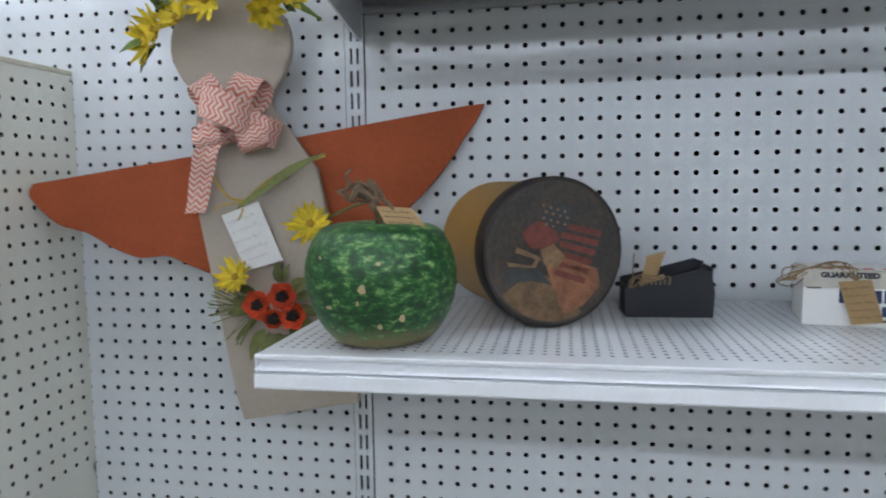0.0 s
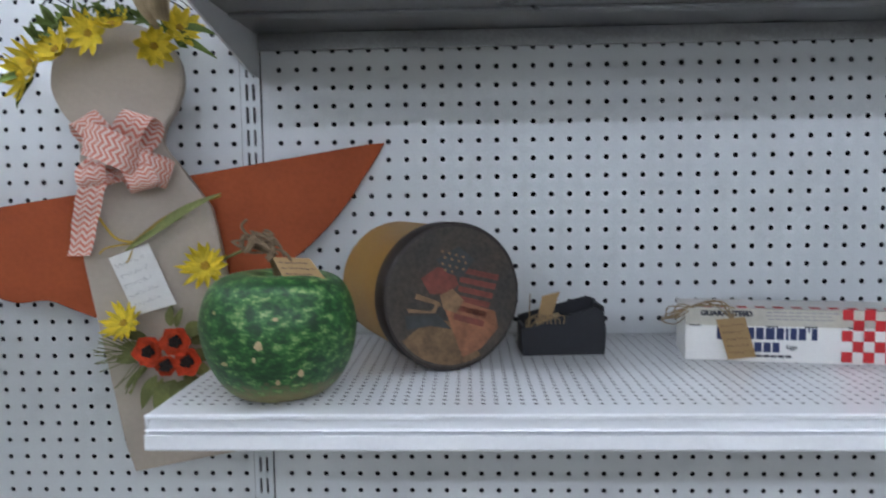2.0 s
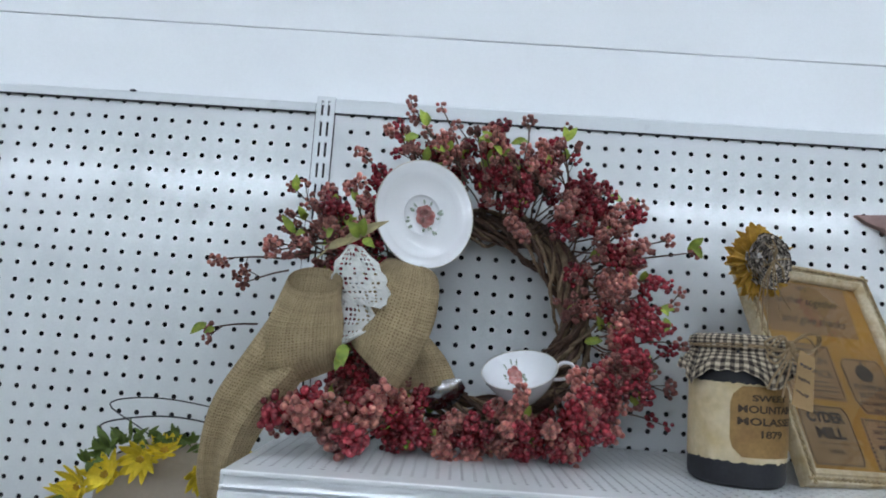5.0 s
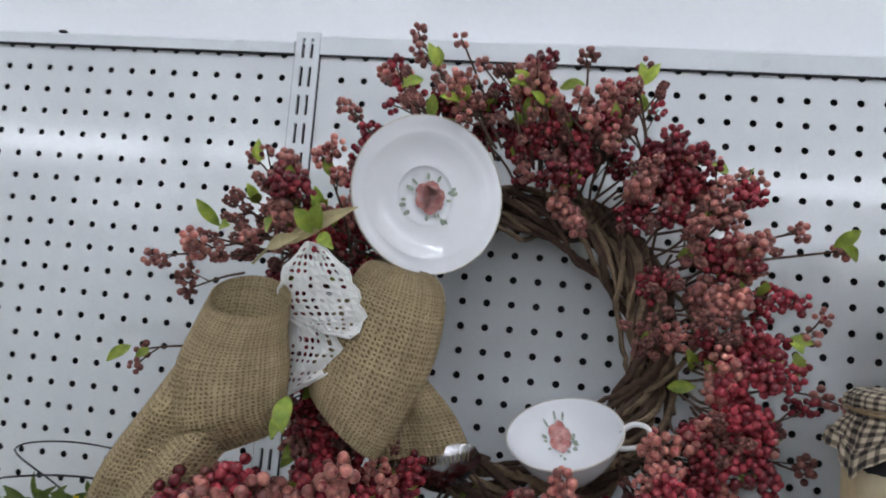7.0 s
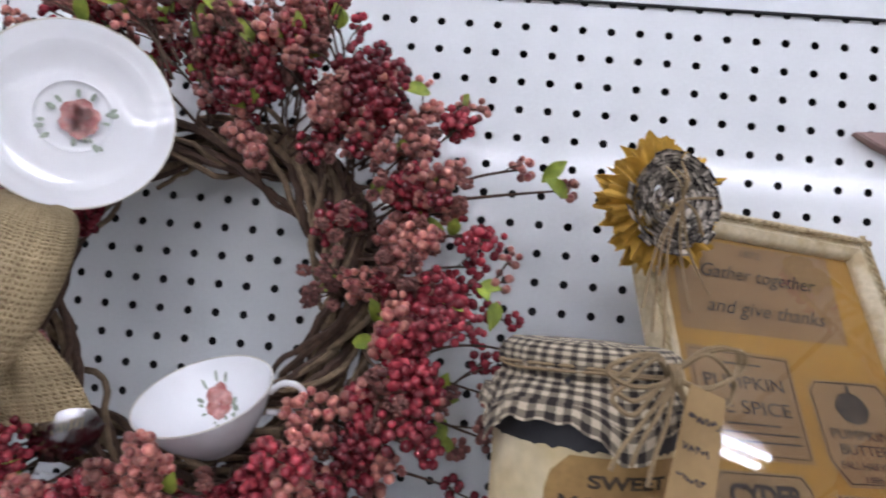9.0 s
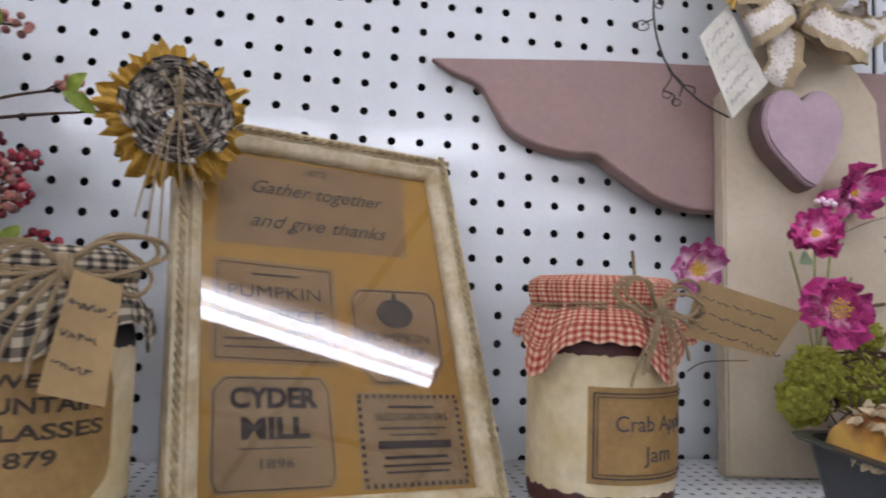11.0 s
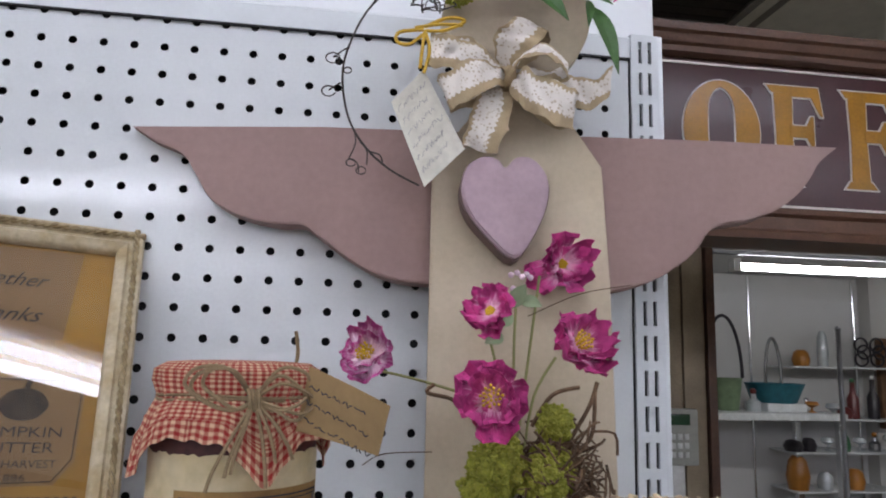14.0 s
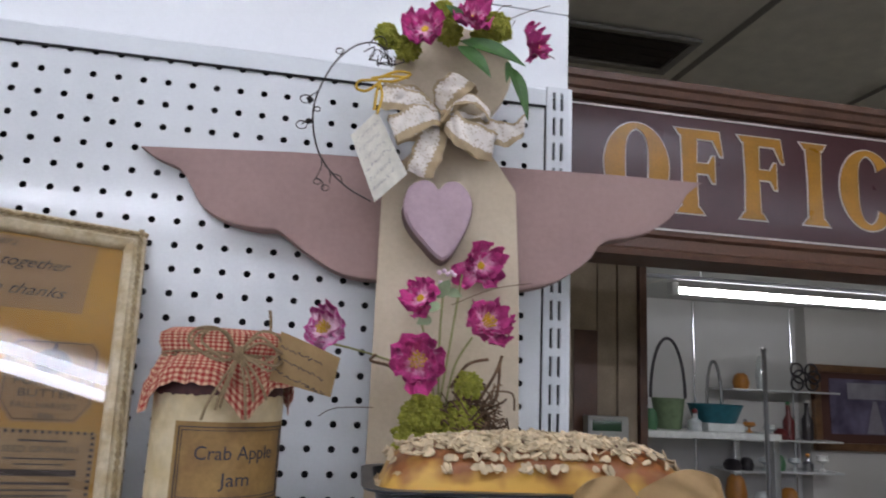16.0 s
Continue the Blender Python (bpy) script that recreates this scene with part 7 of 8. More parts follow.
def lace_ribbon():
    m = material("burlap_ribbon_with_lace", (0.46, 0.35, 0.21), rough=0.95, vary=0.1, scale=60, bump=0.4, fine=800)
    nt = m.node_tree
    u, v = uv_of(nt)
    bsdf = nt.nodes["Principled BSDF"]
    old = bsdf.inputs["Base Color"].links[0].from_socket
    edge = maths(nt, "ADD", maths(nt, "MULTIPLY", maths(nt, "SINE", maths(nt, "MULTIPLY", v, 1150.0)), 0.0010), 0.0096)
    mid = maths(nt, "LESS_THAN", maths(nt, "ABSOLUTE", maths(nt, "SUBTRACT", u, 0.0190)), edge)
    net = nt.nodes.new("ShaderNodeTexVoronoi")
    net.inputs["Scale"].default_value = 300
    where = nt.nodes.new("ShaderNodeTexCoord")
    nt.links.new(where.outputs["Object"], net.inputs["Vector"])
    thread = maths(nt, "GREATER_THAN", net.outputs["Distance"], 0.30)
    fac = maths(nt, "MULTIPLY", mid, maths(nt, "ADD", maths(nt, "MULTIPLY", thread, 0.65), 0.3))
    mix = nt.nodes.new("ShaderNodeMix")
    mix.data_type = "RGBA"
    nt.links.new(fac, mix.inputs[0])
    nt.links.new(old, mix.inputs[6])
    mix.inputs[7].default_value = (0.74, 0.69, 0.64, 1)
    nt.links.new(mix.outputs[2], bsdf.inputs["Base Color"])
    return m


LACE_RIBBON = lace_ribbon()
AX, AY, AZ = 1.07, -0.03, UP_Z
seraph = thing("mauve_angel", (AX, -0.058, AZ), "flat wooden angel with mauve wings, flowers and lace bow", "angel ornament", turn=(-2.5, 0, -5.7))
at = lambda x, y, z: Vector((x - AX, y - AY, z - AZ))  # noqa: E731
left = curve_through([(0.741, 1.952), (0.760, 1.940), (0.784, 1.930), (0.797, 1.912), (0.812, 1.890), (0.838, 1.877), (0.868, 1.871), (0.889, 1.871), (0.905, 1.860), (0.928, 1.844), (0.952, 1.831), (0.975, 1.825), (0.998, 1.824)], 4)
pts = [tuple(q) for q in left] + [(1.06, 1.819), (1.06, 1.958), (0.90, 1.958)]
part("wing", slab([(x - AX, z - AZ + 0.006) for x, z in pts], 0.0, 0.024, 0.003), MAUVE, seraph, "mauve painted scalloped wing")
right = curve_through([(1.127, 1.819), (1.146, 1.821), (1.178, 1.829), (1.203, 1.842), (1.224, 1.859), (1.236, 1.876), (1.250, 1.883), (1.272, 1.887), (1.298, 1.898), (1.318, 1.913), (1.331, 1.929), (1.340, 1.943), (1.357, 1.957)], 4)
pts = [(1.064, 1.958), (1.064, 1.819)] + [tuple(q) for q in right] + [(1.25, 1.959)]
part("wing", slab([(x - AX, z - AZ + 0.006) for x, z in pts], 0.0, 0.024, 0.003), MAUVE, seraph, "mauve painted scalloped wing")
head = curve_through([(1.094, 1.985), (1.090, 2.000), (1.112, 2.020), (1.128, 2.048), (1.130, 2.078), (1.112, 2.104), (1.080, 2.117), (1.048, 2.114), (1.018, 2.098), (1.002, 2.070), (1.003, 2.040), (1.022, 2.012), (1.038, 1.996), (1.032, 1.982)], 5)
pts = [tuple(q) for q in head] + [(1.024, 1.966), (0.996, 1.931), (0.996, AZ + 0.0005), (1.146, AZ + 0.0005), (1.143, 1.83), (1.138, 1.930), (1.114, 1.966)]
part("body", slab([(x - AX, z - AZ) for x, z in pts], -0.0205, -0.0006, 0.0022), OATMEAL, seraph, "oatmeal painted flat body and head")
heart_line = [(1.053 + (x - 1.052) * 0.91, 1.890 + (z - 1.893) * 0.96) for x, z in curve_through([(1.052, 1.926), (1.062, 1.935), (1.076, 1.934), (1.088, 1.920), (1.089, 1.900), (1.079, 1.874), (1.060, 1.850), (1.036, 1.868), (1.019, 1.888), (1.014, 1.908), (1.020, 1.927), (1.034, 1.935), (1.046, 1.932)], 4, True)]
hx, hz = 1.052, 1.893
rim = [(hx + (x - hx) * 1.035, hz + (z - hz) * 1.03) for x, z in heart_line]
h = part("heart", slab([(x - AX, z - AZ - 0.004) for x, z in rim], -0.0445, -0.021, 0.004), HEART_EDGE, seraph, "rubbed brown edge of the heart")
part("heart_face", slab([(x - AX, z - AZ - 0.004) for x, z in heart_line], -0.049, -0.042, 0.003), LILAC, h, "lilac painted heart face")

G = -0.05
for i, (x, y, z, r, mat, d) in enumerate((
        (1.026, -0.156, 1.745, 0.026, MAGENTA, (-0.15, -1, 0.05)), (1.031, -0.130, 1.802, 0.022, MAGENTA, (-0.5, -0.9, 0.3)), (1.084, -0.156, 1.780, 0.024, MAGENTA, (0.4, -0.9, 0.35)),
        (1.095, -0.088, 1.844, 0.025, MAGENTA, (0.3, -1, 0.0)), (0.946, -0.106, 1.770, 0.022, PALE_PINK, (-0.2, -0.9, 0.3)),
        (1.031, -0.088, 2.087, 0.024, MAGENTA, (-0.2, -0.9, 0.1)), (1.078, -0.088, 2.105, 0.023, MAGENTA, (0.1, -0.9, 0.3)), (1.144, -0.080, 2.086, 0.021, MAGENTA, (0.75, -0.65, 0.05)))):
    f = silk_flower(seraph, inside(seraph, (x, y, z)) if i < 5 else at(x, y, z), r, mat, d, 60 + i, i in (0, 2, 4, 7))
    f["label"] = "magenta silk flower" if mat is MAGENTA else "pale pink silk flower"
rng = random.Random(40)
for x, y, z, r in ((1.046, -0.096, 1.692, 0.022), (1.080, -0.098, 1.686, 0.021), (1.086, -0.096, 1.722, 0.014), (1.038, -0.090, 1.670, 0.020), (0.991, -0.075, 2.085, 0.013), (1.013, -0.074, 2.074, 0.015), (1.108, -0.072, 2.108, 0.018), (1.050, -0.070, 2.122, 0.013), (1.058, -0.070, 2.098, 0.014), (1.094, -0.068, 2.098, 0.012)):
    s = Shape()
    ball(s, at(x, y, z), r * 0.80, (1, 1, 1), 0.15, rng)
    for k in range(420):
        d = Vector((rng.gauss(0, 1), rng.gauss(0, 1), rng.gauss(0, 1))).normalized()
        lump = 1 + 0.22 * noise.noise(d * 2.2 + Vector((x * 50, 0, z * 50)))
        ball(s, at(x, y, z) + d * r * lump * rng.uniform(0.72, 0.98), r * rng.uniform(0.06, 0.12), (1, 1, 1), 0.45, rng)
    part("moss_tuft", s, MOSS, seraph, "lime green moss tuft")["kind"] = "stuff"
s = Shape()
for (p, q, w) in (((1.068, 2.081), (1.136, 2.050), 0.018), ((1.066, 2.075), (1.100, 2.034), 0.017), ((1.122, 2.057), (1.139, 1.990), 0.014), ((1.120, 2.062), (1.116, 2.030), 0.007), ((1.075, 2.098), (1.050, 2.112), 0.014)):
    t = Shape()
    leaf(t, at(p[0], -0.085, p[1]), at(q[0], -0.100, q[1]), w, (0.1, -1, 0.2), 0.08)
    part("silk_leaf", t, DARK_LEAF, seraph, "dark green silk leaf")
for (p, q, w) in (((1.058, 1.800), (1.040, 1.790), 0.012), ((1.055, 1.805), (1.066, 1.822), 0.012), ((1.050, 1.786), (1.036, 1.778), 0.012), ((1.062, 1.812), (1.078, 1.806), 0.010)):
    t = Shape()
    leaf(t, at(p[0], -0.085, p[1]), at(q[0], -0.095, q[1]), w, (0.1, -1, 0.2), 0.1)
    part("small_leaf", t, material("sage_leaf", (0.30, 0.38, 0.22), rough=0.7), seraph, "pale sage leaf")
for k in range(8):
    s = Shape()
    ball(s, at(1.060 + rng.uniform(-0.006, 0.012), -0.088, 1.818 + rng.uniform(-0.012, 0.014)), 0.0024, rng=rng)
    part("pink_bud", s, PALE_PINK, seraph)
s = Shape()
PALE_STEM = material("pale_stem", (0.30, 0.30, 0.12), rough=0.8)
for p in (((1.060, 1.690), (1.052, 1.740), (1.040, 1.790)), ((1.062, 1.690), (1.060, 1.760), (1.062, 1.815)), ((1.066, 1.690), (1.075, 1.740), (1.092, 1.770)), ((1.060, 1.690), (1.070, 1.760), (1.080, 1.832)), ((0.945, 1.760), (0.985, 1.752), (1.022, 1.742))):
    stems = Shape()
    tube(stems, curve_through([at(x, -0.075, z) for x, z in p], 5), 0.0011, 5)
    part("flower_stem", stems, PALE_STEM, seraph)
for k in range(260):
    t = Shape()
    a = rng.uniform(0, 6.28)
    c = at(1.092 + rng.gauss(0, 0.013), -0.060 - 0.050 * rng.random(), 1.686 + rng.gauss(0, 0.011))
    d = Vector((math.cos(a), -0.4 * rng.random(), math.sin(a)))
    ln = rng.uniform(0.010, 0.026)
    tube(t, curve_through([c, c + d * ln * 0.5 + Vector((rng.uniform(-1, 1), rng.uniform(-1, 0), rng.uniform(-1, 1))) * 0.011, c + d * ln], 3), rng.uniform(0.0005, 0.0012), 4)
    s.add(t.v, t.f)
    if k == 259:
        part("root_nest", s, ROOT, seraph, "tangle of dry roots")["kind"] = "stuff"
for p in (((1.085, 1.690), (1.100, 1.715), (1.112, 1.735), (1.118, 1.752)), ((1.070, 1.720), (1.085, 1.742), (1.105, 1.748)), ((1.000, 1.748), (0.995, 1.742), (1.012, 1.738), (1.020, 1.730)), ((1.090, 1.700), (1.112, 1.712), (1.116, 1.745))):
    t = Shape()
    tube(t, curve_through([at(x, -0.095, z) for x, z in p], 5), 0.0016, 5)
    part("root_twig", t, ROOT, seraph, "crooked dry twig")
t = Shape()
tube(t, curve_through([at(x, -0.085, z) for x, z in ((0.996, 2.046), (0.985, 2.068), (0.962, 2.066), (0.940, 2.044), (0.926, 2.012), (0.922, 1.985), (0.928, 1.952), (0.942, 1.928), (0.962, 1.910), (0.985, 1.898))], 6), 0.0009, 5)
for x0, z0, x1, z1 in ((0.940, 2.044, 0.946, 2.058), (0.926, 2.010, 0.914, 2.002), (0.914, 2.002, 0.918, 1.996), (0.922, 1.980, 0.912, 1.974), (0.934, 1.938, 0.930, 1.918), (0.930, 1.918, 0.938, 1.908), (0.938, 1.932, 0.944, 1.914), (0.985, 2.066, 0.994, 2.052), (0.978, 2.066, 0.974, 2.050), (0.974, 2.050, 0.984, 2.044), (0.990, 2.058, 0.998, 2.044), (0.946, 1.924, 0.956, 1.916)):
    tube(t, curve_through([at(x0, -0.085, z0), at((x0 + x1) / 2 + 0.003, -0.090, (z0 + z1) / 2), at(x1, -0.084, z1)], 4), 0.0007, 4)
rng = random.Random(91)
for k in range(8):
    cx, cz, r = 0.990 + rng.gauss(0, 0.006), 2.056 + rng.gauss(0, 0.009), rng.uniform(0.003, 0.007)
    a0 = rng.uniform(0, 6.28)
    tube(t, [at(cx + r * math.cos(a0 + b) * (1 + 0.2 * b), -0.088 + 0.004 * math.sin(2 * b), cz + r * math.sin(a0 + b)) for b in np.linspace(0, 4.2, 12)], 0.0006, 4)
for k, (cx, cz) in enumerate(((0.944, 2.056), (0.914, 2.000), (0.912, 1.972), (0.932, 1.914), (0.940, 1.908), (0.926, 1.990))):
    r = rng.uniform(0.003, 0.006)
    tube(t, [at(cx + r * math.cos(b), -0.087, cz + r * math.sin(b) * 0.8) for b in np.linspace(0, 6.0, 12)], 0.0006, 4)
part("vine_loop", t, DARK_VINE, seraph, "thin dark curling vine loop")
for p in (((1.104, 2.112), (1.112, 2.128), (1.124, 2.132)), ((1.112, 2.106), (1.134, 2.122), (1.166, 2.136)), ((1.110, 2.100), (1.122, 2.104), (1.128, 2.114)), ((1.150, 2.084), (1.162, 2.078), (1.172, 2.073)), ((1.070, 1.800), (1.110, 1.818), (1.150, 1.826)), ((1.000, 1.700), (0.965, 1.698), (0.950, 1.690))):
    t = Shape()
    tube(t, curve_through([at(x, -0.08, z) for x, z in p], 5), 0.0005, 4)
    part("wire_sprig", t, ROOT, seraph)
# lace bow: loops that close behind the knot, and two loose tails
LW = 0.032
for width, side, path in (
        (0.027, (0.1, 0, 1), ((1.050, -0.066, 2.003), (1.028, -0.080, 2.007), (1.006, -0.090, 2.007), (0.990, -0.091, 2.008), (0.998, -0.066, 2.022), (1.022, -0.058, 2.025), (1.051, -0.056, 2.007))),
        (0.029, (-0.4, 0, 1), ((1.053, -0.070, 2.000), (1.034, -0.086, 1.992), (1.018, -0.096, 1.979), (1.003, -0.094, 1.972), (1.006, -0.076, 1.976), (1.028, -0.062, 1.988), (1.054, -0.058, 2.001))),
        (0.029, (-0.8, 0, 0.5), ((1.056, -0.066, 2.007), (1.053, -0.080, 2.017), (1.064, -0.088, 2.027), (1.072, -0.088, 2.036), (1.077, -0.074, 2.038), (1.069, -0.062, 2.027), (1.058, -0.056, 2.011))),
        (0.021, (0.1, 0.6, 0.8), ((1.059, -0.068, 2.003), (1.064, -0.082, 2.011), (1.080, -0.094, 2.011), (1.094, -0.096, 2.003), (1.101, -0.088, 1.995), (1.090, -0.070, 2.002), (1.068, -0.062, 2.006), (1.059, -0.057, 2.004))),
        (0.033, (0.22, 0, 1), ((1.059, -0.070, 1.995), (1.067, -0.088, 1.980), (1.082, -0.098, 1.968), (1.098, -0.096, 1.962), (1.108, -0.080, 1.966), (1.091, -0.064, 1.977), (1.060, -0.058, 1.998)))):
    part("lace_loop", ribbon([at(*q) for q in path], width, side, crumple=0.003, pinch=(0.42, 0.42), cloth=LW), LACE_RIBBON, seraph, "burlap ribbon loop with white lace")
for width, side, path in (
        (0.028, (0.15, 0, 1), ((1.064, -0.060, 1.997), (1.092, -0.066, 1.989), (1.104, -0.068, 1.988), (1.118, -0.070, 1.985), (1.131, -0.066, 1.990), (1.144, -0.062, 2.001))),
        (0.030, (-1, 0, 0.15), ((1.050, -0.062, 1.993), (1.043, -0.072, 1.970), (1.038, -0.078, 1.949), (1.031, -0.074, 1.932)))):
    part("lace_tail", ribbon([at(*q) for q in path], width, side, crumple=0.003, pinch=(0.42, 1.0), cloth=LW), LACE_RIBBON, seraph, "burlap ribbon tail with white lace")
part("lace_knot", ribbon([at(1.054, -0.052, 2.008), at(1.055, -0.072, 2.006), at(1.056, -0.080, 1.999), at(1.057, -0.074, 1.991), at(1.058, -0.054, 1.988)], 0.010, (1, 0, 0.15), crumple=0.001), material("burlap_knot", (0.42, 0.31, 0.18), rough=0.95, bump=0.6), seraph)
paper_tag(seraph, [at(*p) for p in ((0.961, -0.084, 1.966), (0.986, -0.084, 1.995), (1.020, -0.082, 1.930), (0.989, -0.082, 1.898))], material("speckled_card", (0.70, 0.67, 0.58), rough=0.8, vary=0.08, scale=60), "cream speckled paper tag", FAINT_INK, 6, 44)
t = Shape()
for p in (((0.986, 2.022), (0.974, 2.012), (0.964, 2.014), (0.966, 2.022), (0.985, 2.025)), ((0.986, 2.024), (1.002, 2.025), (1.018, 2.034), (1.004, 2.036), (0.987, 2.028)), ((0.986, 2.024), (0.984, 2.006), (0.983, 1.992)), ((0.986, 2.024), (0.990, 2.008), (0.986, 1.988)), ((0.978, 2.026), (0.998, 2.030), (1.016, 2.030))):
    tube(t, curve_through([at(x, -0.092, z) for x, z in p], 5), 0.0015, 5)
part("yellow_cord_bow", t, YELLOW_RIBBON, seraph, "yellow cord bow")

# ---- almond loaf in a dark pan ----
PAN = material("dark_enamel_pan", (0.022, 0.024, 0.030), rough=0.32, vary=0.15, scale=30)
CRUST = material("baked_crust", (0.30, 0.095, 0.018), rough=0.45, vary=0.2, scale=34, bump=0.3, fine=90, tint=(0.24, 0.075, 0.016))
bsdf = CRUST.node_tree.nodes["Principled BSDF"]
brown = bsdf.inputs["Base Color"].links[0].from_socket
where = CRUST.node_tree.nodes.new("ShaderNodeTexCoord")
split = CRUST.node_tree.nodes.new("ShaderNodeSeparateXYZ")
blot = CRUST.node_tree.nodes.new("ShaderNodeTexNoise")
blot.inputs["Scale"].default_value = 45
CRUST.node_tree.links.new(where.outputs["Object"], split.inputs[0])
CRUST.node_tree.links.new(where.outputs["Object"], blot.inputs["Vector"])
baked = CRUST.node_tree.nodes.new("ShaderNodeMapRange")
baked.inputs["From Min"].default_value, baked.inputs["From Max"].default_value = 0.060, 0.074
CRUST.node_tree.links.new(maths(CRUST.node_tree, "ADD", split.outputs["Z"], maths(CRUST.node_tree, "MULTIPLY", maths(CRUST.node_tree, "SUBTRACT", blot.outputs["Fac"], 0.5), 0.05)), baked.inputs["Value"])
mix = CRUST.node_tree.nodes.new("ShaderNodeMix")
mix.data_type = "RGBA"
CRUST.node_tree.links.new(baked.outputs["Result"], mix.inputs[0])
mix.inputs[6].default_value = (0.58, 0.33, 0.055, 1)
CRUST.node_tree.links.new(brown, mix.inputs[7])
CRUST.node_tree.links.new(mix.outputs[2], bsdf.inputs["Base Color"])
ALMOND = material("almond_flake", (0.66, 0.52, 0.33), rough=0.6, vary=0.12, scale=120, random_by=0.2)
loaf = thing("almond_loaf", (1.100, -0.238, UP_Z), "faux almond loaf in a dark rectangular loaf pan", "loaf", turn=(0, 0, -5))
PL, PW, PH = 0.116, 0.064, 0.056


def pan_ring(l, w, z, corner):
    pts = []
    for cx, cy, a0 in ((1, 1, 0), (-1, 1, 90), (-1, -1, 180), (1, -1, 270)):
        for k in range(6):
            a = radians(a0 + 18 * k)
            pts.append((cx * (l - corner) + corner * math.cos(a), cy * (w - corner) + corner * math.sin(a), z))
    return pts


s = Shape()
rings = [pan_ring(PL * 0.86, PW * 0.80, 0.0005, 0.012), pan_ring(PL * 0.90, PW * 0.85, 0.003, 0.016), pan_ring(PL, PW, PH - 0.003, 0.020), pan_ring(PL + 0.008, PW + 0.008, PH - 0.001, 0.024), pan_ring(PL + 0.009, PW + 0.009, PH + 0.001, 0.024), pan_ring(PL, PW, PH + 0.001, 0.020), pan_ring(PL * 0.93, PW * 0.9, PH * 0.4, 0.016)]
n = len(rings[0])
s.add([p for r in rings for p in r], [(i * n + k, i * n + (k + 1) % n, (i + 1) * n + (k + 1) % n, (i + 1) * n + k) for i in range(len(rings) - 1) for k in range(n)] + [tuple(range(n))[::-1]])
part("pan", s, PAN, loaf, "dark enamelled loaf pan with a rolled rim")
s = Shape()
grid = []
for i in range(25):
    u = i / 24 * 2 - 1
    row = []
    for j in range(21):
        v = j / 20 * 2 - 1
        edge = max(0.0, 1 - abs(u) ** 5) ** 0.45 * max(0.0, 1 - abs(v) ** 3.2) ** 0.5
        x, y = u * (PL - 0.003), v * (PW - 0.002) * (0.55 + 0.45 * max(0.0, 1 - abs(u) ** 6) ** 0.5)
        z = PH - 0.006 + 0.036 * edge * (1 + 0.05 * math.sin(3 * u + 1)) + 0.0015 * noise.noise(Vector((x * 60, y * 60, 0)))
        row.append(Vector((x, y, z)))
    grid.append(row)
sheet(s, grid)
crust = part("bread", s, CRUST, loaf, "golden brown baked crust")
s = Shape()
rng = random.Random(77)
for k in range(1150):
    u, v = max(-0.92, min(0.92, rng.gauss(0.0, 0.44))), max(-0.93, min(0.85, rng.gauss(-0.22, 0.40)))
    i, j = int((u + 1) / 2 * 24), int((v + 1) / 2 * 20)
    c = grid[i][j] + Vector((rng.uniform(-0.005, 0.005), rng.uniform(-0.003, 0.003), 0.0022))
    nrm = (grid[min(i + 1, 24)][j] - grid[max(i - 1, 0)][j]).cross(grid[i][min(j + 1, 20)] - grid[i][max(j - 1, 0)]).normalized()
    q = (nrm + Vector((rng.gauss(0, 0.45), rng.gauss(0, 0.45), 0))).normalized().to_track_quat("Z", "Y").to_matrix()
    a0, l, w = rng.uniform(0, 6.28), rng.uniform(0.0028, 0.0052), rng.uniform(0.0017, 0.0030)
    ring = []
    for m in range(8):
        a = 2 * math.pi * m / 8
        px, py = l * math.cos(a), w * math.sin(a) * (1 - 0.3 * math.cos(a))
        ring.append((px * math.cos(a0) - py * math.sin(a0), px * math.sin(a0) + py * math.cos(a0)))
    up = [c + q @ Vector((x, y, 0.0012 * math.cos(300 * x))) for x, y in ring]
    dn = [c + q @ Vector((x, y, 0.0012 * math.cos(300 * x) - 0.0009)) for x, y in ring]
    s.add(up + dn, [tuple(range(8)), tuple(range(15, 7, -1))] + [(m, m + 8, (m + 1) % 8 + 8, (m + 1) % 8) for m in range(8)])
flakes = part("almond_topping", s, ALMOND, crust, "scattered sliced almonds", False)
flakes["kind"] = "stuff"
part("kraft_bow", ribbon([(0.055, -0.078, 0.052), (0.075, -0.092, 0.068), (0.1, -0.094, 0.066), (0.108, -0.086, 0.048), (0.085, -0.084, 0.046)], 0.018, (0.1, 0.2, 1)), KRAFT, loaf, "brown ribbon tied to the pan")
part("kraft_bow", ribbon([(0.055, -0.078, 0.052), (0.036, -0.092, 0.064), (0.014, -0.092, 0.058), (0.012, -0.086, 0.044), (0.04, -0.084, 0.046)], 0.018, (-0.1, 0.2, 1)), KRAFT, loaf, "brown ribbon tied to the pan")
# ---- office front beyond the shelves ----
WOOD_TRIM = material("reddish_wood_trim", (0.16, 0.075, 0.042), rough=0.45, vary=0.2, scale=18, bump=0.2, tint=(0.10, 0.045, 0.026))
WOOD_PANEL = material("drab_wood_panel", (0.42, 0.325, 0.215), rough=0.6, vary=0.15, scale=14, bump=0.2)
SIGN_MAROON = material("maroon_sign_paint", (0.075, 0.025, 0.028), rough=0.3, vary=0.1, scale=9)
SIGN_GOLD = material("gold_sign_letter", (0.46, 0.21, 0.012), rough=0.3, vary=0.15, scale=20)
SIGN_WHITE = material("white_sign_line", (0.72, 0.66, 0.60), rough=0.4)
OY = 0.30
OX0, OX1 = 1.245, 6.9

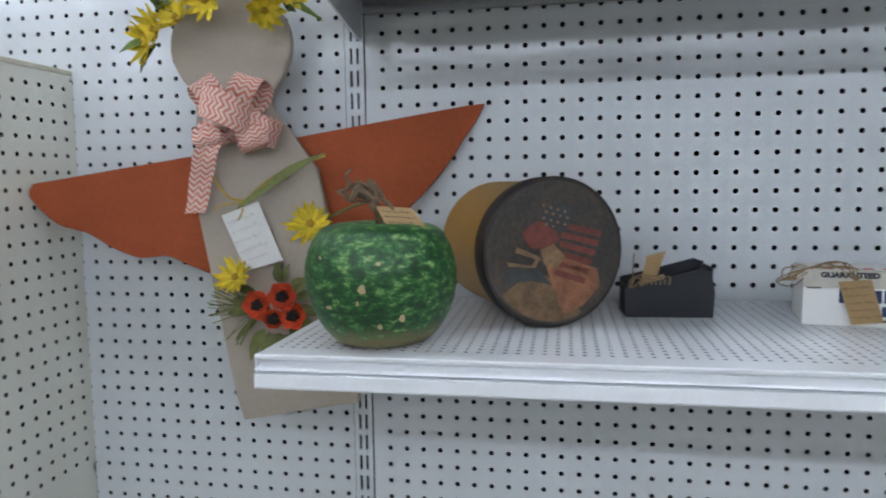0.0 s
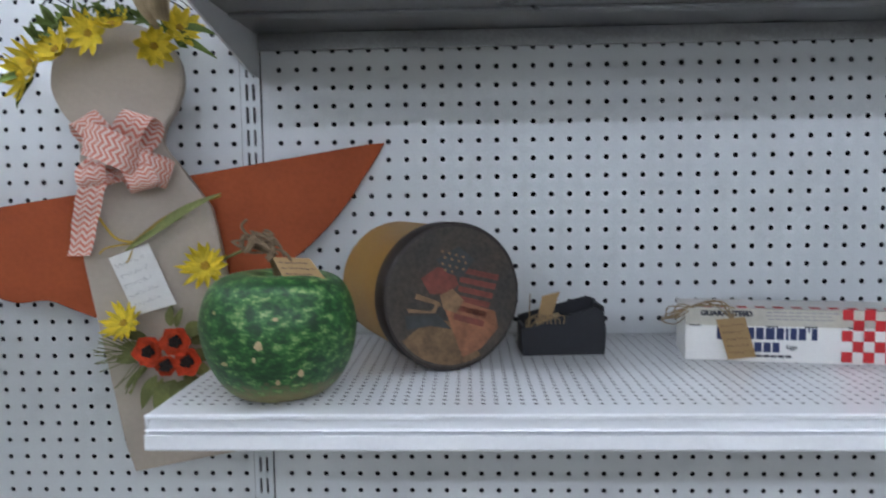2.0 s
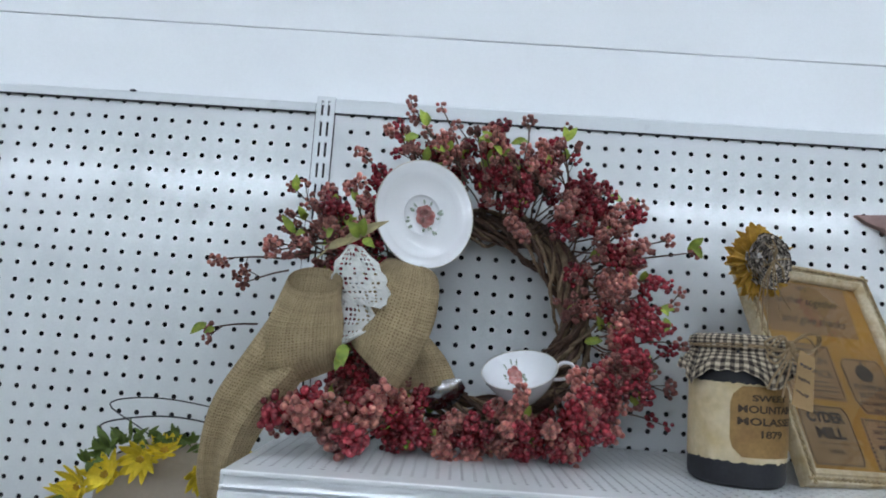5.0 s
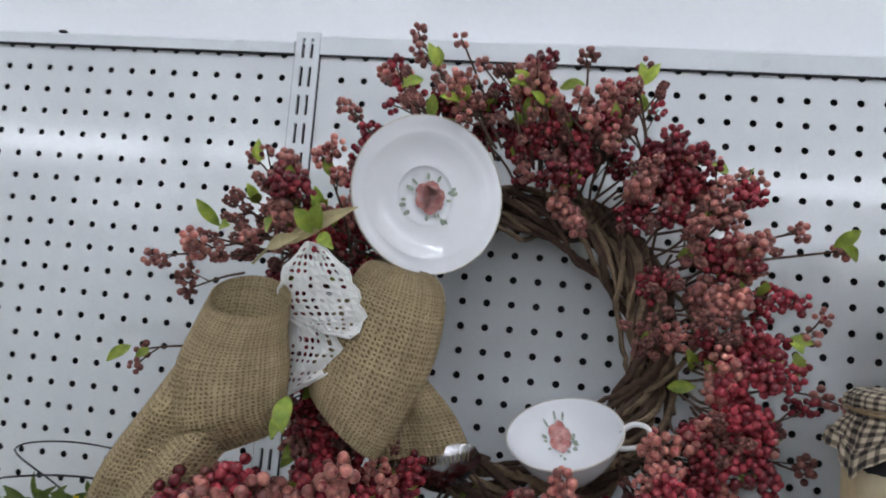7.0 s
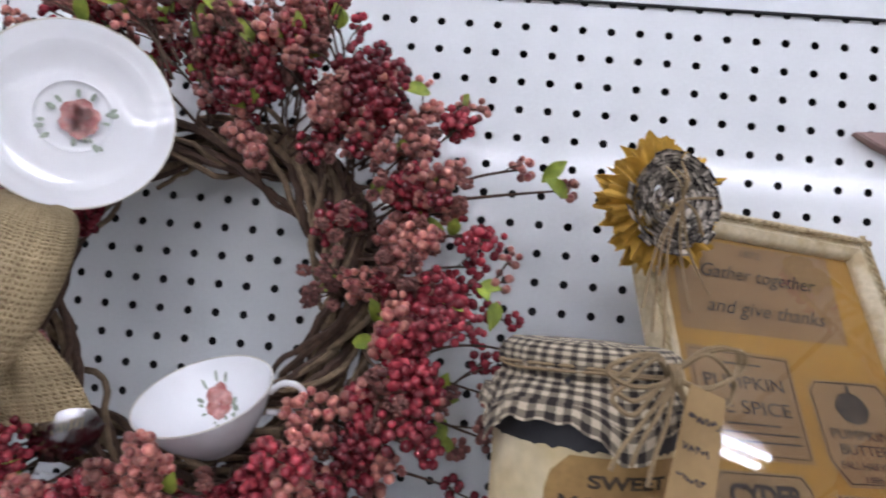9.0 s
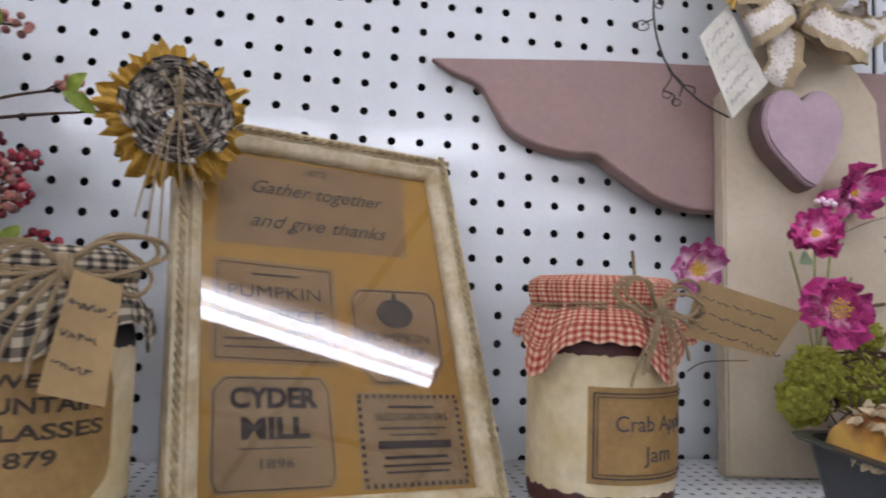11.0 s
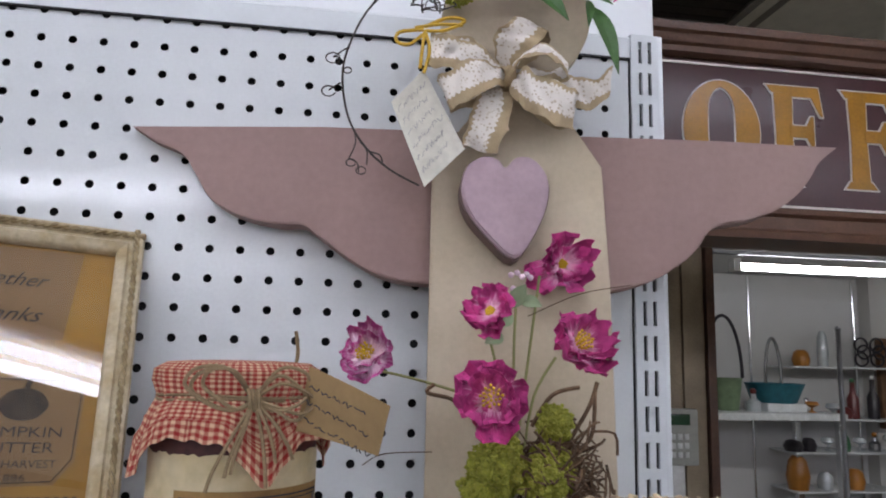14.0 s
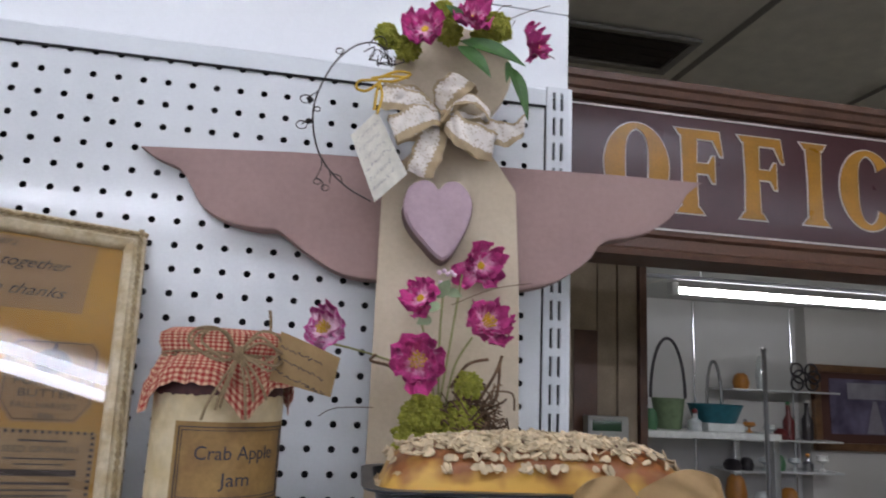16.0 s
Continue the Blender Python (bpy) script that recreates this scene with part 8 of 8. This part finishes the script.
fixed("office_wall_above", box((OX0, OY + 0.012, 2.005), (OX1, OY + 0.09, 2.235), 0.002), WOOD_PANEL, "drab wood office partition", False)
WY = 1.15
fixed("office_wall_below", box((1.52, WY + 0.012, 0), (OX1, WY + 0.09, 0.95), 0.002), WOOD_PANEL, "drab wood office partition", False)
crown = Shape()
prof = [(0.0, 2.214), (-0.012, 2.218), (-0.014, 2.226), (-0.020, 2.229), (-0.024, 2.240), (-0.030, 2.243), (-0.032, 2.254), (0.09, 2.256)]
crown.add([(x, OY + a, z) for x in (OX0, OX1) for a, z in prof], [(i, i + 1, i + 1 + len(prof), i + len(prof)) for i in range(len(prof) - 1)] + [tuple(range(len(prof))), tuple(range(2 * len(prof) - 1, len(prof) - 1, -1))])
fixed("office_crown_trim", crown, WOOD_TRIM, "moulded reddish wood crown trim", False)
head_trim = Shape()
prof = [(0.012, 1.992), (-0.010, 1.992), (-0.012, 1.984), (-0.004, 1.980), (-0.006, 1.962), (-0.012, 1.957), (-0.010, 1.947), (0.09, 1.947), (0.09, 2.004), (0.012, 2.004)]
head_trim.add([(x, OY + a, z) for x in (OX0, OX1) for a, z in prof], [(i, i + 1, i + 1 + len(prof), i + len(prof)) for i in range(len(prof) - 1)] + [tuple(range(len(prof))), tuple(range(2 * len(prof) - 1, len(prof) - 1, -1))])
fixed("office_window_head", head_trim, WOOD_TRIM, "reddish wood window head trim", False)
for x0, x1, y0 in ((1.300, 1.771, 0.0), (1.775, 1.835, 0.004), (1.840, 1.901, 0.004), (1.903, 1.926, -0.010)):
    fixed("office_window_jamb", box((x0, WY + y0, 0.95), (x1, WY + 0.09, 2.64), 0.0015), WOOD_PANEL if x0 < 1.9 else WOOD_TRIM, "drab wood panel beside the office window", False)
fixed("office_kick_panel", box((1.700, WY - 0.004, 0.95), (1.773, WY - 0.0005, 1.89), 0.001), WOOD_TRIM, "brown wood strip beside the office window", False)

sign = thing("office_sign", (1.33, OY, 1.991), "maroon office sign with gold letters and white border", "sign")
part("board", box((-0.08, -0.002, 0.0), (1.9, 0.011, 0.2195), 0.0012), SIGN_MAROON, sign)
for z in (0.004, 0.2125):
    part("white_line", box((-0.076, -0.0035, z), (1.896, -0.0018, z + 0.0035)), SIGN_WHITE, sign)


def glyph(parent, outlines, x, mat_in, mat_out):
    """A sign letter: white edge board with the gold letter on top of it."""
    for grow, y, mat, name in ((0.0022, -0.0034, mat_out, "letter_edge"), (0.0, -0.0046, mat_in, "letter")):
        s = Shape()
        for step, quad in enumerate(outlines):
            cx, cz = sum(p[0] for p in quad) / len(quad), sum(p[1] for p in quad) / len(quad)
            pts = []
            n = len(quad)
            for i in range(n):
                a, b, c = Vector(quad[i - 1]), Vector(quad[i]), Vector(quad[(i + 1) % n])
                d1, d2 = (b - a).normalized(), (c - b).normalized()
                n1, n2 = Vector((d1.y, -d1.x)), Vector((d2.y, -d2.x))
                m = n1 + n2
                m = m / max(0.35, m.length_squared / 2) if m.length > 1e-6 else n1
                pts.append(b + m * grow)
            top = [(x + p[0], y - 0.0002 * step, 0.038 + p[1]) for p in pts]
            back = [(x + p[0], y + 0.0016, 0.038 + p[1]) for p in pts]
            s.add(top + back, [tuple(range(n))] + [(i, i + n, (i + 1) % n + n, (i + 1) % n) for i in range(n)])
        part(name, s, mat, parent, smooth=False)


LH = 0.152
stem = lambda x: [[(x + 0.005, 0.006), (x + 0.035, 0.006), (x + 0.033, LH * 0.5), (x + 0.035, LH - 0.006), (x + 0.005, LH - 0.006), (x + 0.007, LH * 0.5)]]  # noqa: E731
foot = lambda x, z: [[(x - 0.006, z), (x + 0.046, z), (x + 0.038, z + 0.011), (x + 0.002, z + 0.011)]]  # noqa: E731
cap = lambda x, z: [[(x + 0.002, z - 0.011), (x + 0.038, z - 0.011), (x + 0.046, z), (x - 0.006, z)]]  # noqa: E731
arm_top = [[(0.030, LH - 0.016), (0.066, LH - 0.016), (0.080, LH - 0.044), (0.084, LH - 0.044), (0.078, LH), (0.030, LH)]]
arm_mid = [[(0.030, LH * 0.48), (0.056, LH * 0.48), (0.064, LH * 0.38), (0.068, LH * 0.38), (0.068, LH * 0.70), (0.064, LH * 0.70), (0.056, LH * 0.60), (0.030, LH * 0.60)]]
arm_low = [[(0.030, 0.0), (0.080, 0.0), (0.088, 0.046), (0.084, 0.046), (0.068, 0.016), (0.030, 0.016)]]


def ring_letter(parent, x, a0, a1, wide, thick):
    for grow, y, mat, name in ((0.0022, -0.0034, SIGN_WHITE, "letter_edge"), (0.0, -0.0046, SIGN_GOLD, "letter")):
        s = Shape()
        n = 40
        pts_out, pts_in = [], []
        for k in range(n + 1):
            a = radians(a0 + (a1 - a0) * k / n)
            t = thick * (0.45 + 0.55 * abs(math.cos(a)))
            pts_out.append((x + wide + (wide + grow) * math.cos(a), y, 0.038 + LH / 2 + (LH / 2 + grow) * math.sin(a)))
            pts_in.append((x + wide + (wide - t - grow) * math.cos(a), y, 0.038 + LH / 2 + (LH / 2 - t * 0.6 - grow) * math.sin(a)))
        m = n + 1
        s.add(pts_out + pts_in + [(p[0], y + 0.0016, p[2]) for p in pts_out + pts_in], [(k, k + 1, m + k + 1, m + k) for k in range(n)] + [(k, 2 * m + k, 2 * m + k + 1, k + 1) for k in range(n)] + [(m + k, m + k + 1, 3 * m + k + 1, 3 * m + k) for k in range(n)])
        part(name, s, mat, parent, smooth=False)


ring_letter(sign, 0.075, 0, 360, 0.060, 0.038)
for x in (0.214, 0.336):
    glyph(sign, stem(0) + foot(0, 0) + cap(0, LH) + arm_top + arm_mid, x, SIGN_GOLD, SIGN_WHITE)
glyph(sign, stem(0) + foot(0, 0) + cap(0, LH), 0.462, SIGN_GOLD, SIGN_WHITE)
ring_letter(sign, 0.535, 42, 318, 0.060, 0.038)
glyph(sign, stem(0) + foot(0, 0) + cap(0, LH) + arm_top + arm_mid + arm_low, 0.668, SIGN_GOLD, SIGN_WHITE)

# ---- office interior seen through the window ----
OFFICE_WALL = material("office_grey_wall", (0.62, 0.61, 0.60), rough=0.7, vary=0.03, scale=4)
OFFICE_WALL_WARM = material("office_pale_wall", (0.60, 0.58, 0.55), rough=0.7, vary=0.03, scale=4)
fixed("office_back_wall", box((1.3, 3.60, 0), (4.36, 3.68, 2.34)), OFFICE_WALL, "grey office back wall", False)
fixed("office_side_return", box((4.362, 3.50, 0), (6.9, 3.68, 2.34)), OFFICE_WALL_WARM, "pale office wall", False)
fixed("office_west_wall", box((1.524, WY + 0.092, 0), (1.60, 3.598, 2.344)), OFFICE_WALL, "grey office side wall", False)
low_ceiling = Shape()
low_ceiling.add([(1.53, WY + 0.092, 2.345), (6.9, WY + 0.092, 2.345), (6.9, 3.60, 2.345), (1.53, 3.60, 2.345)], [(3, 2, 1, 0)])
low_ceiling.add([(1.53, WY + 0.092, 2.36), (6.9, WY + 0.092, 2.36), (6.9, 3.60, 2.36), (1.53, 3.60, 2.36)], [(0, 1, 2, 3)])
fixed("office_ceiling", low_ceiling, material("office_ceiling_tile", (0.60, 0.60, 0.58), rough=0.9, vary=0.05), "low grey tiled office ceiling", False)
s = Shape()
for k in range(9):
    x = 1.7 + 0.61 * k
    s.add([(x - 0.010, WY + 0.1, 2.342), (x + 0.010, WY + 0.1, 2.342), (x + 0.010, 3.59, 2.342), (x - 0.010, 3.59, 2.342)], [(3, 2, 1, 0)])
fixed("office_ceiling_grid", s, SIGN_WHITE, "white ceiling grid bars", False)
STEEL = material("dull_steel", (0.30, 0.30, 0.31), rough=0.45, metal=0.6)
lamp = thing("office_tube_light", (2.405, 1.80, 2.127), "bare lit fluorescent tube in the office", "ceiling light")
s = Shape()
tube(s, [(0.0, 0, 0), (2.45, 0, 0)], 0.014, 12)
part("tube", s, OFFICE_TUBE, lamp, "lit white fluorescent tube")
part("tube_holder", box((-0.03, -0.02, -0.02), (0.0, 0.02, 0.03), 0.003), FIXTURE, lamp)
part("housing", box((-0.45, -0.012, 0.044), (2.5, 0.012, 0.060), 0.003), STEEL, lamp)
for x in (0.1, 2.2):
    part("hanger", box((x, -0.005, 0.06), (x + 0.01, 0.005, 0.2175)), FIXTURE, lamp)

post = thing("display_post", (2.645, 1.6, 0), "chrome display post standing inside the office", "post")
s = Shape()
tube(s, [(0, 0, 0), (0, 0, 1.89)], 0.0085, 12)
part("pole", s, STEEL, post)
s = Shape()
lathe(s, [(0.001, 0.0), (0.12, 0.0), (0.12, 0.01), (0.02, 0.02), (0.012, 0.03)], 24)
part("foot", s, CHROME, post)
s = Shape()
ball(s, (0, 0, 1.893), 0.011)
part("cap", s, STEEL, post)

GLASS_SHELF = material("white_display_shelf", (0.74, 0.76, 0.76), rough=0.25)
rack = thing("display_rack", (4.06, 3.42, 0), "white wall shelves with chrome standards and small ornaments", "display rack")
for z in (1.757, 1.442, 1.245, 1.02):
    part("rack_shelf", box((-0.40, -0.10, z - 0.012), (0.40, 0.17, z), 0.003), GLASS_SHELF, rack)
for x in (-0.5, 0.25):
    s = Shape()
    tube(s, [(x, 0.172, 0.0), (x, 0.172, 2.33)], 0.008, 8)
    part("standard", s, CHROME, rack)

rng = random.Random(50)
ORN = [material("ornament_" + n, c, rough=r, metal=m) for n, c, r, m in (("amber", (0.45, 0.18, 0.03), 0.3, 0), ("clear", (0.62, 0.66, 0.68), 0.08, 0.3), ("red", (0.15, 0.025, 0.025), 0.3, 0), ("green", (0.05, 0.16, 0.07), 0.3, 0), ("dark", (0.03, 0.025, 0.03), 0.3, 0), ("white", (0.7, 0.7, 0.68), 0.3, 0), ("silver", (0.5, 0.5, 0.52), 0.2, 1))]
NAMES = ("amber", "clear glass", "red", "green", "dark", "white china", "silver")


def ornament(x, y, z, height, radius, kind, form):
    ob = thing("ornament", (x, y, z), "small " + NAMES[kind] + " ornament on a white display shelf", "ornament", "ornaments on the rack")
    s = Shape()
    if form == 0:
        prof = [(0.001, 0), (radius, 0), (radius, height * 0.55), (radius * 0.45, height * 0.72), (radius * 0.4, height * 0.95), (radius * 0.5, height), (0.001, height)]
    elif form == 1:
        prof = [(0.001, 0), (radius * 0.6, 0), (radius * 0.15, height * 0.2), (radius * 0.15, height * 0.45), (radius, height * 0.7), (radius * 0.8, height), (radius * 0.7, height), (0.001, height * 0.6)]
    else:
        prof = [(0.001, 0), (radius * 0.8, 0), (radius, height * 0.4), (radius * 0.75, height * 0.85), (radius * 0.4, height), (0.001, height)]
    lathe(s, prof, 16)
    part("body", s, ORN[kind], ob)
    if form == 0:
        s = Shape()
        ball(s, (0, 0, height + radius * 0.3), radius * 0.45)
        part("stopper", s, ORN[(kind + 1) % 7], ob)


for z, items in ((1.757, ((3.78, 0.10, 0.055, 0, 2), (3.93, 0.22, 0.035, 1, 2))), (1.442, ((3.70, 0.05, 0.04, 1, 1), (3.80, 0.10, 0.03, 5, 0), (3.98, 0.09, 0.045, 1, 1), (4.12, 0.22, 0.035, 2, 0), (4.26, 0.24, 0.035, 4, 0), (4.06, 0.07, 0.05, 2, 2))), (1.245, ((3.70, 0.07, 0.06, 4, 2), (3.80, 0.08, 0.05, 4, 2), (3.93, 0.08, 0.04, 1, 1), (4.04, 0.10, 0.04, 3, 2), (4.15, 0.08, 0.04, 1, 1), (4.25, 0.09, 0.035, 6, 0), (4.36, 0.10, 0.04, 5, 1))), (1.02, ((3.72, 0.20, 0.07, 0, 2), (3.9, 0.1, 0.05, 1, 2), (4.1, 0.12, 0.06, 0, 2)))):
    for x, h, r, kind, form in items:
        ornament(x, 3.40, z, h, r, kind, form)
# wire scroll ornaments on the top shelf
for x in (4.20, 4.31):
    ob = thing("wire_scroll", (x, 3.40, 1.757), "dark bent wire scroll ornament on a white shelf", "ornament", "wire scrolls")
    s = Shape()
    for k in range(3):
        tube(s, [(0.045 * math.cos(a) + 0.02 * (k % 2), 0, 0.05 + 0.045 * k + 0.042 * math.sin(a)) for a in np.linspace(0, 6.28, 20)], 0.007, 6)
    part("wire", s, ORN[4], ob)

# green pail and teal basket with tall handles on a stand
for name, x, z, r, h, colour, label, hh, hr in (("green_pail", 3.145, 1.50, 0.10, 0.18, (0.19, 0.27, 0.15), "pale green tin pail with a tall dark handle", 0.36, 0.115), ("teal_basket", 3.455, 1.545, 0.165, 0.11, (0.02, 0.16, 0.21), "teal wicker basket with a looped handle", 0.26, 0.05)):
    ob = thing(name, (x, 3.20, z), label, "basket" if "basket" in name else "pail")
    s = Shape()
    lathe(s, [(0.001, 0.0), (r * 0.72, 0.0), (r * 0.76, 0.006), (r * 0.96, h * 0.92), (r, h), (r * 0.95, h), (r * 0.72, 0.02), (0.001, 0.02)], 28, wobble=0.02 if "basket" in name else 0)
    part("bucket", s, material(name + "_colour", colour, rough=0.5, vary=0.15, scale=30), ob)
    s = Shape()
    tube(s, [(hr * math.cos(a), 0, h + hh * math.sin(a)) for a in np.linspace(0, math.pi, 26)], 0.010, 8)
    part("handle", s, ORN[4] if "pail" in name else ORN[6], ob)
stand = thing("display_table", (3.30, 3.20, 0), "plain wooden display table under the pail and basket", "table")
part("tabletop", box((-0.45, -0.22, 1.46), (0.45, 0.22, 1.4985), 0.003), GLASS_SHELF, stand)
for sx in (-1, 1):
    for sy in (-1, 1):
        part("leg", box((sx * 0.42 - 0.02, sy * 0.19 - 0.02, 0), (sx * 0.42 + 0.02, sy * 0.19 + 0.02, 1.46), 0.002), CHROME, stand)
riser = thing("riser", (3.455, 3.20, 1.4985), "small white riser under the teal basket", "riser")
part("block", box((-0.12, -0.12, 0), (0.12, 0.12, 0.0462), 0.003), GLASS_SHELF, riser)
for i, (x, h, kind) in enumerate(((3.26, 0.10, 1), (3.62, 0.06, 0), (2.98, 0.12, 3))):
    ornament(x, 3.10, 1.4985, h, 0.04, kind, i % 3)

painting = thing("painting", (4.80, 3.47, 1.66), "framed painting of a dim violet lane in brown frame", "painting")
PW2, PH2 = 0.43, 0.285
for x0, x1, z0, z1 in ((-PW2, PW2, PH2 - 0.05, PH2), (-PW2, PW2, -PH2, -PH2 + 0.05), (-PW2, -PW2 + 0.05, -PH2 + 0.05, PH2 - 0.05), (PW2 - 0.05, PW2, -PH2 + 0.05, PH2 - 0.05)):
    part("frame_side", box((x0, -0.02, z0), (x1, 0.02, z1), 0.004), material("bronze_frame", (0.22, 0.11, 0.05), rough=0.35, vary=0.2, scale=20), painting)
part("mat", box((-PW2 + 0.05, 0.0, -PH2 + 0.05), (PW2 - 0.05, 0.012, PH2 - 0.05)), material("brown_mat", (0.10, 0.04, 0.03), rough=0.7), painting)
part("canvas", box((-PW2 + 0.13, -0.004, -PH2 + 0.11), (PW2 - 0.05, 0.0, PH2 - 0.09)), material("violet_canvas", (0.26, 0.22, 0.36), rough=0.5, vary=0.4, scale=7, tint=(0.05, 0.04, 0.08)), painting)
s = Shape()
s.add([(-0.02, -0.0045, -0.17), (0.12, -0.0045, -0.17), (0.07, -0.0045, 0.05), (0.04, -0.0045, 0.05)], [(0, 1, 2, 3)])
part("painted_lane", s, material("painted_lane_colour", (0.30, 0.28, 0.33), rough=0.5), painting, smooth=False)
s = Shape()
s.add([(-0.16, -0.0046, 0.06), (0.20, -0.0046, 0.06), (0.20, -0.0046, 0.17), (-0.16, -0.0046, 0.17)], [(0, 1, 2, 3)])
part("painted_sky", s, material("painted_sky_colour", (0.42, 0.40, 0.46), rough=0.5, vary=0.2, scale=9), painting, smooth=False)
stick = thing("candlestick", (4.62, 3.05, 0.95), "dark turned candlestick below the painting", "candlestick")
s = Shape()
lathe(s, [(0.001, 0), (0.06, 0), (0.06, 0.02), (0.02, 0.05), (0.025, 0.15), (0.04, 0.24), (0.055, 0.30), (0.03, 0.33), (0.045, 0.40), (0.02, 0.42), (0.05, 0.46), (0.05, 0.48), (0.001, 0.48)], 20)
part("stem", s, ORN[4], stick)
counter = thing("office_counter", (4.7, 3.05, 0), "dark wooden office counter below the painting", "counter")
part("worktop", box((-0.6, -0.3, 0.91), (0.6, 0.3, 0.9495), 0.004), WOOD_TRIM, counter)
part("body", box((-0.57, -0.27, 0), (0.57, 0.27, 0.91), 0.003), WOOD_PANEL, counter)

# card terminal just inside the window, and the sill under it
fixed("office_window_sill", box((1.55, WY - 0.05, 0.9505), (OX1, WY + 0.12, 0.985), 0.004), WOOD_TRIM, "reddish wood window sill", False)
machine = thing("adding_machine", (1.780, WY - 0.035, 0.985), "pale grey desk terminal with a green display on a stand", "desk terminal")
part("stand", box((-0.03, -0.012, 0), (0.03, 0.010, 0.545), 0.003), FIXTURE, machine)
part("case", box((-0.060, -0.022, 0.525), (0.064, 0.014, 0.665), 0.006), material("putty_plastic", (0.46, 0.46, 0.41), rough=0.5), machine)
part("display", box((-0.046, -0.0245, 0.625), (0.040, -0.0215, 0.653), 0.001), material("green_display", (0.03, 0.09, 0.04), rough=0.2), machine)
for r in range(3):
    for c in range(4):
        part("key", box((-0.030 + c * 0.018, -0.0245, 0.545 + r * 0.022), (-0.018 + c * 0.018, -0.0215, 0.559 + r * 0.022), 0.0008), FIXTURE, machine)

# air grille in the store ceiling
# brown-black that stands for the unlit duct; the slats share it
VENT_DARK = material("duct_shade_brown", (0.045, 0.036, 0.030), rough=0.9, vary=0.15, scale=30)
vent = thing("ceiling_vent", (1.60, 0.885, 2.642), "dark slotted air grille in the drab ceiling", "vent")
for x0, y0, x1, y1 in ((-0.305, -0.105, 0.305, -0.088), (-0.305, 0.078, 0.305, 0.105), (-0.305, -0.0875, -0.28, 0.0775), (0.28, -0.0875, 0.305, 0.0775)):
    part("frame", box((x0, y0, -0.010), (x1, y1, 0.0), 0.002), GRID, vent)
# flat dark plate in place of the duct's shaded depth
part("opening", box((-0.279, -0.087, -0.0035), (0.279, 0.077, -0.0005)), VENT_DARK, vent)
for k in range(4):
    part("slat", box((-0.275, -0.070 + k * 0.040, -0.0065), (0.275, -0.066 + k * 0.040, -0.0036), 0.0005), VENT_DARK, vent)
